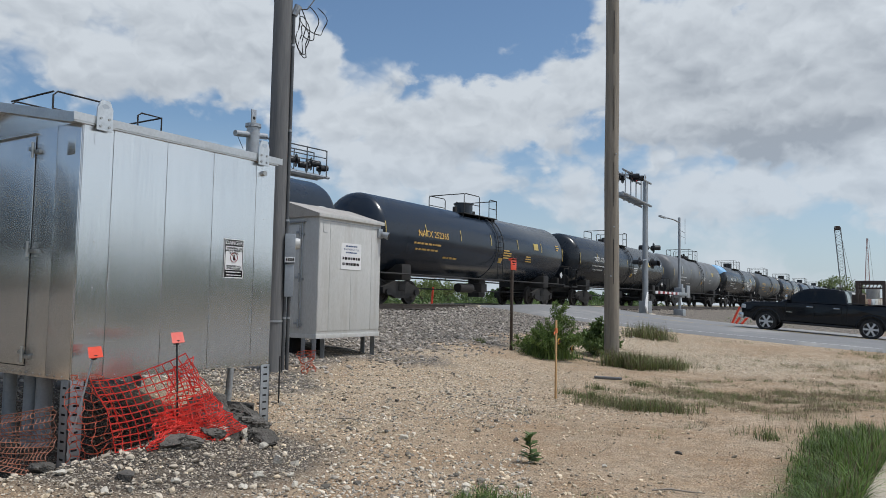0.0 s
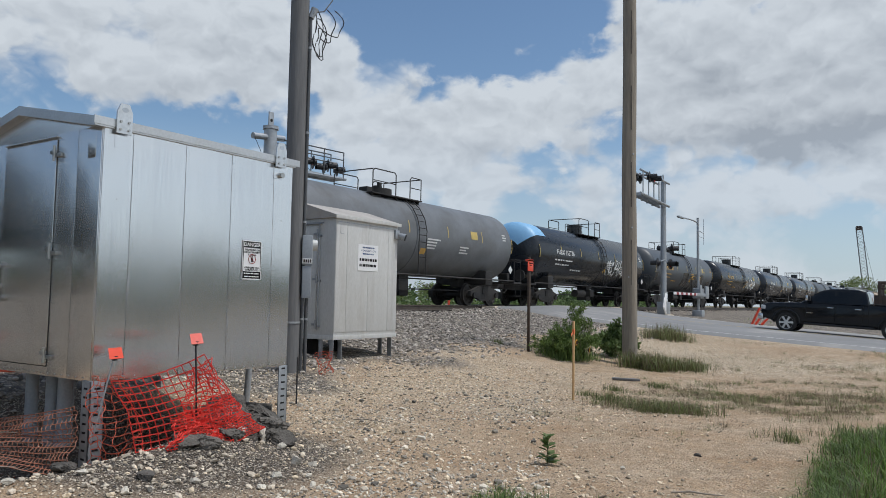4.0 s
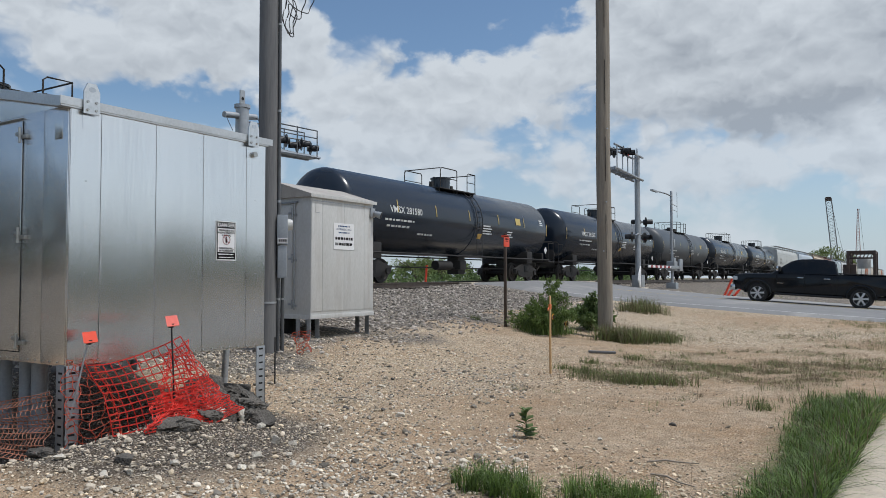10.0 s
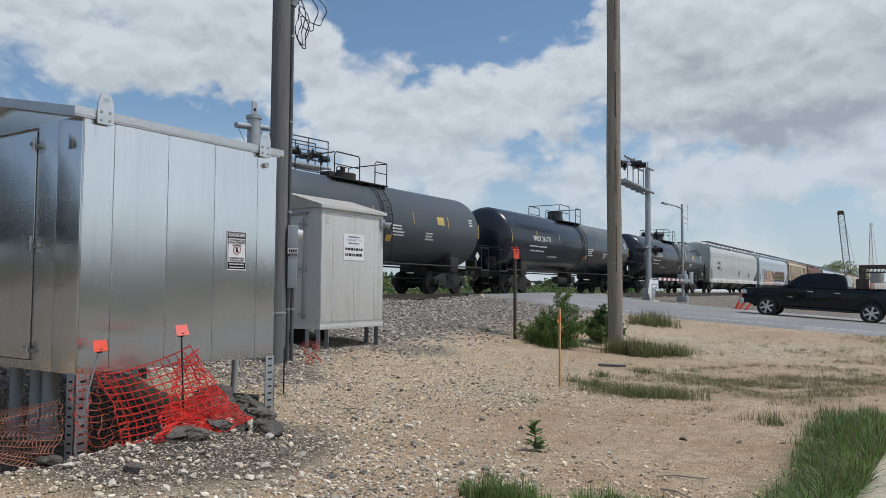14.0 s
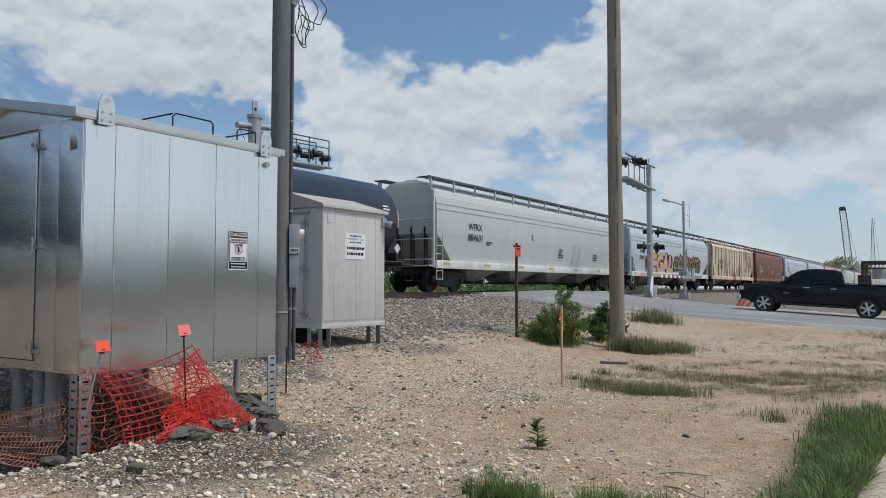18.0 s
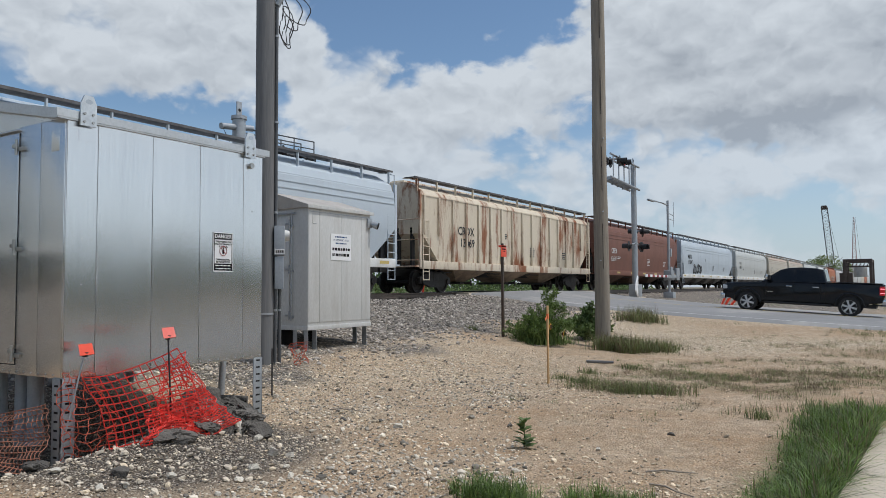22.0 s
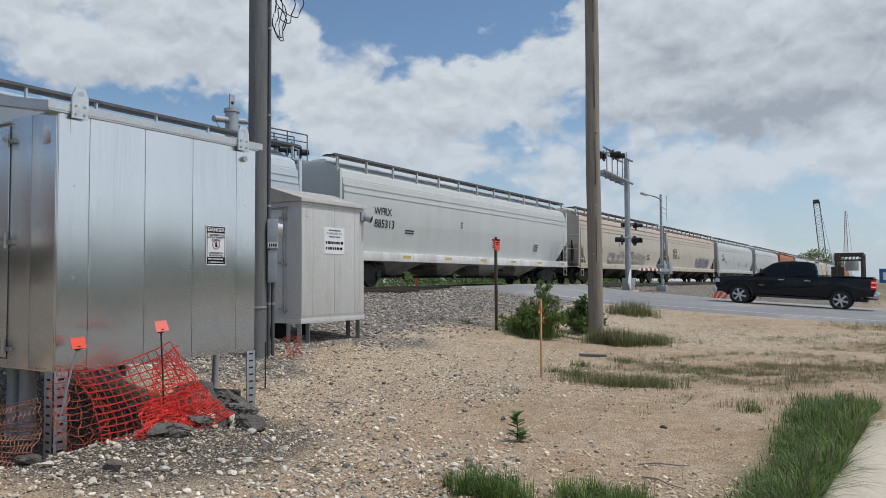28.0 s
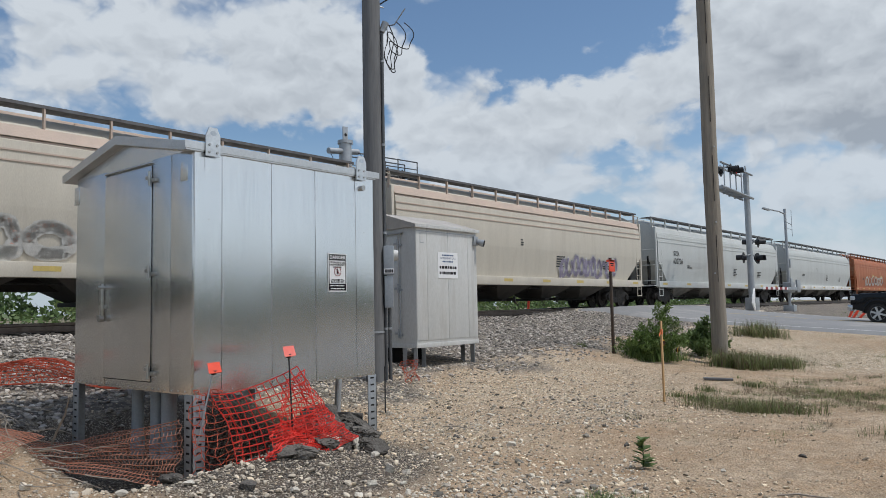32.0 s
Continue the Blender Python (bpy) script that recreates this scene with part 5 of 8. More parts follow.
M["pinkish"] = material("faded_pink_plastic", (0.85, 0.2, 0.16), 0.5, 0, (0.8, 0.16, 0.12), 6)
M["net"] = leafy(material("orange_plastic_net", (0.9, 0.075, 0.055), 0.5, 0, (0.78, 0.06, 0.045), 5), 0.3)
M["net_dusty"] = leafy(material("dusty_orange_net", (0.45, 0.17, 0.1), 0.7, 0, (0.34, 0.16, 0.105), 5), 0.2)
M["net_mid"] = leafy(material("weathered_orange_net", (0.72, 0.13, 0.07), 0.6, 0, (0.55, 0.13, 0.075), 5), 0.25)
M["polewood"] = material("weathered_pole_wood", (0.29, 0.25, 0.2), 0.85, 0, (0.19, 0.165, 0.135), 3, bump=0.5, bump_scale=18, streak=(5, 5, .25), spots=(0.36, 0.32, 0.26), spot_scale=2.5, spot_cut=(0.5, 0.8))
M["polegrey"] = material("grey_weathered_pole", (0.17, 0.17, 0.17), 0.8, 0, (0.12, 0.12, 0.122), 3, bump=0.25, bump_scale=14, streak=(5, 5, .3))
M["lath"] = material("raw_pine_lath", (0.58, 0.36, 0.17), 0.75, 0, (0.48, 0.29, 0.13), 3, bump=0.1, streak=(5, 5, .4))
M["ribbon"] = material("orange_ribbon", (0.85, 0.22, 0.07), 0.5)
M["rodblack"] = material("black_rod", (0.02, 0.02, 0.022), 0.6)
M["postbrown"] = material("rusty_steel_post", (0.07, 0.055, 0.045), 0.7, 0.3, (0.1, 0.07, 0.05), 5)
M["cable"] = material("black_cable", (0.015, 0.015, 0.016), 0.5)
M["alu"] = material("dull_aluminium", (0.42, 0.44, 0.46), 0.5, 0.6, (0.34, 0.355, 0.37), 3, bump=0.02)
M["lampblack"] = material("black_signal_housing", (0.015, 0.015, 0.017), 0.45)
M["redlens"] = glow("red_signal_lens", (0.5, 0.02, 0.03), 0.35)
M["deadlens"] = material("unlit_red_lens", (0.12, 0.012, 0.014), 0.25)
M["stick"] = material("dry_stick", (0.36, 0.31, 0.25), 0.85, 0, (0.25, 0.21, 0.165), 8, bump=0.2)


def rebase(ob, x, y, z):
    """Moves an Empty to its base, leaving the parts where they are."""
    off = Matrix.Translation((-x, -y, -z))
    for c in ob.children:
        c.matrix_basis = off @ c.matrix_basis
    ob.location = (x, y, z)


def gz(x, y):
    return float(land(np.array(x), np.array(y)))


def bars(s, x, rows):
    """Lines of print too fine to read, on a face that looks along +X: (y0, y1, z, height)."""
    for y0, y1, z, hh in rows:
        s.add([(x, y0, z - hh / 2), (x, y1, z - hh / 2), (x, y1, z + hh / 2), (x, y0, z + hh / 2)], [(0, 1, 2, 3)])
    return s


def print_line(rnd, y0, y1, z, hh):
    out, y = [], y0
    while y < y1 - .004:
        w = rnd.uniform(.6, 1.6) * hh
        out.append((y, min(y + w, y1), z, hh))
        y += w + hh * .35
    return out


def steel_cabinet():
    X0, X1, Y0, Y1, Z0, Z1 = -8.48, -6.12, 3.65, 5.93, .80, 3.06
    c = thing("signal_cabinet", "brushed stainless steel signal cabinet on perforated legs", "equipment cabinet")
    part("body", Shape().box((X0, Y0, Z0), (X1, Y1, Z1), .004), M["steel"], c)
    # front cladding in sheets, with a shallow step between them
    seams = [3.652, 3.94, 4.51, 5.07, 5.65, 5.928]
    for k, (a, b) in enumerate(zip(seams, seams[1:])):
        s = Shape()
        n = 9
        bulge = .004 if k in (1, 2, 3) else .0015
        vs, fs = [], []
        for j in range(n + 1):
            for i in range(n + 1):
                u, v = i / n, j / n
                y = a + .004 + (b - a - .008) * u
                z = Z0 + .005 + (Z1 - Z0 - .01) * v
                d = bulge * math.sin(math.pi * u) * (1 + .6 * math.sin(5 * v + k * 1.7)) + .0016 * math.sin(9 * v + k)
                vs.append((X1 + .008 + d, y, z))
        fs = [(j * (n + 1) + i, j * (n + 1) + i + 1, (j + 1) * (n + 1) + i + 1, (j + 1) * (n + 1) + i) for j in range(n) for i in range(n)]
        s.add(vs, fs)
        s.box((X1 - .002, a + .004, Z0 + .005), (X1 + .006, b - .004, Z1 - .005))
        part("sheet", s, M["steel"], c, smooth=60)
    for k, (a, b) in enumerate(((X0 + .01, -7.791), (-6.838, -6.50), (-6.494, X1 - .01))):
        part("sheet", Shape().box((a, Y0 - .008, Z0 + .01), (b, Y0, Z1 - .02), .002), M["steel"], c)
    # gable roof running along the front
    ridge, zr = -7.42, 3.36
    e0, e1 = X0 - .17, X1 + .03
    roof = Shape()
    roof.prism([(e0, 3.02), (e0, 3.10), (ridge, zr), (e1, 3.10), (e1, 3.02), (e1 - .05, 3.02), (ridge, zr - .09), (e0 + .05, 3.02)], Y0 - .10, Y1 + .02)
    part("roof", roof, M["offsteel"], c, smooth=0)
    part("fascia", Shape().box((e1 - .002, Y0 - .11, 3.035), (e1 + .008, Y1 + .075, 3.105)), M["offsteel"], c, smooth=0)
    # dark strip in place of the shadow line under the fascia
    part("fascia_shadow_gap", Shape().box((X1, Y0 + .01, 3.022), (e1 - .004, Y1 + .01, 3.034)), M["dark"], c, smooth=0)
    gab = Shape().prism([(X0 + .02, Z1 - .03), (X1 - .02, Z1 - .03), (ridge, zr - .06)], Y0 - .003, Y0 + .02)
    part("gable", gab, M["steel"], c, smooth=0)
    part("drip_edge", Shape().box((-7.80, Y0 - .03, 3.004), (-6.83, Y0, 3.012), .002), M["offsteel"], c)
    # door on the short side
    door = part("door", Shape().box((-7.788, Y0 - .02, .893), (-6.842, Y0 - .004, 2.98), .003), M["steel"], c)
    part("door_gap", Shape().box((-7.792, Y0 - .012, .885), (-7.786, Y0 - .009, 2.985)).box((-6.842, Y0 - .012, .885), (-6.836, Y0 - .009, 2.985)).box((-7.79, Y0 - .012, .884), (-6.84, Y0 - .009, .892)), M["dark"], door)
    for z in (2.85, 1.94, .99):
        h = Shape().cyl((-6.835, Y0 - .045, z - .07), (-6.835, Y0 - .045, z + .07), .014, n=8)
        h.box((-6.93, Y0 - .035, z + .0), (-6.84, Y0 - .02, z + .035), .004).box((-6.83, Y0 - .035, z - .035), (-6.74, Y0 - .008, z), .004)
        part("hinge", h, M["zinc"], door)
    lt = Shape().box((-7.86, Y0 - .04, 1.60), (-7.72, Y0 - .02, 1.64), .005).box((-7.80, Y0 - .06, 1.52), (-7.765, Y0 - .03, 1.86), .008).cyl((-7.78, Y0 - .09, 1.82), (-7.78, Y0 - .02, 1.82), .02, n=8).cyl((-7.785, Y0 - .08, 1.50), (-7.785, Y0 - .03, 1.50), .035, n=10)
    part("door_handle", lt, M["zinc"], door, "zinc latch handle with padlock")
    for x in (-8.48, -6.27):
        part("vent_plate", Shape().box((x - .06, Y0 - .0105, 2.76), (x + .06, Y0 - .004, 2.96), .001), M["steel"], c)
    # lifting lugs and small plates on the front
    for y in (3.815, 5.705):
        lug = Shape()
        yo, hh = .075, .27
        out = [(y - yo, 2.985), (y + yo, 2.985), (y + yo, 3.18), (y + yo * .55, 3.255), (y - yo * .55, 3.255), (y - yo, 3.18)]
        hole = [(y + .035 * math.cos(a), 3.20 + .022 * math.sin(a)) for a in [math.tau * i / 10 for i in range(10)]]
        lug.prism([(a, b) for a, b in out], X1 + .042, X1 + .058, "x")
        part("lifting_lug", lug, M["zinc_pale"], c, smooth=0)
        part("lug_slot", Shape().prism(hole, X1 + .0585, X1 + .0595, "x"), M["skyhole"], c)
        bolts = Shape()
        for dy in (-.04, .04):
            for z in (3.02, 3.09):
                bolts.cyl((X1 + .056, y + dy, z), (X1 + .068, y + dy, z), .012, n=8)
        part("bolt_set", bolts, M["zinc"], c)
        part("small_plate", Shape().box((X1 + .01, y - .06, 2.86), (X1 + .013, y + .06, 2.98)), M["steel"], c, smooth=0)
    part("cable_gland", Shape().cyl((X1 + .015, 5.74, 2.90), (X1 + .05, 5.74, 2.90), .03, n=12), M["zinc"], c)
    riv = Shape()
    y = Y0 + .06
    while y < Y1:
        riv.cyl((X1 + .008, y, Z0 + .03), (X1 + .014, y, Z0 + .03), .007, n=6)
        y += .115
    for y in (3.8, 5.78):
        for z in (1.2, 1.6, 2.0, 2.4):
            riv.cyl((X1 + .008, y, z), (X1 + .014, y, z), .006, n=6)
    x = X0 + .06
    while x < X1:
        riv.cyl((x, Y0 - .009, Z0 + .03), (x, Y0 - .015, Z0 + .03), .007, n=6)
        x += .115
    tagged(part("rivets", riv, M["zinc"], c), kind="stuff")
    # perforated angle legs
    for x, y, sx, sy in ((X1 + .012, Y0 - .012, 1, 1), (X1 + .012, Y1 + .012, 1, -1), (X0 - .012, Y0 - .012, -1, 1), (X0 - .012, Y1 + .012, -1, -1)):
        lo = gz(x, y) - .25
        leg = Shape()
        x0, x1 = sorted((x, x - sx * .012))
        y0, y1 = sorted((y, y + sy * .13))
        leg.box((x0, y0, lo), (x1, y1, Z0 + .004), .002)
        x0, x1 = sorted((x, x - sx * .13))
        y0, y1 = sorted((y, y + sy * .012))
        leg.box((x0, y0, lo), (x1, y1, Z0 + .004), .002)
        lg = part("leg", leg, M["galv"], c)
        z = lo + .1
        while z < Z0 - .02:
            a, b = sorted((y + sy * .04, y + sy * .095))
            part("slot", Shape().box((min(x, x + sx * .0015), a, z - .009), (max(x, x + sx * .0015), b, z + .009)), M["dark"], lg)
            a, b = sorted((x - sx * .04, x - sx * .095))
            part("slot", Shape().box((a, min(y, y - sy * .0015), z - .009), (b, max(y, y - sy * .0015), z + .009)), M["dark"], lg)
            z += .075
    for k, (x, y) in enumerate(((-7.72, 3.98), (-7.28, 3.95), (-7.16, 4.03), (-7.03, 3.93))):
        p = Shape().cyl((x, y, .06 + .02 * k), (x, y, Z0 + .02), .062, n=16).cyl((x, y, .10), (x, y, .24), .072, n=16)
        part("conduit", p, M["pvc"], c)
    # warning sign
    sx, y0, y1, z0, z1 = X1 + .02, 5.235, 5.49, 1.735, 2.145
    sg = part("warning_sign", Shape().box((sx, y0, z0), (sx + .004, y1, z1), .0), M["signwhite"], c, "white and black danger sign")
    f = sx + .0052
    part("sign_band", Shape().box((f - .0008, y0 + .008, z1 - .075), (f, y1 - .008, z1 - .008)), M["signblack"], sg)
    part("sign_band", Shape().box((f - .0008, y0 + .008, z0 + .012), (f, y1 - .008, z0 + .085)), M["signblack"], sg)
    for a in (y0 + .006, y1 - .014):
        part("sign_border", Shape().box((f - .0008, a, z0 + .008), (f, a + .008, z1 - .008)), M["signblack"], sg)
    ym = (y0 + y1) / 2
    for t, z, size, m in (("DANGER", z1 - .042, .056, "signwhite"), ("TRESPASSING ON", z1 - .098, .026, "signblack"), ("RAILWAY PROPERTY", z1 - .123, .024, "signblack"), ("IS ILLEGAL", z1 - .148, .026, "signblack"), ("OFFENDERS WILL", z0 + .125, .025, "signblack"), ("BE PROSECUTED", z0 + .1, .025, "signblack")):
        part("lettering", text_mesh(t, size, M[m], lambda a, b, z=z: (f + .001, ym + a, z + b), .001), None, sg)
    rnd = random.Random(2)
    part("fine_print", bars(Shape(), f + .001, print_line(rnd, y0 + .025, y1 - .025, z0 + .064, .012) + print_line(rnd, y0 + .03, y1 - .03, z0 + .032, .011)), M["signwhite"], sg, "blocked-out lines of print", smooth=0)
    ring = Shape()
    zc = (z0 + z1) / 2 + .012
    pts = [(f + .002, ym + .048 * math.cos(a), zc + .048 * math.sin(a)) for a in [math.tau * i / 20 for i in range(21)]]
    ring.tube(pts, .0035, 4).tube([(f + .002, ym - .034, zc + .034), (f + .002, ym + .034, zc - .034)], .003, 4)
    part("prohibition_ring", ring, M["signred"], sg)
    part("pictogram", Shape().box((f, ym - .012, zc - .03), (f + .001, ym + .012, zc + .012)).box((f, ym - .007, zc + .015), (f + .001, ym + .007, zc + .03)), M["signblack"], sg)
    rebase(c, -7.37, 4.79, .1)


M["offsteel"] = material("dull_steel_trim", (0.6, 0.605, 0.6), 0.36, 0.9, (0.53, 0.53, 0.525), 2, bump=0.02, spots=(0.6, 0.6, 0.58), spot_scale=2)
M["zinc_pale"] = material("pale_zinc_plate", (0.66, 0.68, 0.69), 0.34, 0.85, (0.56, 0.58, 0.59), 14, bump=0.02)
M["skyhole"] = material("lug_slot_pale", (0.5, 0.56, 0.62), 0.6)


def white_cabinet():
    X0, X1, Y0, Y1, Z0, Z1 = -10.75, -9.05, 9.88, 11.67, .84, 3.02
    c = thing("relay_cabinet", "dirty white enamelled relay cabinet on short steel legs", "equipment cabinet")
    part("body", Shape().box((X0, Y0, Z0), (X1, Y1, Z1), .006), M["offwhite"], c)
    part("base_rim", Shape().box((X0 - .014, Y0 - .014, Z0 - .02), (X1 + .014, Y1 + .014, Z0 + .055), .004), M["offwhite"], c)
    seams = [Y0 + .004, 10.18, 10.78, 11.38, Y1 - .004]
    for a, b in zip(seams, seams[1:]):
        part("sheet", Shape().box((X1 - .001, a + .003, Z0 + .115), (X1 + .008, b - .003, Z1 - .01), .002), M["offwhite"], c)
    ridge = (X0 + X1) / 2
    part("roof", Shape().prism([(X0 - .06, Z1 - .02), (X0 - .06, Z1 + .03), (ridge, Z1 + .30), (X1 + .05, Z1 + .03), (X1 + .05, Z1 - .02)], Y0 - .05, Y1 + .05), M["cabroof"], c, smooth=20)
    part("roof_lip", Shape().box((X1 + .045, Y0 - .055, Z1 - .03), (X1 + .055, Y1 + .055, Z1 + .035), .002), M["offwhite"], c)
    door = part("door", Shape().box((-10.6, Y0 - .025, 1.0), (-9.48, Y0 - .002, 2.86), .005), M["offwhite"], c)
    for z in (2.72, 1.9, 1.08):
        h = Shape().cyl((-9.455, Y0 - .05, z - .08), (-9.455, Y0 - .05, z + .08), .015, n=8).box((-9.56, Y0 - .045, z - .02), (-9.45, Y0 - .025, z + .02), .004).box((-9.46, Y0 - .04, z - .05), (-9.38, Y0 - .004, z - .01), .004)
        part("hinge", h, M["galv"], door)
    part("hinge_rod", Shape().cyl((-9.42, Y0 - .03, .98), (-9.42, Y0 - .03, 2.9), .012, n=6).box((-10.6, Y0 - .05, 2.9), (-9.35, Y0 - .002, 2.93)), M["galv"], door)
    part("vent_tab", Shape().box((X1 + .006, 9.99, 2.72), (X1 + .012, 10.0, 2.9)).box((X1 + .006, 9.99, 2.72), (X1 + .012, 10.09, 2.73)), M["galv"], c)
    # grey strip drawn for the shadow line below the roof lip
    part("seam_shadow", Shape().box((X1 + .001, 9.9, 2.93), (X1 + .012, 11.65, 2.945)), M["galv"], c)
    lamp = part("lamp", Shape().box((X1 + .005, 11.55, 2.74), (X1 + .05, 11.68, 2.92), .01).cyl((X1 + .04, 11.66, 2.82), (X1 + .16, 11.72, 2.78), .05, .075, n=12), M["galv"], c, "small grey floodlight")
    part("lens", Shape().cyl((X1 + .16, 11.72, 2.78), (X1 + .166, 11.723, 2.778), .066, n=12), M["dark"], lamp)
    for x, y in ((X1 - .06, Y0 + .06), (X1 - .06, Y0 + .28), (X1 - .32, Y0 + .06), (X1 - .06, Y1 - .07), (X1 - .3, Y1 - .07), (X0 + .1, Y0 + .1), (X0 + .1, Y1 - .1)):
        lo = gz(x, y) - .1
        part("leg", Shape().box((x - .05, y - .045, lo), (x - .04, y + .045, Z0 - .02)).box((x - .05, y - .045, lo), (x + .05, y - .035, Z0 - .02)), M["galv"], c)
    part("buried_duct", Shape().cyl((-9.9, 10.2, .4), (-9.9, 10.2, .9), .14, n=14), M["dark"], c)
    part("buried_duct", Shape().cyl((-9.9, 10.9, .4), (-9.9, 10.9, .9), .1, n=14), M["dark"], c)
    s = part("notice_sign", Shape().box((X1 + .01, 10.48, 2.08), (X1 + .016, 11.06, 2.57), .0), M["signwhite"], c, "white emergency notice sign")
    rnd = random.Random(5)
    f, ym = X1 + .0175, 10.77
    rows = []
    for z, w in ((2.515, .34), (2.395, .32)):
        rows += print_line(rnd, ym - w / 2, ym + w / 2, z, .026)
    tagged(part("fine_print", bars(Shape(), f, rows), M["signblue"], s, "blue lines of print", smooth=0), kind="stuff")
    part("lettering", text_mesh("IN EMERGENCY CALL", .05, M["signblue"], lambda a, b: (f + .001, ym + a * .92, 2.455 + b)), None, s)
    rows = print_line(rnd, ym - .25, ym + .25, 2.285, .05) + print_line(rnd, ym - .25, ym + .25, 2.18, .05)
    tagged(part("blocked_lines", bars(Shape(), f, rows), M["signblack"], s, "two blocked-out bold lines", smooth=0), kind="stuff")
    rebase(c, -9.9, 10.78, .5)


def left_pole():
    x, y = -8.68, 8.47
    zb = gz(x, y)
    c = thing("utility_pole", "short grey service pole with meter boxes and loose cables", "utility pole")
    part("shaft", Shape().cyl((x, y, zb - .3), (x, y, 6.74), .155, .15, n=20), M["polegrey"], c)
    part("pole_cap", Shape().cyl((x, y, 6.74), (x, y, 6.77), .155, .12, n=20), M["galv"], c)
    # what hangs on the pole's side, drawn with +X away from the shaft
    side = pose(x, y, 0, 0, 0, 45)
    at = lambda a, b, z: (side @ Vector((a, b, z)))[:]
    for k, (a, b, top, r) in enumerate(((.175, -.03, 6.15, .026), (.17, .07, 3.0, .03), (.24, .04, 1.6, .03))):
        cd = part("conduit", Shape().cyl(at(a, b, zb - .1), at(a, b, top), r, n=10), M["conduit"], c)
        for z in (1.2, 2.75, 4.2, 5.6):
            if z < top:
                part("clamp", Shape().cyl(at(a, b, z), at(a, b, z + .035), r + .008, n=10), M["galv"], cd)
    part("weatherhead", Shape().cyl(at(.175, -.03, 6.12), at(.24, -.02, 6.28), .05, .065, n=10), M["galv"], c)
    mb = part("meter_box", Shape().box((.15, -.13, 2.08), (.315, .13, 2.55), .015, side), M["pvc"], c, "grey electricity meter box")
    part("meter_glass", Shape().cyl(at(.315, 0, 2.4), at(.39, 0, 2.4), .095, .08, n=16), M["offwhite"], mb)
    part("label", Shape().box((.16, -.136, 2.10), (.31, -.132, 2.18), 0, side), M["signwhite"], mb)
    for k in range(4):
        part("blocked_mark", Shape().box((.175 + .033 * k, -.139, 2.115), (.197 + .033 * k, -.137, 2.165), 0, side), M["signblack"], mb, smooth=0)
    part("switch_box", Shape().box((.16, -.12, 1.55), (.30, .11, 2.06), .012, side), M["pvc"], c, "grey switch box")
    for z in (1.15,):
        part("strap", Shape().cyl((x, y, z), (x, y, z + .03), .165, n=20), M["galv"], c)
    # loose cables at the top, and the span going off
    w = Shape()
    span = []
    for k in range(17):
        u = k / 16
        span.append((x + .1 + 10 * u, y + .1 + 2.2 * u, 6.6 + 3.2 * u + 1.2 * u * u))
    w.tube(span, .012, 5)
    part("service_drop", w, M["cable"], c, "black overhead service cable")
    for k, (ry, rz, oy, oz, a0, a1) in enumerate(((.22, .3, .42, 6.1, -2.2, 1.5), (.13, .33, .3, 5.85, -3.0, 3.0), (.1, .28, .33, 5.75, -3.1, 3.1), (.3, .25, .55, 6.2, -2.7, 1.2), (.08, .4, .26, 5.9, -3.1, 3.0))):
        part("cable_loop", Shape().tube([(x + .16 + .03 * math.sin(3 * a), y + oy + ry * math.cos(a) + .02 * math.sin(5 * a), oz + rz * math.sin(a)) for a in [a0 + (a1 - a0) * i / 18 for i in range(19)]], .009, 4), M["cable"], c, "loose black cable loop")
    part("cable_loop", Shape().tube([(x + .14, y + .2, 6.25), (x + .2, y + .35, 6.3), (x + .2, y + .5, 6.5), (x + .2, y + .62, 6.66)], .01, 4), M["cable"], c, "loose black cable loop")
    part("eye_bolt", Shape().cyl((x, y, 6.6), (x + .06, y + .24, 6.6), .012, n=6), M["galv"], c)
    rebase(c, x, y, zb)


def right_pole():
    x, y = -6.45, 17.55
    zb = gz(x, y)
    c = thing("utility_pole", "tall weathered brown wooden utility pole", "utility pole")
    s = Shape()
    n, k = 24, 22
    vs = []
    rnd = random.Random(8)
    for j in range(k + 1):
        z = zb - .4 + 11.6 * j / k
        for i in range(n):
            a = math.tau * i / n
            r = (.185 - .03 * j / k) * (1 + .015 * math.sin(3 * a + j) + rnd.uniform(-.01, .01))
            vs.append((x + r * math.cos(a) + .01 * math.sin(j * .5), y + r * math.sin(a), z))
    s.add(vs, [(j * n + i, j * n + (i + 1) % n, (j + 1) * n + (i + 1) % n, (j + 1) * n + i) for j in range(k) for i in range(n)])
    part("shaft", s, M["polewood"], c, smooth=60)
    for z, a in ((3.4, -.9), (5.2, -.7), (2.2, -1.3)):
        part("bolt", Shape().cyl((x + .16 * math.cos(a), y + .16 * math.sin(a), z), (x + .2 * math.cos(a), y + .2 * math.sin(a), z), .02, n=8), M["galv"], c)
    for k in range(4):
        z = 2.0 + k * 1.9
        part("split", Shape().box((x + .10, y - .158, z), (x + .108, y - .14, z + 1.1)), M["dark"], c)
    rebase(c, x, y, zb)


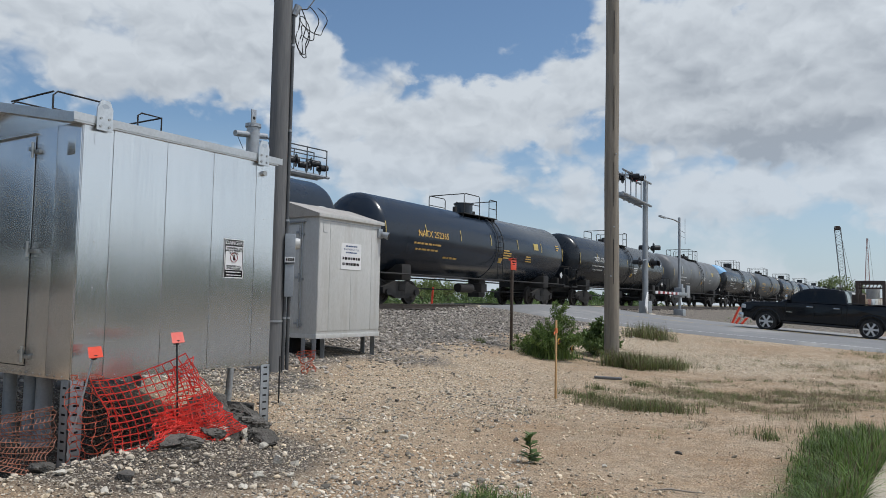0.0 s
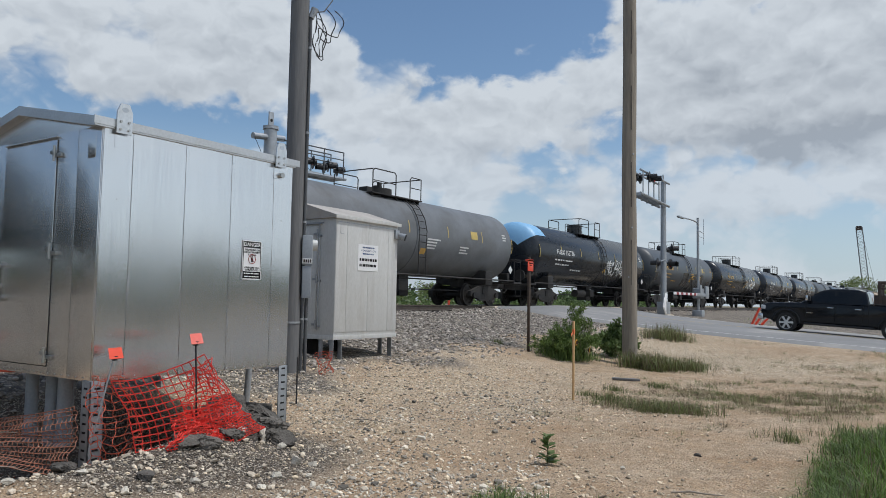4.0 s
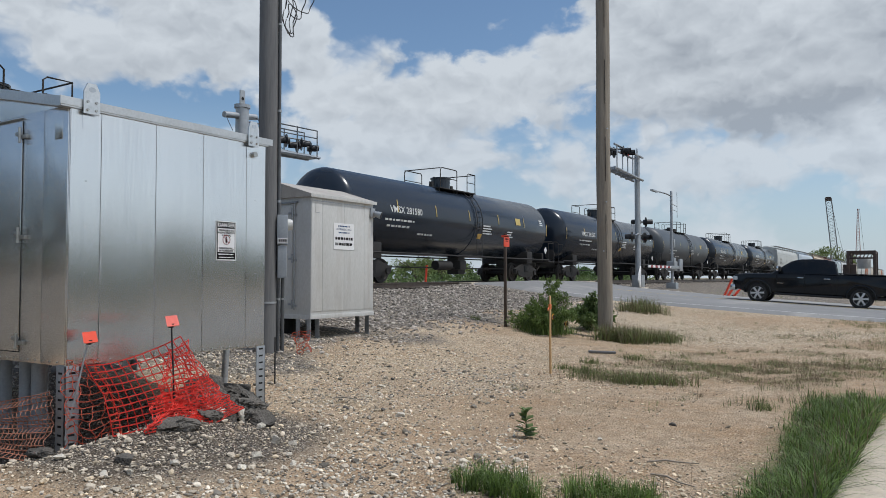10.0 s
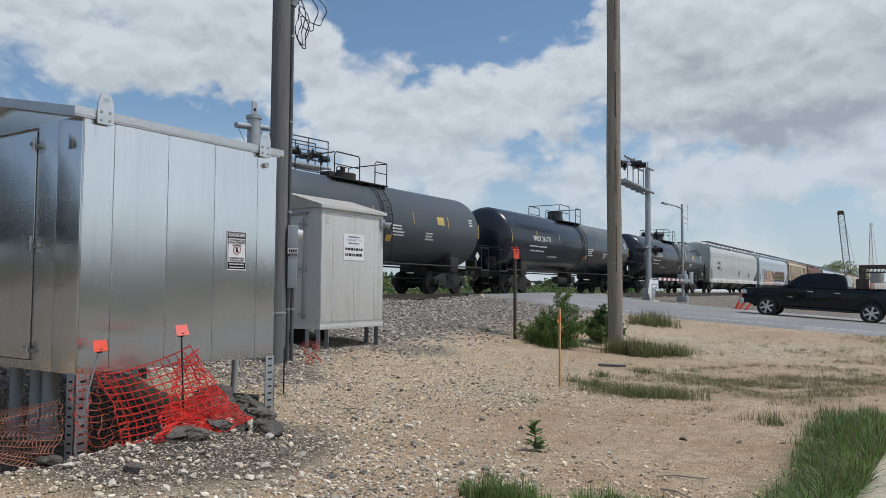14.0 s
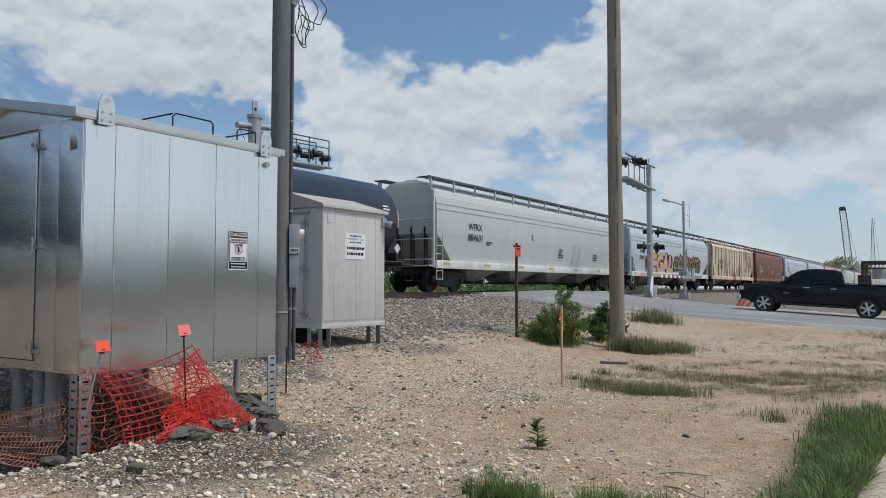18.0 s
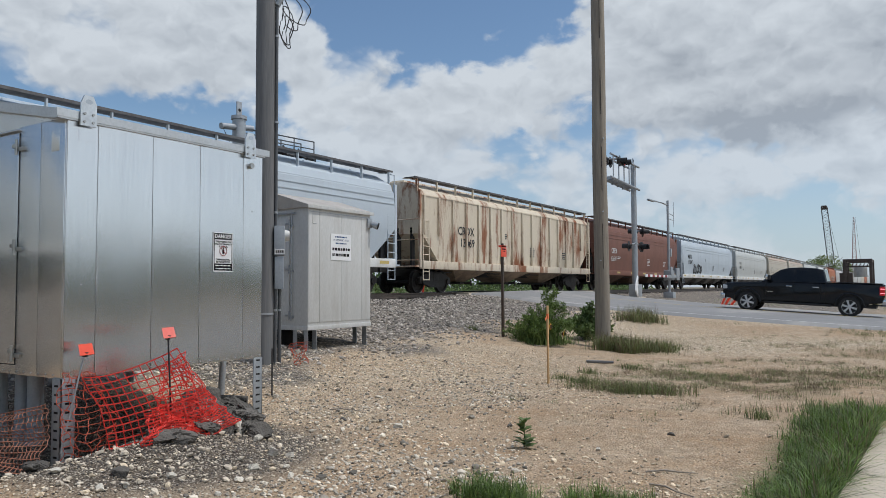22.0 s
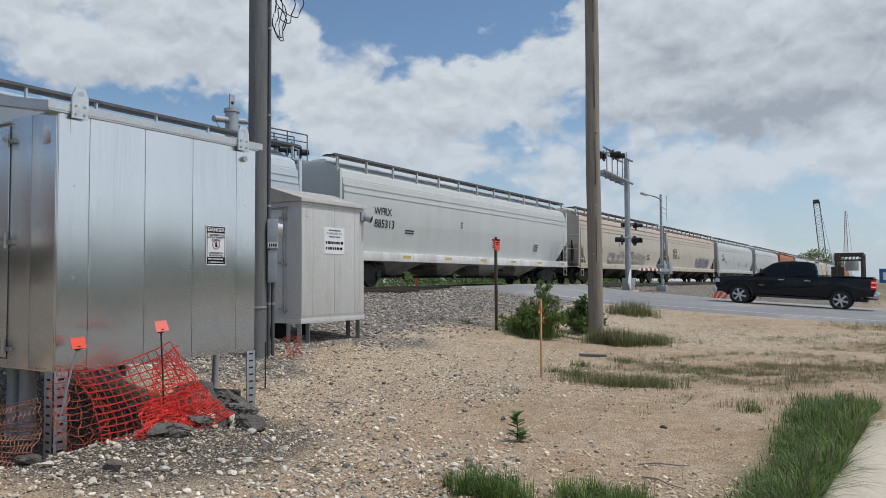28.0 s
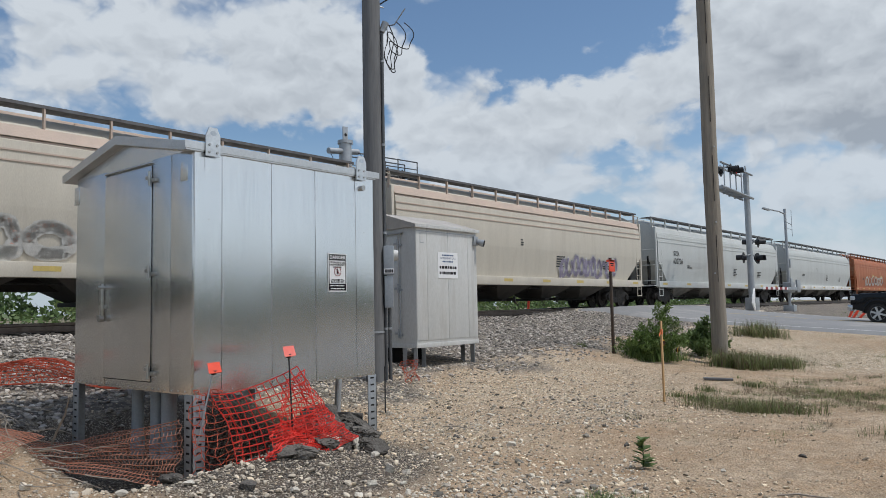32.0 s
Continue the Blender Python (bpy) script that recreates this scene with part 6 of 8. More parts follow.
def marker_post():
    x, y = -8.42, 16.08
    zb = gz(x, y)
    c = thing("marker_post", "rusty steel post with an orange marker plate", "marker post")
    part("post", Shape().box((x - .03, y - .03, zb - .2), (x + .03, y + .03, 2.36), .006), M["postbrown"], c)
    p = part("plate", Shape().box((x + .03, y - .14, 2.30), (x + .045, y + .14, 2.58), .01).box((x - .03, y - .14, 2.53), (x + .045, y + .14, 2.58), .006), M["orange"], c, "orange plastic marker plate")
    part("fine_print", bars(Shape(), x + .0465, [(y - .09, y + .09, 2.49, .03), (y - .07, y + .07, 2.44, .02)]), M["signblack"], p, smooth=0)
    part("cap", Shape().box((x - .02, y - .03, 2.58), (x + .03, y + .03, 2.63), .008), M["postbrown"], c)
    rebase(c, x, y, zb)


def survey_stake():
    x, y = -4.98, 11.05
    zb = gz(x, y)
    c = thing("survey_stake", "raw pine survey stake with orange ribbon", "stake")
    part("lath", Shape().box((x - .012, y - .02, zb - .1), (x + .012, y + .02, 1.26), .003, Matrix()), M["lath"], c)
    part("ribbon", Shape().box((x - .016, y - .024, 1.05), (x + .016, y + .024, 1.13), .003).add([(x, y - .024, 1.10), (x, y - .10, 1.06), (x + .01, y - .10, 1.02), (x, y - .024, 1.06)], [(0, 1, 2, 3)]), M["ribbon"], c)
    rebase(c, x, y, zb)


def whisker(name, label, foot, head, mat, rod="rodblack"):
    c = thing(name, label, "utility marker")
    part("rod", Shape().tube([foot, ((foot[0] + head[0]) / 2 + .004, (foot[1] + head[1]) / 2, (foot[2] + head[2]) / 2), head], .008, 6), M[rod], c)
    hx, hy, hz = head
    s = Shape()
    s.add([(hx + .03, hy - .066, hz - .045), (hx + .03, hy + .066, hz - .04), (hx - .005, hy + .062, hz + .05), (hx - .005, hy - .062, hz + .045),
           (hx + .015, hy - .03, hz - .05), (hx + .015, hy + .03, hz - .05), (hx - .03, hy + .03, hz + .0), (hx - .03, hy - .03, hz + .0)],
          [(0, 1, 2, 3), (4, 5, 1, 0), (5, 6, 2, 1), (6, 7, 3, 2), (7, 4, 0, 3), (7, 6, 5, 4)])
    part("head", s, M[mat], c, "bent plastic marker cup")
    part("collar", Shape().cyl((hx - .004, hy, hz - .06), (hx, hy, hz - .02), .022, .03, n=10), M["rodblack"], c)
    rebase(c, *foot)


def net_panel(name, label, corner, nu, nv, mat, seed, crumple=.02, r=.0055):
    """Plastic safety net: strands in two directions over a draped sheet. corner: (u, v) -> place."""
    rnd = random.Random(seed)
    ph = [rnd.uniform(0, 6.28) for _ in range(8)]

    def p(u, v):
        a = Vector(corner(u, v))
        a.x += crumple * (math.sin(7 * u + 3 * v + ph[0]) + .6 * math.sin(17 * u - 9 * v + ph[1]) + .35 * math.sin(41 * u + 23 * v + ph[6]))
        a.y += crumple * (math.sin(6 * v - 5 * u + ph[2]) + .5 * math.sin(15 * v + 11 * u + ph[3]) + .35 * math.sin(37 * v - 29 * u + ph[7]))
        a.z += crumple * .7 * (math.sin(9 * u + ph[4]) + .6 * math.sin(13 * v + 8 * u + ph[5]))
        return a
    s = Shape()
    m = 3
    for i in range(nu + 1):
        s.tube([p(i / nu, j / (nv * m)) for j in range(nv * m + 1)], r, 3)
    for j in range(nv + 1):
        s.tube([p(i / (nu * m), j / nv) for i in range(nu * m + 1)], r * 1.2, 3)
    ob = part(name, s, M[mat], None)
    return tagged(ob, label, "safety fence")


def bil(A, B, C, D, sag=0.0, belly=0.0):
    """Corners: top near, top far, foot far, foot near."""
    A, B, C, D = map(Vector, (A, B, C, D))

    def f(u, v):
        t = A.lerp(B, u)
        b = D.lerp(C, u)
        q = t.lerp(b, v)
        q.z -= sag * math.sin(math.pi * u) * (1 - v)
        q.x += belly * math.sin(math.pi * v)
        return q
    return f


def nets():
    net_panel("safety_net", "bright orange plastic safety net strung from the cabinet leg", bil((-6.06, 3.80, .80), (-5.62, 4.42, 1.03), (-5.46, 4.60, .34), (-5.74, 3.86, .22), .06, .06), 12, 10, "net", 1, .006, .0052)
    net_panel("safety_net", "crumpled bright orange net heaped on rubble", bil((-5.66, 4.12, .50), (-5.58, 4.64, .62), (-5.30, 4.86, .32), (-5.50, 3.98, .2), .03, .04), 26, 17, "net", 2, .026, .0048)
    net_panel("safety_net", "creased bright orange net hanging behind the marker rod", bil((-5.72, 4.30, .86), (-5.64, 4.50, .98), (-5.42, 4.78, .36), (-5.56, 4.2, .34), .02, .02), 13, 15, "net", 3, .022, .0046)
    net_panel("safety_net", "torn orange net wrapped round the cabinet leg", bil((-6.10, 3.60, .84), (-6.02, 3.90, .84), (-5.8, 4.0, .16), (-6.0, 3.58, .1), .02, .05), 6, 12, "net_mid", 4, .03, .0036)
    net_panel("safety_net", "dusty orange net sagging past the open pit", bil((-6.15, 3.58, .62), (-9.0, 3.0, .34), (-8.7, 2.5, .10), (-6.0, 3.42, .08), .16, .0), 60, 13, "net_dusty", 5, .028, .0038)
    net_panel("safety_net", "dusty orange net lying on the ground", bil((-7.6, 3.0, .40), (-10.2, 2.9, .60), (-9.9, 1.9, .45), (-7.3, 2.2, .2), .1, .0), 40, 14, "net_dusty", 6, .03, .0042)
    net_panel("safety_net", "folded orange net heaped on the ballast bank", lambda u, v: Vector((-11.0 + 1.4 * u, 3.2 + 1.9 * u + .5 * (v - .5), gz(-11.0 + 1.4 * u, 3.2 + 1.9 * u) + .08 + .30 * math.sin(math.pi * v) * math.sin(math.pi * min(u * 1.1 + .05, 1)))), 38, 16, "net_mid", 7, .05, .006)
    net_panel("safety_net", "thin orange net scrap hanging on the bank", lambda u, v: Vector((-8.3 + .12 * u, 8.7 + .22 * u, gz(-8.3, 8.8) + .02 + .34 * v + .04 * math.sin(9 * u + 4 * v))), 6, 7, "net_mid", 8, .03, .0036)


ICO_V, ICO_F = None, None


def ico():
    global ICO_V, ICO_F
    bm = bmesh.new()
    bmesh.ops.create_icosphere(bm, subdivisions=1, radius=1)
    bm.verts.index_update()
    ICO_V = np.array([v.co[:] for v in bm.verts])
    ICO_F = np.array([[v.index for v in f.verts] for f in bm.faces])
    bm.free()


ico()


def stones(name, label, X, Y, S, mat, seed, flat=.6, sink=.25):
    """Many small stones in one mesh, each with its own shape and turn."""
    rs = np.random.RandomState(seed)
    n = len(X)
    V = ICO_V[None] * (1 + rs.uniform(-.28, .28, (n, 12, 1)))
    V = V * rs.uniform(.6, 1.25, (n, 1, 3)) * np.array([1, 1, flat])
    a = rs.uniform(0, 6.28, n)
    c, s = np.cos(a)[:, None], np.sin(a)[:, None]
    x, y = V[..., 0] * c - V[..., 1] * s, V[..., 0] * s + V[..., 1] * c
    t = rs.uniform(-.5, .5, n)[:, None]
    z = V[..., 2] + x * t
    Z = land(X, Y)
    P = np.stack([x * S[:, None] + X[:, None], y * S[:, None] + Y[:, None], z * S[:, None] + (Z + S * (flat - sink))[:, None]], -1).reshape(-1, 3)
    F = (ICO_F[None] + (np.arange(n) * 12)[:, None, None]).reshape(-1, 3)
    me = bpy.data.meshes.new(name)
    me.from_pydata(P.tolist(), [], F.tolist())
    me.materials.append(mat)
    ob = new(name, me)
    return tagged(ob, label, "stones", kind="stuff")


def loose_ground():
    rs = np.random.RandomState(3)
    # ballast on the bank, denser where it is near
    n = 9000
    X = rs.uniform(-14.8, -8.0, n)
    Y = rs.uniform(8.0, 27.0, n)
    keep = rs.rand(n) < np.clip((-X - 7.8) / 2.2, 0.05, 1) * np.clip(1.4 - Y / 40, .3, 1)
    keep &= ~((X > -10.8) & (X < -9.0) & (Y > 9.85) & (Y < 11.7))
    X, Y = X[keep], Y[keep]
    stones("ballast_stones", "loose grey crushed ballast on the bank", X, Y, rs.uniform(.018, .05, len(X)), M["stone"], 4)
    X = rs.uniform(-16, -8.7, 5000)
    Y = rs.uniform(1.0, 9.5, 5000)
    stones("ballast_stones", "loose grey crushed ballast beside the cabinet", X, Y, rs.uniform(.018, .05, 5000), M["stone"], 5)
    X = np.concatenate([rs.uniform(-15.4, -14.6, 1200), rs.uniform(-20.2, -15.2, 4500)])
    Y = np.concatenate([rs.uniform(2, 27.6, 1200), np.where(rs.rand(4500) < .75, rs.uniform(-2, 27.4, 4500), rs.uniform(40.5, 75, 4500))])
    ok = (np.abs(X - RAIL_X - .76) > .1) & (np.abs(X - RAIL_X + .76) > .1)
    stones("ballast_stones", "grey ballast round the sleepers", X[ok], Y[ok], rs.uniform(.025, .06, ok.sum()), M["stone"], 6, sink=.1)
    # pale pebbles over the lot
    n = 36000
    d = 3.2 * np.exp(rs.rand(n) * math.log(24 / 3.2))
    a = np.radians(rs.uniform(2, 66, n))
    X, Y = -d * np.sin(a), d * np.cos(a)
    dens = np.clip(noise2(X, Y, 3.1, 8) * 1.5 + .55 + .35 * ((X < -4.2) & (Y < 9)), .08, 1)
    dens *= 1 - .85 * np.exp(-(((X + 2.4) / 1.9) ** 2 + ((Y - 7.8) / 2.0) ** 2))
    keep = (rs.rand(n) < dens) & (X > -9.5)
    X, Y = X[keep], Y[keep]
    stones("gravel", "scattered pale limestone gravel on sandy soil", X, Y, rs.uniform(.0045, .015, len(X)) * (1 + 1.3 * (rs.rand(len(X)) > .95)), M["pebble"], 7)
    # larger stones pressed into the soil
    n = 17000
    d = 4.0 * np.exp(rs.rand(n) * math.log(27 / 4.0))
    a = np.radians(rs.uniform(6, 66, n))
    X, Y = -d * np.sin(a), d * np.cos(a)
    dens = np.clip(noise2(X, Y, 3.1, 8) * 1.7 + .4 - .1 * ((X < -4.6) & (Y < 5.4)) + .5 * noise2(X, Y, .8, 18), .03, 1)
    dens *= 1 - .93 * np.exp(-(((X + 2.4) / 2.2) ** 2 + ((Y - 7.8) / 2.3) ** 2))
    keep = (rs.rand(n) < dens) & (X > -9.5) & (Y < 26.5)
    X, Y = X[keep], Y[keep]
    stones("gravel", "larger mixed limestone gravel pressed into the soil", X, Y, rs.uniform(.009, .024, len(X)), M["pebble"], 17)
    n = 13000
    d = 4.6 * np.exp(rs.rand(n) * math.log(14 / 4.6))
    a = np.radians(rs.uniform(26, 58, n))
    X, Y = -d * np.sin(a), d * np.cos(a)
    keep = rs.rand(n) < np.clip(.75 + 1.1 * noise2(X, Y, 1.4, 28) - .9 * np.exp(-(((X + 2.4) / 2.0) ** 2 + ((Y - 7.8) / 2.2) ** 2)), .05, 1)
    keep &= ~((X < -5.9) & (Y < 6.1)) & (((X + 5.4) / 1.0) ** 2 + ((Y - 4.5) / 1.3) ** 2 > 1)
    X, Y = X[keep], Y[keep]
    stones("gravel", "coarse pale and dark gravel between the cabinets", X, Y, rs.uniform(.008, .021, len(X)) * (1 + .9 * (rs.rand(len(X)) > .94)), M["gravel_mix"], 27)
    X = np.concatenate([rs.normal(-5.2, .6, 130), rs.uniform(-8.5, -4.3, 110)])
    Y = np.concatenate([rs.normal(4.1, .7, 130), rs.uniform(2.2, 3.6, 110)])
    stones("rubble", "pale rubble stones strewn before the net", X, Y, rs.uniform(.012, .036, 240), M["pebble_pale"], 19, .7)
    # crumbs and pale stones on the dark heap
    X = rs.normal(-5.5, .42, 3000)
    Y = rs.normal(4.5, .6, 3000)
    stones("rubble_crumbs", "dark asphalt crumbs on the heap", X, Y, rs.uniform(.004, .012, 3000), M["crumb"], 8)
    X = np.concatenate([rs.normal(-5.45, .55, 1500), rs.uniform(-9.5, -5.2, 1500)])
    Y = np.concatenate([rs.normal(4.2, .8, 1500), rs.uniform(1.2, 3.5, 1500)])
    stones("gravel", "pale stones strewn on the dark heap", X, Y, rs.uniform(.004, .016, 3000) * (1 + 1.3 * (rs.rand(3000) > .96)), M["pebble_pale"], 9)


M["gravel_mix"] = island(material("mixed_gravel", (0.56, 0.5, 0.41), 0.85, 0, (0.34, 0.3, 0.245), 7, bump=0.3, bump_scale=30), 0.8)
M["crumb"] = island(material("asphalt_crumbs", (0.12, 0.108, 0.096), 0.9, 0, (0.07, 0.062, 0.054), 8, bump=0.3, bump_scale=30), 0.4)
M["pebble_pale"] = island(material("pale_pebbles", (0.62, 0.54, 0.43), 0.85, 0, (0.44, 0.37, 0.29), 7, bump=0.3, bump_scale=30), 0.3)


def rock(name, label, x, y, size, mat, seed, squash=(1, 1, .6), sink=.3):
    rnd = random.Random(seed)
    bm = bmesh.new()
    bmesh.ops.create_icosphere(bm, subdivisions=5 if size > .15 else 4, radius=1)
    off = Vector((rnd.uniform(0, 50), rnd.uniform(0, 50), rnd.uniform(0, 50)))
    cuts = []
    for _ in range(10):
        d = Vector((rnd.gauss(0, 1), rnd.gauss(0, 1), rnd.gauss(0, 1))).normalized()
        cuts.append((d, rnd.uniform(.45, .8)))
    for v in bm.verts:
        p = v.co.copy()
        for d, h in cuts:
            k = p.dot(d)
            if k > h:
                p -= d * (k - h)
        p *= 1 + .16 * noise.noise(p * 1.7 + off) + .12 * noise.noise(p * 4.5 + off) + .09 * noise.noise(p * 11 + off) + .07 * noise.noise(p * 24 + off)
        v.co = Vector((p.x * squash[0], p.y * squash[1], p.z * squash[2])) * size
    me = bpy.data.meshes.new(name)
    bm.to_mesh(me)
    bm.free()
    me.shade_smooth()
    me.set_sharp_from_angle(angle=radians(24))
    me.materials.append(mat)
    ob = new(name, me)
    ob.matrix_world = pose(x, y, gz(x, y) + size * squash[2] * (1 - sink) * .8, rnd.uniform(-12, 12), rnd.uniform(-12, 12), rnd.uniform(0, 360))
    return tagged(ob, label, "rock", group="rocks by the cabinet")


def rocks():
    for k, (x, y, s) in enumerate(((-6.05, 5.1, .36), (-5.75, 5.3, .24), (-5.6, 4.95, .25), (-5.78, 5.02, .22), (-5.42, 4.62, .14), (-5.5, 4.2, .15), (-5.95, 5.5, .3), (-6.35, 5.4, .28), (-6.5, 5.2, .2), (-5.35, 5.15, .15), (-5.38, 4.3, .11), (-5.55, 5.2, .12), (-5.2, 3.6, .09), (-5.9, 3.35, .12), (-6.9, 6.2, .05))):
        rock("asphalt_chunk", "dark broken asphalt chunk on the heap", x, y, s, M["rubble"], 20 + k, (1.1, .95, .62), .5)
    for k, (x, y, s) in enumerate(((-4.55, 4.19, .05), (-5.1, 3.35, .055), (-5.0, 3.5, .045), (-4.72, 4.5, .06), (-4.6, 4.75, .045), (-5.55, 4.75, .10), (-4.95, 3.85, .045), (-4.45, 3.9, .04), (-4.9, 4.9, .075), (-4.8, 5.02, .05), (-5.25, 5.05, .055), (-4.4, 4.6, .045), (-5.6, 3.3, .05), (-5.9, 2.9, .06), (-6.3, 2.7, .05), (-6.7, 2.5, .055), (-4.4, 5.5, .03), (-4.9, 6.8, .06), (-2.6, 6.9, .035), (-7.0, 7.05, .06))):
        rock("pale_stone", "pale limestone lump on the dirt", x, y, s, M["rock_pale"], 60 + k, (1, .8, .6))
    rock("pale_stone", "upright pale splinter of limestone", -5.42, 4.98, .09, M["rock_pale"], 99, (.35, .5, 1.1), .2)
    for k, (x, y) in enumerate(((-5.5, 6.6), (-5.2, 6.9), (-6.9, 9.3), (-6.3, 8.6), (-2.2, 8.0), (-3.9, 7.6), (-4.6, 8.4), (-5.6, 7.6), (-7.2, 11.5))):
        rock("small_clod", "small dark clod of soil", x, y, .045, M["rubble"], 140 + k, (1.3, .8, .5))
    # old pipe and planks lying about
    p = part("black_pipe", Shape().cyl((-6.9, 5.5, .34), (-6.35, 5.95, .30), .06, n=12), M["rubble"], None)
    tagged(p, "dark piece of pipe lying behind the heap", "pipe")
    s = thing("plank", "grey weathered board lying on the gravel", "board")
    z = gz(-5.3, 14.1)
    part("board", Shape().box((-.26, -.07, 0), (.26, .07, .04), .006), M["polegrey"], s)
    s.matrix_world = pose(-5.25, 14.1, z + .01, 0, 2, 28)
    st = thing("leaning_post", "thin steel pipe post behind the cabinet", "post")
    part("pipe", Shape().cyl((0, 0, -.2), (.03, .05, .85), .04, n=12), M["galv"], st)
    st.matrix_world = pose(-7.0, 6.12, gz(-7.0, 6.12))
    # dry stems on the pit's edge
    rnd = random.Random(12)
    tw = Shape()
    for k in range(46):
        x, y = rnd.uniform(-9.4, -6.6), rnd.uniform(2.3, 3.3)
        z = gz(x, y) + rnd.uniform(.02, .12)
        a, l = rnd.uniform(-.5, .5) + (math.pi if rnd.random() < .5 else 0), rnd.uniform(.4, 1.3)
        pts, q = [], Vector((x, y, z))
        d = Vector((math.cos(a), math.sin(a) * .5, rnd.uniform(-.05, .25)))
        for i in range(6):
            pts.append(q.copy())
            q += d * l / 5
            d += Vector((rnd.uniform(-.25, .25), rnd.uniform(-.25, .25), rnd.uniform(-.22, .12)))
        tw.tube(pts, [.007 * (1 - .12 * i) for i in range(6)], 4)
    tw.tube([(-7.7, 3.1, .3), (-7.6, 3.1, .42), (-7.3, 3.05, .62), (-7.1, 3.0, .8)], [.012, .011, .009, .005], 5)
    tagged(part("dry_stems", tw, M["stick"], None), "tangle of dry grey stems beside the pit", "dead plants", kind="stuff")
    for k, (x, y, a) in enumerate(((-1.75, 6.3, 20), (-1.6, 5.7, -30), (-5.9, 7.1, 10), (-7.3, 15.7, 60), (-7.0, 15.9, 20))):
        t = thing("twig", "short dry twig on the ground", "twig")
        part("stem", Shape().tube([(-.2, 0, 0), (-.05, .02, .015), (.1, -.01, .01), (.22, .03, .0)], [.008, .009, .007, .004], 5), M["stick"], t)
        t.matrix_world = pose(x, y, gz(x, y) + .01, 0, 0, a)


steel_cabinet()
white_cabinet()
left_pole()
right_pole()
marker_post()
survey_stake()
whisker("marker_whisker", "faded pink plastic marker on a black rod", (-5.58, 4.34, .35), (-5.6, 4.31, 1.17), "pinkish")
whisker("marker_whisker", "bright orange plastic marker on a bent grey rod", (-6.03, 3.60, .2), (-5.93, 3.74, 1.05), "orange", "galv")
w = thing("black_rod", "thin black rod standing by the service pole", "rod")
part("rod", Shape().cyl((0, 0, -.1), (0, 0, .62), .01, n=6), M["rodblack"], w)
w.matrix_world = pose(-7.06, 7.04, gz(-7.06, 7.04))
nets()
loose_ground()
rocks()


# ---- crossing signals ----
def lamp_head(car, x, y, z, yaw, lit=False, hood=.36, tilt=0):
    """A round flashing light: backplate, hood and lens, looking along its own +Y."""
    m = pose(x, y, z, tilt, 0, yaw)
    b = Shape().cyl((0, -.02, 0), (0, .0, 0), .30, n=24).cyl((0, -.16, 0), (0, -.02, 0), .13, .16, n=14)
    hd = part("backplate", Shape().add([(m @ Vector(p))[:] for p in b.v], b.f), M["lampblack"], car)
    n, s = 16, Shape()
    vs, fs = [], []
    for k, y_ in enumerate((0.0, hood)):
        for i in range(n + 1):
            a = math.pi * (-.22 + 1.44 * i / n)
            vs.append((.165 * math.cos(a), y_, .165 * math.sin(a)))
    fs = [(i, i + 1, n + 2 + i, n + 1 + i) for i in range(n)]
    s.add([(m @ Vector(p))[:] for p in vs], fs)
    inner = [(p[0] * .95, p[1], p[2] * .95) for p in vs]
    s.add([(m @ Vector(p))[:] for p in inner], fs)
    part("hood", s, M["lampblack"], hd)
    l = Shape().lathe([(.02, .05), (.09, .04), (.14, .015), (.15, .0)], 16)
    part("lens", Shape().add([(m @ Vector(p))[:] for p in l.v], l.f), M["redlens" if lit else "deadlens"], hd)


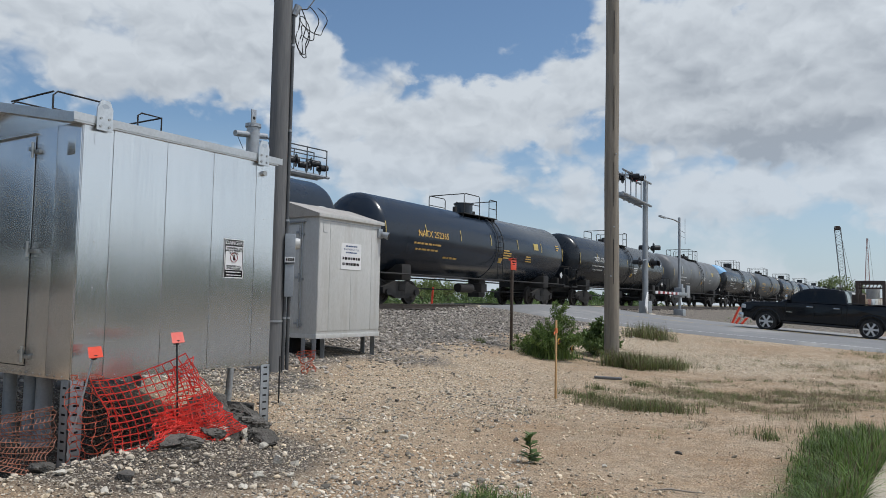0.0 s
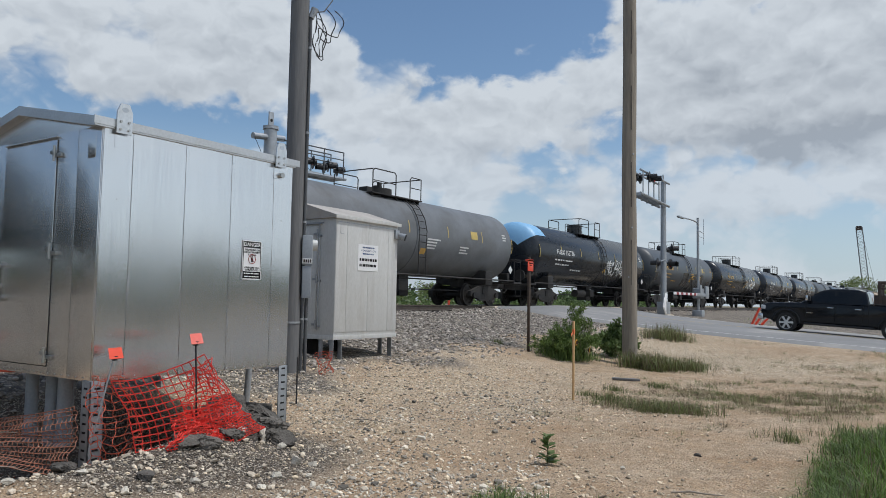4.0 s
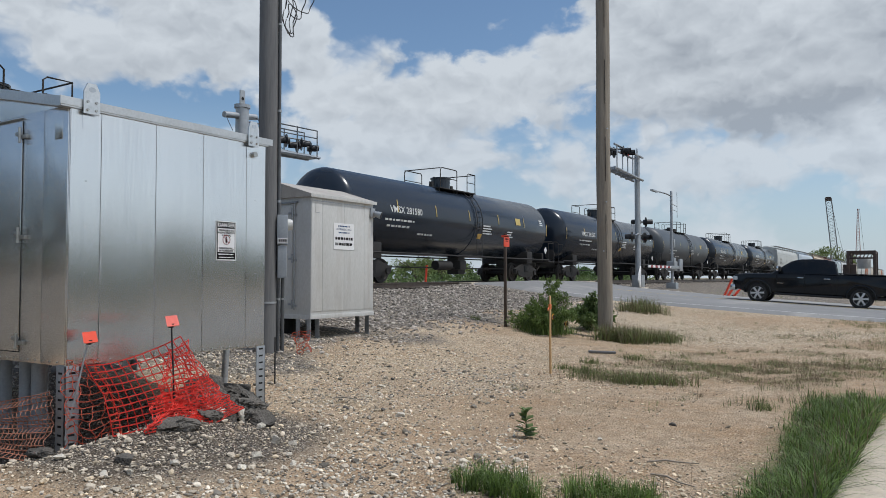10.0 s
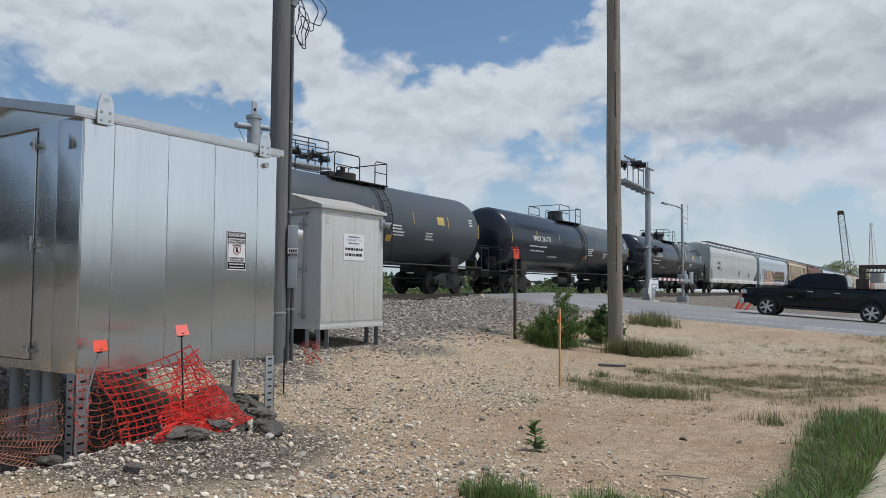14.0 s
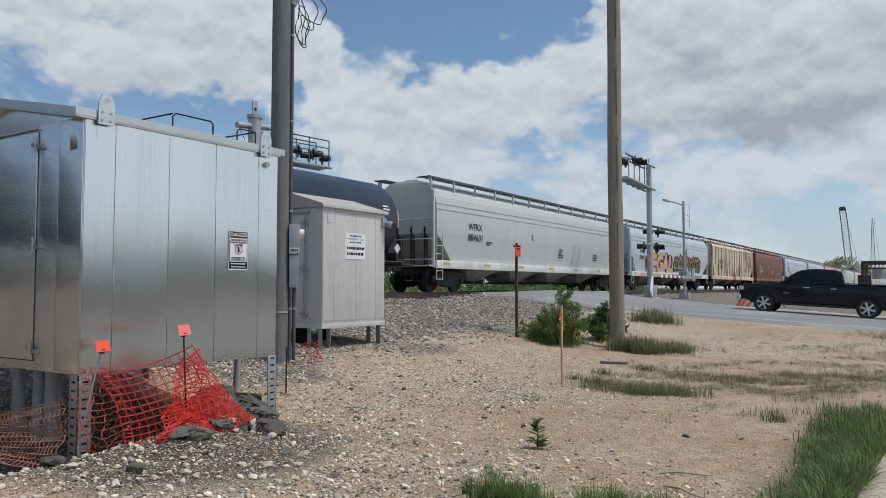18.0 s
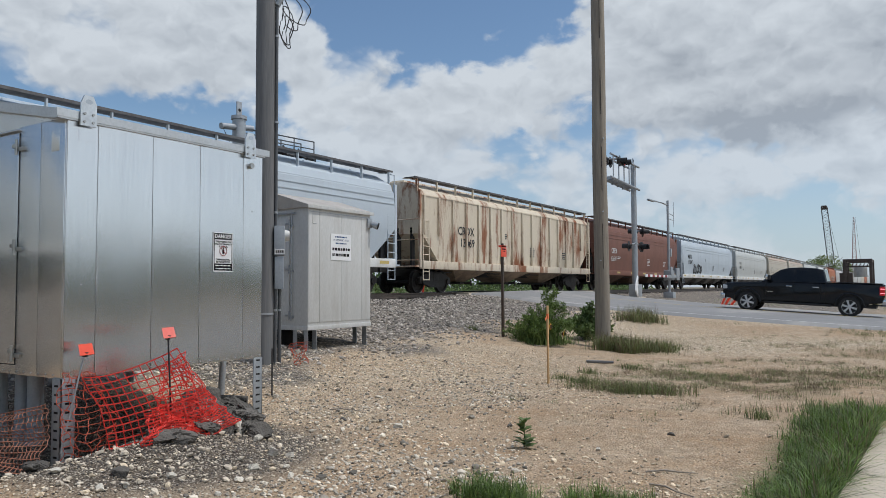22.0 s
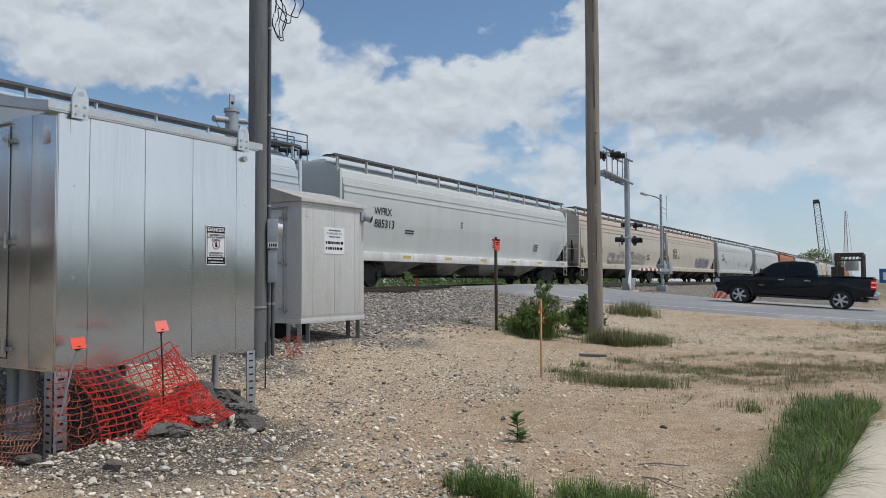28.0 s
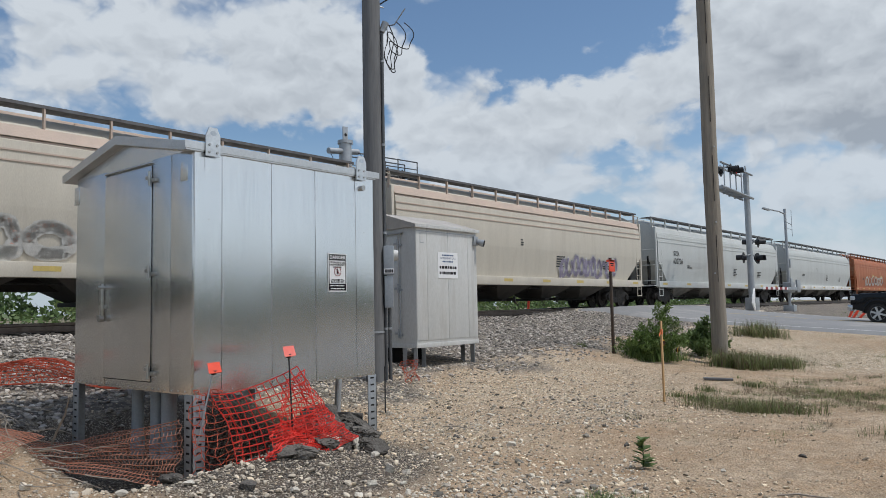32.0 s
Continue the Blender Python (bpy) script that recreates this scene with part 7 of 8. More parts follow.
def far_cantilever():
    X, Y, zb = -13.4, 41.9, .95
    c = thing("cantilever_signal", "grey aluminium cantilever mast with red crossing lights", "railway signal")
    part("mast", Shape().cyl((X, Y, zb - .2), (X, Y, 8.55), .17, .15, n=16), M["alu"], c)
    part("mast_plate", Shape().box((X - .02, Y - .1, 8.4), (X + .02, Y + .1, 8.95), .01), M["alu"], c)
    part("slot", Shape().box((X + .021, Y - .03, 8.72), (X + .024, Y + .03, 8.86)), M["dark"], c)
    for dx in (-.28, .28):
        part("arm_rail", Shape().tube([(X + dx, Y + .15, 8.42), (X + dx, 37.3, 8.52)], .06, 8), M["alu"], c)
        part("arm_rail", Shape().tube([(X + dx, Y + .15, 7.12), (X + dx, 37.3, 7.3)], .07, 8), M["alu"], c)
    for k in range(5):
        y = Y - .75 - .86 * k
        part("arm_brace", Shape().tube([(X + .28, y, 7.15), (X + .28, y, 8.45)], .035, 6), M["alu"], c)
        part("walkway_tread", Shape().box((X - .3, y - .36, 7.16 + .03 * k), (X + .3, y + .36, 7.22 + .03 * k), .01), M["alu"], c)
        part("tread_angle", Shape().box((X - .3, y - .42, 7.04 + .035 * k), (X + .32, y - .39, 7.17 + .035 * k)), M["alu"], c)
    for k, (y, lit) in enumerate(((39.0, True), (38.3, False))):
        lamp_head(c, X + .45, y, 8.25, -80, lit)
        lamp_head(c, X - .35, y, 8.35, 90, False)
    part("lamp_bar", Shape().tube([(X - .4, 38.65, 8.5), (X + .45, 38.65, 8.4)], .05, 8).tube([(X + .3, 38.1, 8.4), (X + .3, 39.2, 8.4)], .035, 6), M["alu"], c)
    # lights on the mast
    for z, y, yaw, lit in ((4.75, Y + .75, -60, False), (4.75, Y + .35, 80, False), (3.85, Y - .75, 95, False), (3.85, Y + .75, -75, False), (3.85, Y + .5, -100, False)):
        lamp_head(c, X + (.25 if yaw < 0 else -.1), y, z, yaw, lit)
    part("cross_bar", Shape().tube([(X + .1, Y - .8, 3.95), (X + .1, Y - .2, 4.05), (X + .1, Y + .8, 3.95)], .04, 6).tube([(X + .05, Y, 4.8), (X + .1, Y + .8, 4.75)], .04, 6), M["alu"], c)
    part("base_box", Shape().box((X - .3, Y - .3, zb), (X + .3, Y + .3, zb + .75), .04), M["alu"], c)
    part("flared_guard", Shape().add([(X + .2, Y - .35, zb + .05), (X + .2, Y - .75, zb + .45), (X + .2, Y - .6, zb + .85), (X + .2, Y - .3, zb + 1.25), (X + .26, Y - .3, zb + .05), (X + .26, Y - .7, zb + .45), (X + .26, Y - .55, zb + .85), (X + .26, Y - .25, zb + 1.25)], [(0, 1, 2, 3), (7, 6, 5, 4), (0, 4, 5, 1), (1, 5, 6, 2), (2, 6, 7, 3)]), M["signwhite"], c, smooth=0)
    part("foundation", Shape().box((X - .45, Y - .45, zb - .4), (X + .45, Y + .45, zb + .04), .02), M["concrete"], c)
    rebase(c, X, Y, zb)


def gate_mast():
    X, Y, zb = -12.6, 46.0, .74
    c = thing("crossing_gate", "grey gate mast with a lowered striped arm", "crossing gate")
    part("mast", Shape().cyl((X, Y, zb - .2), (X, Y, 6.85), .09, .075, n=12), M["alu"], c)
    part("lamp_arm", Shape().tube([(X, Y, 6.55), (X, Y - 1.2, 6.6), (X, Y - 3.3, 6.55)], .04, 6).box((X - .09, Y - 4.0, 6.48), (X + .09, Y - 3.0, 6.58), .03), M["alu"], c)
    an = Shape().tube([(X, Y, 6.1), (X, Y + 1.3, 6.0)], .02, 5).tube([(X, Y + 1.3, 5.3), (X, Y + 1.3, 6.9)], .015, 5).tube([(X, Y, 5.75), (X, Y + 1.25, 5.7)], .015, 5)
    part("antenna", an, M["alu"], c)
    for z in (5.9, 5.5, 5.1, 4.7):
        part("step", Shape().tube([(X, Y, z), (X, Y + .28, z)], .015, 5), M["galv"], c)
    part("mechanism", Shape().box((X - .25, Y - .35, 1.95), (X + .25, Y + .35, 2.55), .05), M["alu"], c)
    part("counterweight", Shape().box((X + .26, Y + .4, 1.95), (X + .36, Y + 1.1, 2.7), .03), M["alu"], c)
    part("terminal_box", Shape().box((X + .26, Y - .75, 2.2), (X + .34, Y - .4, 2.75), .02), M["alu"], c)
    part("support_arm", Shape().box((X + .26, Y - 1.4, 2.06), (X + .34, Y + 1.0, 2.26), .02), M["galv"], c)
    for k in range(11):
        y = Y - 1.2 - .42 * k
        part("stripe", Shape().box((X + .28, y - .418, 2.1), (X + .33, y, 2.24), .006), M["signred" if k % 2 else "signwhite"], c)
    part("junction_box", Shape().box((X - .1, Y + .1, 3.4), (X + .12, Y + .32, 3.9), .02), M["alu"], c)
    part("base_box", Shape().box((X - .3, Y - .3, zb), (X + .3, Y + .3, zb + .5), .05).box((X - .4, Y - .45, zb - .1), (X + .4, Y + .45, zb + .06), .02), M["alu"], c)
    rebase(c, X, Y, zb)


def near_cantilever():
    X, Y, zb = -23.5, 21.45, .85
    c = thing("cantilever_signal", "grey cantilever mast with a railed signal walkway", "railway signal")
    part("mast", Shape().cyl((X, Y, zb - .2), (X, Y, 8.72), .30, .27, n=18), M["alu"], c)
    part("mast_plate", Shape().box((X - .03, Y - .13, 8.6), (X + .03, Y + .13, 9.36), .01), M["alu"], c)
    part("slot", Shape().cyl((X + .031, Y, 9.0), (X + .035, Y, 9.0), .07, n=12), M["dark"], c)
    part("collar", Shape().cyl((X, Y, 8.6), (X, Y, 8.74), .33, n=18), M["alu"], c)
    part("cross_pipe", Shape().tube([(X, Y - .95, 8.18), (X, Y + .75, 8.36)], .13, 12), M["alu"], c)
    for dx in (-.35, .35):
        part("arm_rail", Shape().tube([(X + dx, Y + .3, 7.0), (X + dx, 25.8, 7.08)], .07, 8), M["alu"], c)
    k = 0
    y = Y + .6
    while y < 25.5:
        part("walkway_tread", Shape().box((X - .4, y, 7.06), (X + .4, y + .5, 7.14), .01), M["alu"], c)
        y += .55
    for dx in (-.4, .4):
        part("guard_rail", Shape().tube([(X + dx, Y + .4, 8.2), (X + dx, 25.6, 8.3)], .03, 6).tube([(X + dx, Y + .4, 7.85), (X + dx, 25.6, 7.95)], .025, 6), M["postgrey"], c)
        for y in (23.0, 24.3, 25.6):
            part("guard_post", Shape().tube([(X + dx, y, 7.1), (X + dx, y, 8.3)], .028, 6), M["postgrey"], c)
    part("stay_cable", Shape().tube([(X, Y - .9, 8.2), (X, Y - .5, 7.6)], .015, 4).tube([(X, Y + .75, 8.36), (X, Y + 2.6, 7.1)], .015, 4), M["cable"], c)
    for y, z, yaw, lit in ((23.9, 7.62, 150, False), (24.6, 7.5, 150, False), (24.9, 7.62, -35, False), (25.5, 7.5, -35, True)):
        lamp_head(c, X + .1, y, z, yaw, lit)
    part("lamp_bar", Shape().tube([(X, 23.7, 7.8), (X, 25.6, 7.85)], .035, 6).tube([(X, 24.7, 7.1), (X, 24.7, 7.85)], .04, 6), M["alu"], c)
    part("foundation", Shape().box((X - .5, Y - .5, zb - .5), (X + .5, Y + .5, zb + .05), .02), M["concrete"], c)
    rebase(c, X, Y, zb)


M["postgrey"] = material("dark_galvanised_rail", (0.14, 0.15, 0.16), 0.55, 0.5, (0.1, 0.105, 0.11), 5)
far_cantilever()
gate_mast()
near_cantilever()

# ---- pickup truck ----
M["carpaint"] = material("black_car_paint", (0.006, 0.0075, 0.0105), 0.14, 0, (0.007, 0.009, 0.012), 3, coat=0.1, spec=0.3, vary=(.03, .04))
M["chrome"] = material("chrome", (0.62, 0.63, 0.64), 0.16, 1.0, (0.55, 0.56, 0.57), 8)
M["glass"] = material("tinted_glass", (0.006, 0.008, 0.009), 0.05, 0, (0.008, 0.009, 0.01), 3, spec=0.4)
M["rubber"] = material("tyre_rubber", (0.018, 0.018, 0.018), 0.8, 0, (0.03, 0.029, 0.028), 6, bump=0.2)
M["alloy"] = material("silver_alloy", (0.66, 0.67, 0.68), 0.35, 0.4, (0.56, 0.57, 0.58), 8)
M["headlamp"] = material("clear_headlamp", (0.6, 0.62, 0.64), 0.1, 0.3, (0.5, 0.52, 0.54), 8)
M["taillamp"] = glow("red_taillamp", (0.45, 0.01, 0.015), 0.25)
M["brakelamp"] = glow("lit_brake_strip", (1.0, 0.25, 0.3), 1.4)
M["trimblack"] = material("black_plastic_trim", (0.02, 0.02, 0.021), 0.6)


def bevelled(outline, half, bev=.05, taper=None):
    """A side outline (y, z) drawn out across the car, with rounded long edges."""
    bm = bmesh.new()
    rows = []
    for x in (-half, half):
        rows.append([bm.verts.new((x, y, z)) for y, z in outline])
    n = len(outline)
    fs = [bm.faces.new(rows[0]), bm.faces.new(list(reversed(rows[1])))]
    rim = []
    for i in range(n):
        j = (i + 1) % n
        bm.faces.new((rows[0][i], rows[1][i], rows[1][j], rows[0][j]))
    bmesh.ops.recalc_face_normals(bm, faces=bm.faces)
    bm.verts.index_update()
    rim = [e for e in bm.edges if abs(e.verts[0].co.x - e.verts[1].co.x) < 1e-6]
    bmesh.ops.bevel(bm, geom=rim, offset=bev, segments=3, affect="EDGES", profile=.5)
    if taper:
        for v in bm.verts:
            v.co.x *= taper(v.co.y, v.co.z)
    bm.verts.index_update()
    s = Shape().add([v.co[:] for v in bm.verts], [[v.index for v in f.verts] for f in bm.faces])
    bm.free()
    return s


def build_truck():
    c = thing("pickup_truck", "black crew-cab pickup truck waiting on the road", "pickup truck")
    FA, RA, WR = 2.03, -1.86, .41

    def arch(y, r=.52):
        return [(y - r * math.cos(a), .42 + r * math.sin(a)) for a in [math.pi * i / 10 for i in range(11)]]
    out = [(-3.02, .62), (-2.55, .55)] + arch(RA) + [(-1.25, .47), (1.42, .47)] + arch(FA) + [(2.68, .48), (2.98, .55), (3.06, .75), (3.05, 1.02), (2.98, 1.14), (2.6, 1.2), (1.55, 1.27), (1.2, 1.3), (-.95, 1.31), (-.97, 1.36), (-3.0, 1.38), (-3.06, 1.3), (-3.06, .8)]
    tap = lambda y, z: (1 - .05 * max(0, (z - 1.0)) / .35) * (1 - .07 * max(0, (y - 2.3)) / .75) * (1 - .02 * max(0, .7 - z) / .2)
    part("body", bevelled(out, 1.02, .055, tap), M["carpaint"], c, smooth=40)
    for y in (RA, FA):
        for sg in (-1, 1):
            w = Shape()
            pts = [(sg * 1.02, y + .53 * math.cos(a), .42 + .53 * math.sin(a)) for a in [math.pi * i / 14 for i in range(15)]]
            w.tube(pts, .035, 6)
            part("fender_lip", w, M["carpaint"], c)
    part("wheel_well", Shape().box((-.9, RA - .5, .5), (.9, RA + .5, .93)).box((-.9, FA - .5, .5), (.9, FA + .5, .93)).box((-.8, -2.8, .38), (.8, 2.6, .5)), M["trimblack"], c)
    cab = [(1.52, 1.26), (.70, 1.84), (.45, 1.91), (.0, 1.945), (-.55, 1.935), (-.86, 1.88), (-1.02, 1.31)]
    taper = lambda y, z: 1 - .25 * max(0, z - 1.3) / .64
    part("cab", bevelled(cab, .985, .05, taper), M["carpaint"], c, smooth=40)
    xs = lambda z: .985 * taper(0, z) + .006
    def pane(pts, name="side_window"):
        for sg in (1, -1):
            part(name, Shape().add([(sg * xs(z), y, z) for y, z in pts], [tuple(range(len(pts)))]), M["glass"], c, smooth=0)
    pane([(1.22, 1.36), (.26, 1.36), (.26, 1.82), (.52, 1.82), (.66, 1.77)])
    pane([(.16, 1.36), (-.72, 1.36), (-.70, 1.8), (.16, 1.83)])
    nf = lambda x, y, z, o: (x, y + o * .57, z + o * .82)
    ws = [(-.9, 1.46, 1.31), (.9, 1.46, 1.31), (.74, .76, 1.81), (-.74, .76, 1.81)]
    part("windshield", Shape().add([nf(*p, .012) for p in ws], [(0, 1, 2, 3)]), M["glass"], c, smooth=0)
    part("rear_window", Shape().add([(-.78, -1.012, 1.4), (.78, -1.012, 1.4), (.68, -.91, 1.8), (-.68, -.91, 1.8)], [(0, 1, 2, 3)]), M["glass"], c, smooth=0)
    part("bed_floor", Shape().box((-.85, -2.95, 1.375), (.85, -1.05, 1.385)), M["trimblack"], c)
    for a in (.84, -1.0):
        part("bed_rail", Shape().box((a, -3.0, 1.372), (a + .16, -1.02, 1.41), .015), M["trimblack"], c)
    for sg in (1, -1):
        for y in (1.30, .21, -.80, -.99):
            part("door_seam", Shape().box((min(sg * 1.012, sg * 1.023), y - .006, .56), (max(sg * 1.012, sg * 1.023), y + .006, 1.28)), M["dark"], c)
        for y in (.38, -.62):
            part("door_handle", Shape().box((min(sg * 1.0, sg * 1.05), y - .12, 1.12), (max(sg * 1.0, sg * 1.05), y + .12, 1.16), .012), M["chrome"], c)
        part("side_step", Shape().tube([(sg * 1.0, 1.35, .42), (sg * 1.0, -1.2, .42)], .05, 8), M["trimblack"], c)
        part("badge", Shape().box((min(sg * 1.015, sg * 1.03), 1.02, .86), (max(sg * 1.015, sg * 1.03), 1.26, .89)), M["chrome"], c)
        mi = part("side_mirror", Shape().box((min(sg * .98, sg * 1.26), 1.12, 1.36), (max(sg * .98, sg * 1.26), 1.28, 1.58), .05), M["trimblack"], c)
        part("mirror_cap", Shape().box((min(sg * 1.06, sg * 1.27), 1.20, 1.37), (max(sg * 1.06, sg * 1.27), 1.30, 1.59), .04), M["chrome"], mi)
        part("headlight", Shape().box((min(sg * .58, sg * .96), 2.86, .90), (max(sg * .58, sg * .96), 3.07, 1.08), .04), M["headlamp"], c)
        t = part("tail_light", Shape().box((min(sg * .88, sg * 1.025), -3.085, .92), (max(sg * .88, sg * 1.025), -2.9, 1.28), .03), M["taillamp"], c)
        part("lit_strip", Shape().box((min(sg * .9, sg * 1.032), -3.09, 1.0), (max(sg * .9, sg * 1.032), -2.93, 1.03)).box((min(sg * .9, sg * 1.032), -3.09, 1.17), (max(sg * .9, sg * 1.032), -2.93, 1.20)), M["brakelamp"], t)
    part("front_bumper", Shape().box((-.98, 2.95, .46), (.98, 3.17, .72), .07), M["chrome"], c)
    part("rear_bumper", Shape().box((-.98, -3.22, .55), (.98, -2.98, .78), .05), M["chrome"], c)
    g = part("grille", Shape().box((-.56, 3.02, .78), (.56, 3.09, 1.08), .03), M["trimblack"], c)
    for z in (.83, .91, .99):
        part("grille_bar", Shape().box((-.54, 3.08, z), (.54, 3.1, z + .03), .006), M["chrome"], g)
    part("tailgate", Shape().box((-.86, -3.085, .84), (.86, -3.05, 1.36), .012), M["carpaint"], c)
    part("third_brake_light", Shape().box((-.15, -.86, 1.90), (.15, -.80, 1.95), .01), M["trimblack"], c)
    part("exhaust", Shape().cyl((.6, -3.15, .48), (.6, -2.6, .5), .04, n=10), M["chrome"], c)
    tire = Shape().lathe([(.28, -.13), (.37, -.135), (WR - .02, -.12), (WR, -.08), (WR, .08), (WR - .02, .12), (.37, .135), (.28, .13)], 32, None, False)
    rim = Shape().lathe([(.262, .05), (.27, .085), (.285, .11), (.30, .12), (.305, -.1), (.26, -.1), (.262, .05)], 28, None, False).lathe([(.005, .06), (.075, .06), (.08, .1), (.06, .125), (.005, .13)], 16)
    for k in range(6):
        a = math.tau * k / 6
        d, t = Vector((math.cos(a), 0, math.sin(a))), Vector((-math.sin(a), 0, math.cos(a)))
        vs = []
        for rr, w, y in ((.05, .03, .135), (.275, .044, .128)):
            for s_ in (-1, 1):
                vs.append((d * rr + t * w * s_ + Vector((0, y, 0)))[:])
        for rr, w, y in ((.05, .03, .085), (.275, .044, .085)):
            for s_ in (-1, 1):
                vs.append((d * rr + t * w * s_ + Vector((0, y, 0)))[:])
        rim.add(vs, [(0, 1, 3, 2), (4, 6, 7, 5), (0, 2, 6, 4), (1, 5, 7, 3)])
    tm, rm = tire.mesh("tyre", M["rubber"]), rim.mesh("rim", M["alloy"])
    back = Shape().lathe([(.02, .03), (.2, .03), (.28, .06), (.28, .08), (.02, .05)], 20).mesh("brake_disc", M["trimblack"])
    ws = []
    for y in (FA, RA):
        for sg in (-1, 1):
            w = thing("wheel", "", "")
            w.parent = c
            w.matrix_basis = pose(sg * .9, y, WR, 0, 0, -90 * sg)
            part("tyre", tm, None, w)
            part("rim", rm, None, w)
            part("brake_disc", back, None, w)
            ws.append((w, sg, y))
    return c, ws


truck, truck_wheels = build_truck()
TRUCK_AT = pose(-3.75, 35.35, .375, 0, 0, 90) @ pose(0, 0, 0, 3.3, 0, 0)


# ---- far things ----
M["lattice"] = material("grey_lattice_steel", (0.2, 0.21, 0.22), 0.6, 0.3, (0.15, 0.155, 0.16), 3)
M["lattice_red"] = material("faded_red_lattice", (0.45, 0.25, 0.23), 0.6, 0.2, (0.38, 0.22, 0.2), 3)
M["brownsteel"] = material("brown_painted_steel", (0.085, 0.06, 0.05), 0.7, 0.1, (0.06, 0.045, 0.04), 2)
M["bluesign"] = material("blue_road_sign", (0.04, 0.15, 0.4), 0.5)
M["bark"] = material("grey_bark", (0.12, 0.1, 0.08), 0.9, 0, (0.08, 0.065, 0.05), 4, bump=0.5)


def boom_crane(name, label, base, tip, w0, w1, mat, cap):
    c = thing(name, label, "crane")
    a, b = Vector(base), Vector(tip)
    n = 26
    for sx in (-1, 1):
        for sy in (-1, 1):
            f = lambda t: a.lerp(b, t) + Vector((sx, sy, 0)) * (w0 + (w1 - w0) * t)
            part("chord", Shape().tube([f(0), f(.5), f(1)], .11, 5), M[mat], c)
    for k in range(n):
        t0, t1 = k / n, (k + 1) / n
        s = Shape()
        for (ax, ay), (bx, by) in (((-1, -1), (1, -1)), ((1, -1), (1, 1)), ((1, 1), (-1, 1)), ((-1, 1), (-1, -1))):
            wa, wb = w0 + (w1 - w0) * t0, w0 + (w1 - w0) * t1
            if k % 2:
                ax, ay, bx, by = bx, by, ax, ay
            s.tube([a.lerp(b, t0) + Vector((ax, ay, 0)) * wa, a.lerp(b, t1) + Vector((bx, by, 0)) * wb], .06, 4)
        part("lacing", s, M[mat], c)
    if cap:
        part("boom_head", Shape().box((tip[0] - 1.1, tip[1] - 1.1, tip[2] - 1.2), (tip[0] + 1.1, tip[1] + 1.1, tip[2] + .5), .2), M["brownsteel"], c)
    part("hoist_line", Shape().tube([b + Vector((.7, 0, 0)), a + Vector((3.5, 0, 6))], .05, 4), M["cable"], c)
    part("crane_house", Shape().box((base[0] - 3, base[1] - 3, base[2]), (base[0] + 3, base[1] + 4, base[2] + 3.4), .3), M["brownsteel"], c)
    rebase(c, *base)


boom_crane("boom_crane", "tall grey lattice crane boom far behind the train", (-29.0, 368.7, 0), (-32.1, 368.6, 36.6), 1.35, 1.2, "lattice", True)
boom_crane("boom_crane", "slender reddish lattice crane boom in the distance", (-24.6, 429.3, 0), (-24.2, 429.3, 36.3), 1.5, .2, "lattice_red", False)


def steel_rack():
    c = thing("steel_rack", "brown steel frame structure standing in the yard", "steel structure")
    x0, x1, y0, y1, z1 = -7.35, -4.4, 108.5, 114.5, 4.95
    for x in (x0, x1):
        for y in (y0, y1):
            part("column", Shape().box((x - .17, y - .17, -.2), (x + .17, y + .17, z1), .02), M["brownsteel"], c)
    for y in (y0, y1):
        part("beam", Shape().box((x0, y - .12, z1 - .35), (x1, y + .12, z1), .02), M["brownsteel"], c)
    for x in (x0, x1):
        part("beam", Shape().box((x - .12, y0, z1 - .35), (x + .12, y1, z1), .02), M["brownsteel"], c)
        for k in range(6):
            y = y0 + (y1 - y0) * (k + .5) / 6
            part("slat", Shape().box((x - .05, y - .1, .4), (x + .05, y + .1, z1 - .3), .01), M["brownsteel"], c)
    for k in range(7):
        x = x0 + (x1 - x0) * (k + .5) / 7
        part("truss_web", Shape().tube([(x - .2, y0, z1 - .9), (x + .2, y0, z1 - .05)], .06, 5), M["brownsteel"], c)
    part("truss_chord", Shape().box((x0, y0 - .1, z1 - 1.05), (x1, y0 + .1, z1 - .85), .02), M["brownsteel"], c)
    part("panel_board", Shape().box((x0 - .6, y0 + .2, 0), (x0 + .9, y0 + .35, 3.2), .03), M["brownsteel"], c)
    part("tank_drum", Shape().cyl((x0 + 1.6, 112, 2.7), (x0 + 1.6, 112, 4.0), .8, n=14), M["h_silver"], c)
    rebase(c, -5.9, 111.5, 0)


steel_rack()
s = thing("road_sign", "blue and white sign on a wooden post", "sign")
part("post", Shape().box((-.06, -.06, -1.6), (.06, .06, .1), .01), M["lath"], s)
b_ = part("board", Shape().box((-.55, -.1, 0), (.55, -.07, 1.15), .02), M["bluesign"], s)
part("letter_block", Shape().box((-.3, -.112, .25), (.3, -.102, .85)), M["signwhite"], b_)
s.matrix_world = pose(-1.1, 69.9, 1.25)
for k, (x, y, lean) in enumerate(((-8.6, 41.3, 24), (-8.45, 41.4, 33), (-21.0, 31.4, 4), (-8.2, 41.6, 40))):
    s = thing("lane_stake", "orange plastic lane stake leaning by the road", "stake")
    part("tube", Shape().cyl((0, 0, -.1), (0, 0, 1.0 if k < 3 else .6), .065, .055, n=10), M["orange"], s)
    part("foot", Shape().cyl((0, 0, -.05), (0, 0, .03), .12, .1, n=12), M["rubber"], s)
    s.matrix_world = pose(x, y, gz(x, y), 0, lean, 20)


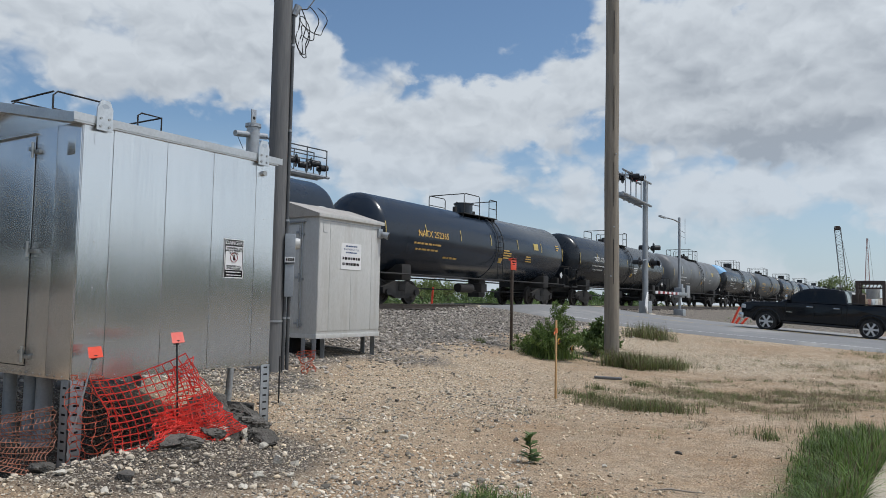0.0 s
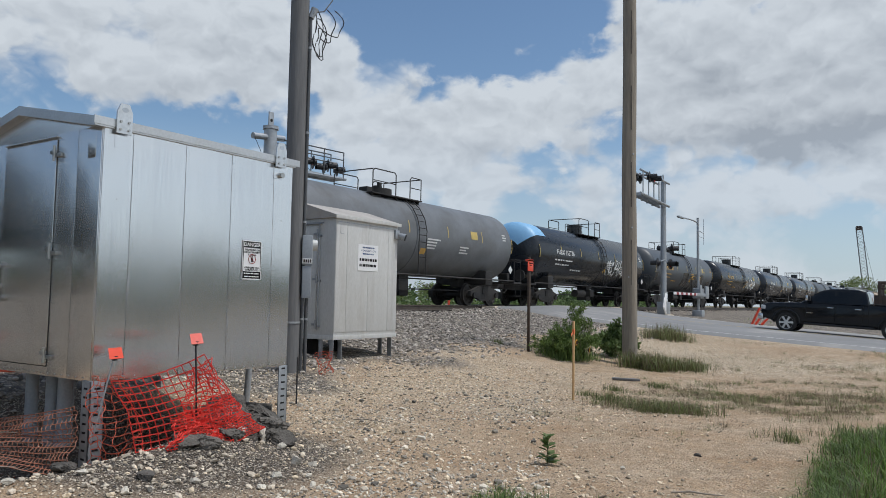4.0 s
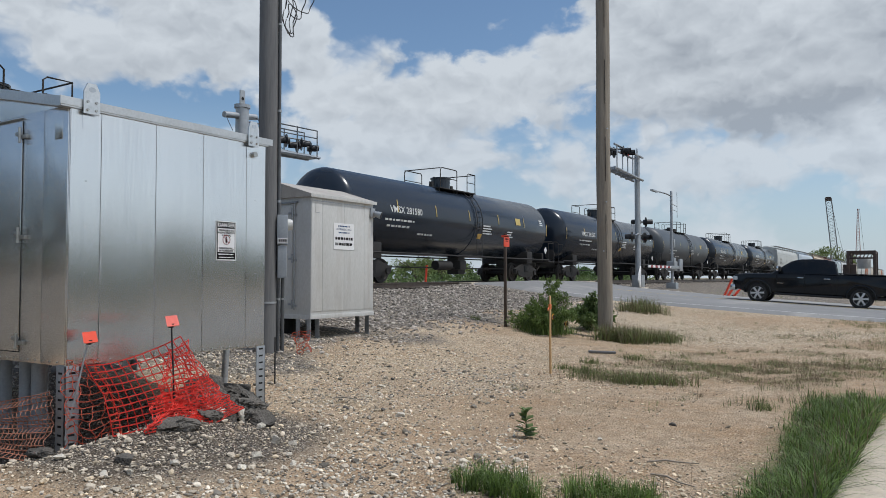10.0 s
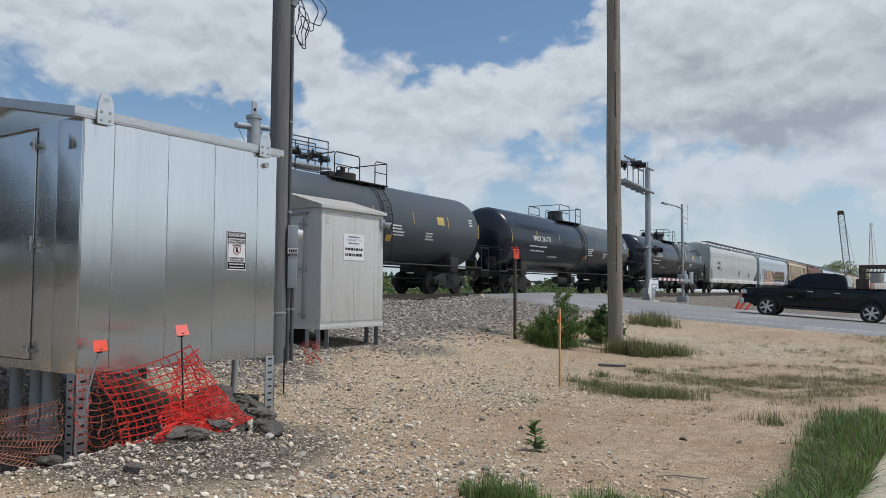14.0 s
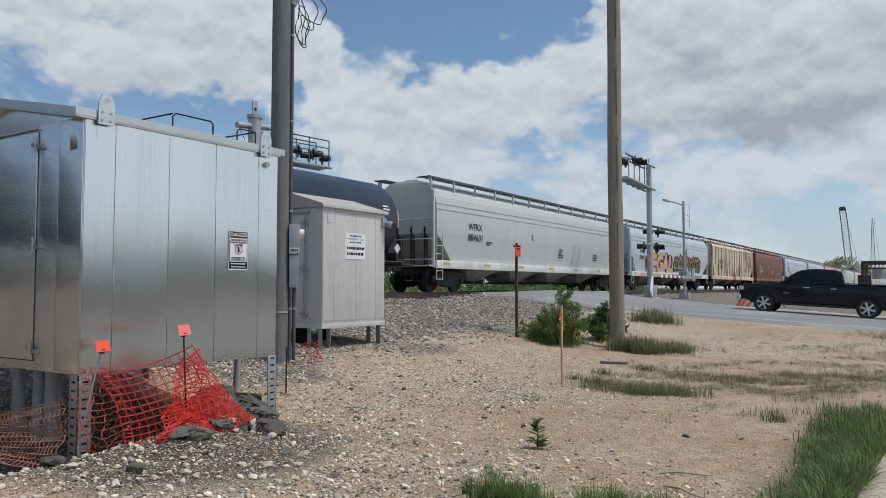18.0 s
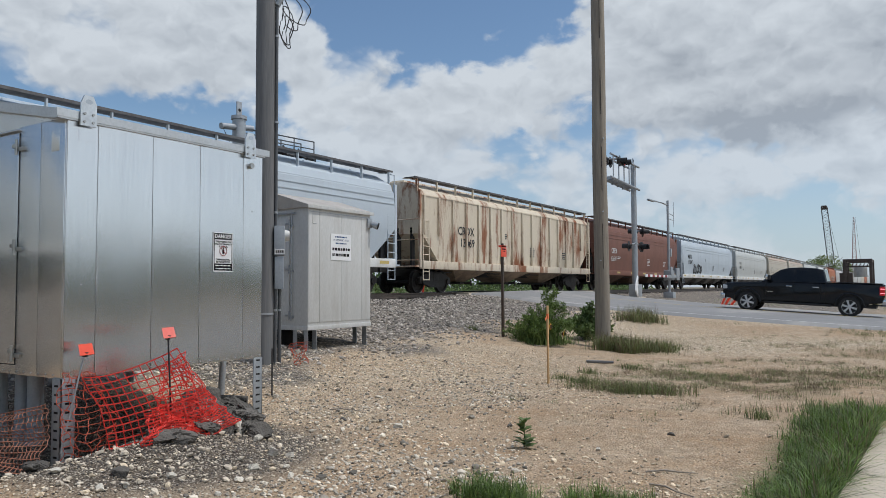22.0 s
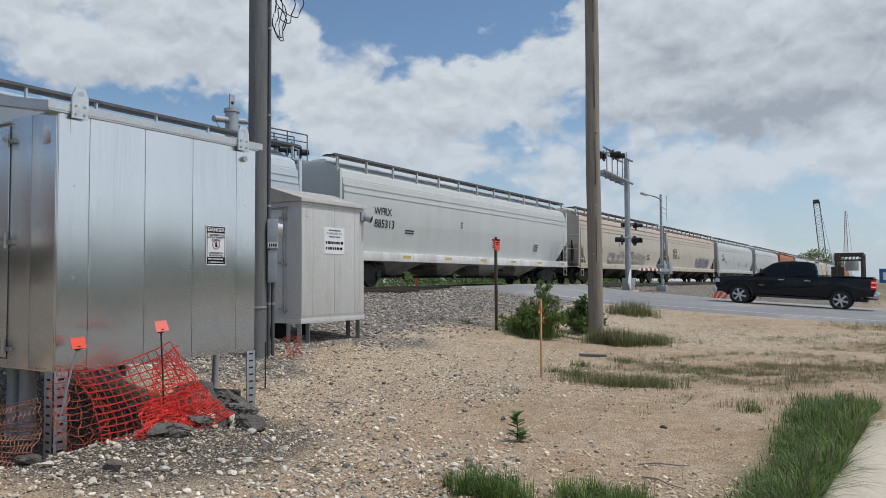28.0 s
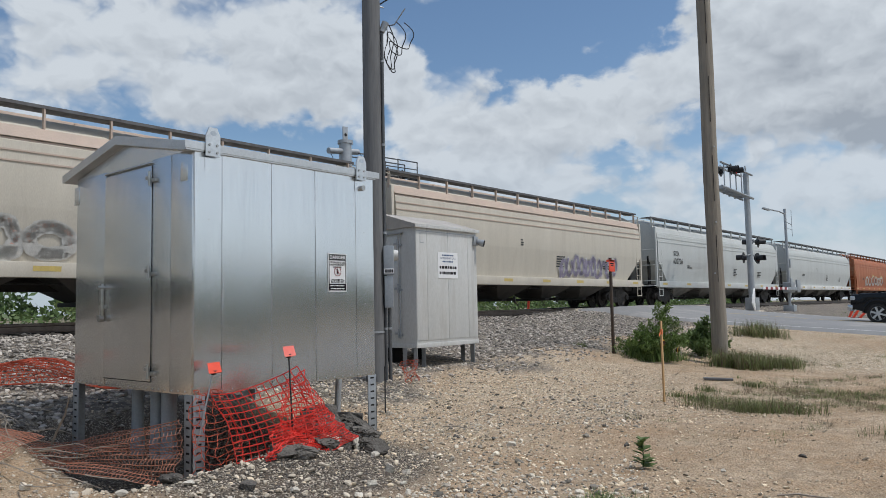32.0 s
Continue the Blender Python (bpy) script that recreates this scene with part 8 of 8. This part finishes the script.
def leaves(name, centres, radii, n, size, mat, seed, flat=1.0, parent=None, drop=.0, wide=.25):
    """A crown of many small leaves in clumps."""
    rs = np.random.RandomState(seed)
    C, R = np.array(centres, float), np.array(radii, float)
    k = rs.choice(len(C), n, p=R ** 2 / (R ** 2).sum())
    d = rs.normal(size=(n, 3))
    d /= np.linalg.norm(d, axis=1)[:, None]
    P = C[k] + d * (R[k] * rs.uniform(.35, 1.05, n) ** .6)[:, None] * np.array([1, 1, flat])
    u = rs.normal(size=(n, 3))
    u[:, 2] -= drop
    u /= np.linalg.norm(u, axis=1)[:, None]
    w = np.cross(u, rs.normal(size=(n, 3)))
    w /= np.linalg.norm(w, axis=1)[:, None]
    s = (size * rs.uniform(.6, 1.3, n))[:, None]
    V = np.stack([P, P + u * s * .5 + w * s * wide, P + u * s, P + u * s * .5 - w * s * wide], 1).reshape(-1, 3)
    F = np.arange(4 * n).reshape(-1, 4)
    me = bpy.data.meshes.new(name)
    me.from_pydata(V.tolist(), [], F.tolist())
    me.materials.append(mat)
    ob = new(name, me)
    if parent:
        ob.parent = parent
    return ob


M["leaf_pale"] = leafy(island(material("pale_green_leaves", (0.2, 0.25, 0.09), 0.7, 0, (0.14, 0.19, 0.06), 1), 0.3))
M["leaf_dark"] = leafy(island(material("dark_green_leaves", (0.085, 0.14, 0.045), 0.55, 0, (0.055, 0.095, 0.03), 6), 0.4))
M["leaf_mid"] = leafy(island(material("fresh_green_leaves", (0.13, 0.19, 0.06), 0.6, 0, (0.09, 0.14, 0.045), 6), 0.4))


def far_tree(x, y, h, w, seed, label):
    t = thing("tree", label, "tree")
    rnd = random.Random(seed)
    z = gz(x, y)
    tr = Shape().tube([(x, y, z - .3), (x + .1, y, z + h * .3), (x, y, z + h * .7)], [.35, .28, .1], 8)
    for k in range(7):
        a = rnd.uniform(0, 6.28)
        tr.tube([(x, y, z + h * rnd.uniform(.25, .5)), (x + w * .22 * math.cos(a), y + w * .22 * math.sin(a), z + h * .65), (x + w * .38 * math.cos(a), y + w * .38 * math.sin(a), z + h * .8)], [.16, .1, .04], 5)
    part("trunk", tr, M["bark"], t)
    cs, rs_ = [], []
    for k in range(26):
        a, q = rnd.uniform(0, 6.28), rnd.random() ** .5
        cs.append((x + w * .5 * q * math.cos(a), y + w * .5 * q * math.sin(a), z + h * (.38 + .55 * rnd.random() * (1 - .45 * q))))
        rs_.append(rnd.uniform(.08, .16) * w)
    leaves("crown", cs, rs_, 2600, .07 * w / 1.6, M["leaf_pale"], seed, .75, t)
    rebase(t, x, y, z)


far_tree(-27.5, 318.8, 14.5, 14.5, 3, "pale green leafy tree behind the crane boom")
for k, (x, y, h, w) in enumerate(((-24.0, 330, 11.5, 11), (-52, 60, 3.6, 5), (-58, 72, 4, 6), (-50, 46, 3, 5), (-62, 90, 4.5, 7), (-56, 36, 3.4, 5), (-60, 28, 3.8, 6), (-70, 110, 5, 8))):
    far_tree(x, y, h, w, 10 + k, "low green bushy tree in the field beyond the track")
# green undergrowth beyond the track
rs = np.random.RandomState(9)
cs = [(rs.uniform(-48, -30), rs.uniform(4, 120), 0) for _ in range(420)]
cs = [(x, y, gz(x, y) + .35) for x, y, _ in cs]
ob = leaves("undergrowth", cs, [rs.uniform(.6, 2.0) for _ in cs], 15000, .32, M["leaf_mid"], 12, .7)
tagged(ob, "green weeds and undergrowth in the field beyond the track", "undergrowth", kind="stuff")

# the unseen dark tree line on the near side of the road, which the steel sheets mirror
hedge = [(66 + 3 * math.sin(k * 1.3), -150 + 4.5 * k, 1.7 + .6 * math.sin(k * 2.1)) for k in range(62)]
ob = leaves("far_woods", hedge, [4.0 + .8 * math.sin(k * 3.7) for k in range(62)], 30000, 1.5, M["leaf_dark"], 77, .95)
tagged(ob, "distant unseen dark tree line across the lot", "woods", kind="stuff")
hedge = [(-190 + 8 * math.sin(k * 1.1), -120 + 11 * k, 1.6 + math.sin(k * 1.7)) for k in range(64)]
ob = leaves("far_woods", hedge, [6.5 + 1.5 * math.sin(k * 2.7) for k in range(64)], 30000, 2.2, M["leaf_dark"], 78, .95)
tagged(ob, "distant green tree line beyond the field", "woods", kind="stuff")


# ---- grass, bushes and kerb ----
M["grass"] = leafy(island(material("green_grass", (0.2, 0.235, 0.085), 0.6, 0, (0.115, 0.14, 0.05), 2), 0.55))
M["grass_dry"] = leafy(island(material("dry_brownish_grass", (0.23, 0.165, 0.11), 0.75, 0, (0.16, 0.125, 0.078), 2), 0.4))
M["grass_lush"] = leafy(island(material("lush_green_grass", (0.15, 0.235, 0.05), 0.5, 0, (0.068, 0.112, 0.024), 2), 0.7))
M["leaf_bush"] = leafy(island(material("bright_bush_leaves", (0.16, 0.235, 0.06), 0.6, 0, (0.085, 0.135, 0.036), 6), 0.55))
M["petal"] = material("dark_yellow_petals", (0.6, 0.3, 0.03), 0.6)
M["seedhead"] = material("dark_brown_flower_disc", (0.05, 0.025, 0.015), 0.8)


def blades(name, label, X, Y, H, mat, seed, width=.006, lean=.5, kind="stuff", parent=None, base=None):
    rs = np.random.RandomState(seed)
    n = len(X)
    Z = land(X, Y) if base is None else base
    a = rs.uniform(0, 6.28, n)
    l = np.abs(rs.normal(0, lean, n)) * H
    dx, dy = np.cos(a), np.sin(a)
    px, py = -dy, dx
    w = width * rs.uniform(.6, 1.4, n) * (H / .3) ** .4
    V = []
    for t, k in ((0, 1.0), (.4, .85), (.75, .5)):
        c = np.stack([X + dx * l * t ** 2, Y + dy * l * t ** 2, Z - .01 + H * (t - .12 * t * t * (l / np.maximum(H, .01)))], -1)
        o = np.stack([px * w * k, py * w * k, np.zeros(n)], -1)
        V += [c - o, c + o]
    V.append(np.stack([X + dx * l, Y + dy * l, Z + H * (1 - .25 * l / np.maximum(H, .01))], -1))
    V = np.stack(V, 1).reshape(-1, 3)
    b = (np.arange(n) * 7)[:, None]
    Q = np.concatenate([b + np.array([[0, 1, 3, 2]]), b + np.array([[2, 3, 5, 4]])], 0)
    T = b + np.array([[4, 5, 6]])
    me = bpy.data.meshes.new(name)
    me.from_pydata(V.tolist(), [], Q.tolist() + T.tolist())
    me.materials.append(mat)
    ob = new(name, me)
    if parent:
        ob.parent = parent
        return ob
    return tagged(ob, label, "grass", kind=kind)


def clump(rs, n, x, y, sx, sy):
    return rs.normal(x, sx, n), rs.normal(y, sy, n)


def tufted(rs, centres, per, spread):
    """Blades gathered in tufts round the given centres."""
    cx, cy = centres
    k = rs.randint(0, len(cx), int(len(cx) * per))
    s = spread * rs.uniform(.5, 1.5, len(cx))[k]
    return cx[k] + rs.normal(0, 1, len(k)) * s, cy[k] + rs.normal(0, 1, len(k)) * s, k


def kerb_x(Y):
    """The edge of the footpath."""
    return -.52 + .052 * (Y - 5.8)


def plants():
    rs = np.random.RandomState(31)
    # low tufts over the lot, most of them dry
    n = 27000
    X, Y = rs.uniform(-5.4, 3.6, n), rs.uniform(8.5, 27.0, n)
    keep = rs.rand(n) < grass_field(X, Y)
    cen = (X[keep], Y[keep])
    m = len(cen[0])
    dry = rs.rand(m) < .64 + .5 * noise2(cen[0], cen[1], 1.3, 51)
    for flag, mat, label, h0, h1, seed in ((True, "grass_dry", "short dry reddish-brown weeds on the gravel lot", .03, .10, 1), (False, "grass", "short green grass tufts on the gravel lot", .03, .11, 2)):
        c = (cen[0][dry == flag], cen[1][dry == flag])
        X, Y, k = tufted(rs, c, 15, .045)
        hh = rs.uniform(h0, h1, len(c[0]))[k] * rs.uniform(.5, 1.1, len(k))
        blades("grass", label, X, Y, hh, M[mat], seed, .0034, 1.3)
    # patches: the one by the stake, those round the pole and by the road
    for k0, (x, y, m, sx, sy, h, per, label) in enumerate((
            (-3.5, 10.95, 60, .38, .17, .25, 34, "thick green grass patch on the gravel"), (-4.5, 11.5, 10, .2, .15, .14, 26, "small grass patch on the gravel"),
            (-5.8, 16.9, 60, .26, .24, .52, 40, "rough green grass round the wooden pole"), (-5.15, 17.5, 30, .24, .22, .42, 36, "rough green grass beside the wooden pole"), (-6.0, 18.6, 14, .3, .3, .35, 30, "rough green grass behind the wooden pole"),
            (-8.0, 25.2, 46, .3, .3, .62, 40, "long green grass at the roadside"), (-4.9, 18.2, 16, .4, .4, .3, 26, "sparse grass beside the pole"),
            (-6.0, 26.8, 8, .8, .3, .16, 18, "stray grass at the road edge"), (-.8, 26.2, 60, .9, .7, .2, 26, "green grass at the road edge"),
            (-4.0, 23.5, 26, 1.6, 1.2, .14, 18, "thin grass on the pale gravel"), (-1.4, 10.0, 16, .35, .3, .15, 26, "thin grass near the footpath"), (-2.0, 20.5, 44, 1.4, .8, .15, 20, "thin weedy grass on the pale gravel"), (-.3, 23.0, 44, 1.2, .8, .16, 20, "thin weedy grass towards the road"), (-1.0, 15.5, 60, .9, .6, .13, 20, "thin weedy grass on the lot"), (-2.3, 13.6, 60, .9, .5, .12, 20, "low weedy grass on the lot"))):
        cx, cy = clump(rs, m, x, y, sx, sy)
        X, Y, k = tufted(rs, (cx, cy), per, .1)
        hh = rs.uniform(.5, 1.0, m)[k] * rs.uniform(.5, 1.05, len(k)) * h
        pick = rs.rand(len(k)) < .3
        blades("grass", label, X[~pick], Y[~pick], hh[~pick], M["grass"], 26 + k0, .0036, .8)
        blades("grass", "dry stalks among the " + label.split(" ", 1)[1], X[pick], Y[pick], hh[pick] * 1.1, M["grass_dry"], 126 + k0, .003, .5)
    # lush grass along the footpath
    m = 470
    cy = rs.uniform(5.0, 10.3, m)
    reach = .36 + .11 * np.clip(cy - 5.6, 0, 3.6) + .22 * noise2(cy, cy * 0, .7, 33)
    far_out = rs.rand(m) ** 1.25
    cx = kerb_x(cy) - .04 - reach * far_out
    X, Y, k = tufted(rs, (cx, cy), 34, .05)
    X = np.minimum(X, kerb_x(Y) - .01)
    hh = (rs.uniform(.5, 1.0, m) * (1.1 - .65 * far_out))[k] * rs.uniform(.4, 1.1, len(k)) * .31
    pick = rs.rand(len(k)) < .1
    blades("grass", "lush green grass along the concrete footpath", X[~pick], Y[~pick], hh[~pick], M["grass_lush"], 4, .0052, 1.15)
    blades("grass", "pale dry blades in the lush grass", X[pick], Y[pick], hh[pick] * 1.2, M["grass_dry"], 5, .0032, .8)
    # tufts at the foot of the view
    for k0, (x, y, m, sx, h) in enumerate(((-2.62, 4.70, 22, .14, .24), (-2.42, 4.66, 16, .11, .25), (-1.98, 4.92, 16, .13, .21), (-1.72, 5.02, 14, .1, .2), (-2.72, 4.85, 6, .1, .18), (-1.5, 5.0, 10, .1, .17))):
        cx, cy = clump(rs, m, x, y, sx, sx * .8)
        X, Y, k = tufted(rs, (cx, cy), 42, .03)
        blades("grass_tuft", "green grass tuft on bare dirt", X, Y, rs.uniform(.45, 1.0, m)[k] * rs.uniform(.5, 1.05, len(k)) * h, M["grass_lush"], 6 + k0, .0034, .85)
    for k0, (x, y, m) in enumerate(((-2.1, 4.9, 26), (-1.45, 4.9, 12), (-2.8, 4.8, 16), (-1.3, 5.1, 8))):
        X, Y = clump(rs, m, x, y, .3, .2)
        blades("grass_tuft", "dry seed stalks standing in the dirt", X, Y, rs.uniform(.12, .26, m), M["grass_dry"], 16 + k0, .002, .3)
    n = 2500
    X, Y = rs.uniform(-20, 6, n), rs.uniform(43, 60, n)
    keep = X > -11
    keep &= noise2(X, Y, 2.0, 44) > .0
    blades("grass", "roadside grass beyond the road", X[keep], Y[keep], rs.uniform(.05, .15, keep.sum()), M["grass"], 50, .02, .9)
    # leafy bushes at the foot of the bank
    for k, (x, y, r, h, mat, size, label, m) in enumerate(((-7.55, 16.35, .72, 1.2, "leaf_bush", .085, "feathery green bush with a dark sunflower", 12500), (-7.15, 18.3, .62, .8, "leaf_mid", .12, "dark broad-leaved green bush", 3600))):
        b = thing("bush", label, "bush")
        z = gz(x, y)
        rnd = random.Random(70 + k)
        st = Shape()
        cs, rr = [], []
        for i in range(46 if k == 0 else 22):
            a, q = rnd.uniform(0, 6.28), rnd.random() ** .6
            # taller towards one side, sprawling on the other
            tall = h * rnd.uniform(.55, 1.1) * (1 - .62 * q) * (1 + .25 * math.cos(a - .8))
            tx, ty, tz = x + r * 1.15 * q * math.cos(a), y + r * 1.15 * q * math.sin(a), z + tall
            mid = (x + (tx - x) * .45, y + (ty - y) * .45, z + tall * .7)
            st.tube([(x + .25 * r * q * math.cos(a), y + .25 * r * q * math.sin(a), z - .03), mid, (tx, ty, tz)], [.01, .007, .003], 4)
            for t in (.35, .6, .85, 1.05):
                cs.append((x + (tx - x) * t, y + (ty - y) * t, z + tall * min(1.35 * t, .55 + .45 * t)))
                rr.append(rnd.uniform(.035, .09) if k == 0 else rnd.uniform(.05, .11))
        part("stem_cluster", st, M["leaf_dark"], b)
        leaves("foliage", cs, rr, m, size, M[mat], 40 + k, 1.0, b, -.5, .1 if k == 0 else .24)
        if k == 0:
            X, Y = clump(rs, 1500, x - .02, y - .05, .34, .3)
            d = np.hypot(X - x, Y - y)
            blades("foliage_spray", "", X, Y, rs.uniform(.3, 1.0, 1500) * np.clip(1.05 - .8 * d, .25, 1) * .85, M[mat], 77, .006, .7, parent=b, base=np.full(1500, z))
            for fx, fy, fz in ((.42, -.42, .42), (.62, -.1, .25)):
                f = part("flower", Shape().cyl((x + fx, y + fy, z + fz), (x + fx + .03, y + fy - .02, z + fz), .05, n=12), M["seedhead"], b, "dark sunflower head")
                pet = Shape()
                for i in range(14):
                    a = math.tau * i / 14
                    ca, sa = math.cos(a), math.sin(a)
                    px_, py_ = x + fx + .035, y + fy - .02
                    pet.add([(px_, py_ + .045 * ca - .018 * sa, z + fz + .045 * sa + .018 * ca), (px_ + .005, py_ + .045 * ca + .018 * sa, z + fz + .045 * sa - .018 * ca), (px_ - .005, py_ + .085 * ca, z + fz + .085 * sa)], [(0, 1, 2)])
                part("petals", pet, M["petal"], f)
        rebase(b, x, y, z)
    # the lone thistle-like weed
    w = thing("weed", "small dark green weed growing in bare dirt", "weed")
    x, y = -3.25, 6.62
    z = gz(x, y)
    rnd = random.Random(5)
    st = Shape().tube([(x, y, z - .02), (x + .005, y, z + .12), (x - .01, y + .01, z + .27)], [.007, .006, .003], 5)
    part("stem", st, M["leaf_dark"], w)
    for i in range(40):
        t = rnd.random()
        a = i * 2.4
        l = .14 * (1.0 - t * .5)
        bx, by, bz = x, y, z + .01 + .25 * t
        dx, dy = math.cos(a), math.sin(a)
        up = .3 + .6 * t
        s = Shape()
        s.add([(bx, by, bz), (bx + dx * l * .5 - dy * l * .36, by + dy * l * .5 + dx * l * .36, bz + l * up * .6), (bx + dx * l, by + dy * l, bz + l * up * .7), (bx + dx * l * .5 + dy * l * .36, by + dy * l * .5 - dx * l * .36, bz + l * up * .45)], [(0, 1, 2, 3)])
        part("leaf", s, M["leaf_mid"], w, smooth=0)
    rebase(w, x, y, z)
    # small weeds here and there
    for k, (x, y) in enumerate(((-5.0, 11.6), (-4.6, 11.4), (-4.9, 12.6), (-4.4, 13.4), (-1.55, 9.4), (-1.1, 10.6), (-9.4, 16.3))):
        X, Y = clump(rs, 120, x, y, .09, .07)
        blades("grass_tuft", "small grass tuft on gravel", X, Y, rs.uniform(.05, .16, 120), M["grass"], 90 + k, .006, .7)


plants()
# concrete pavement beside the camera, in slabs
pv = thing("pavement", "pale concrete footpath slabs with rounded edges", "pavement", kind="structure")
for k in range(8):
    y1 = 9.3 - 1.83 * k
    part("slab", Shape().box((0, y1 - 5.8 - 1.82, -.12), (1.45, y1 - 5.8 - .008, .045 + .004 * (k % 2)), .018), M["concrete"], pv)
pv.matrix_world = pose(-.52, 5.8, 0, 0, 0, -3)
motions()
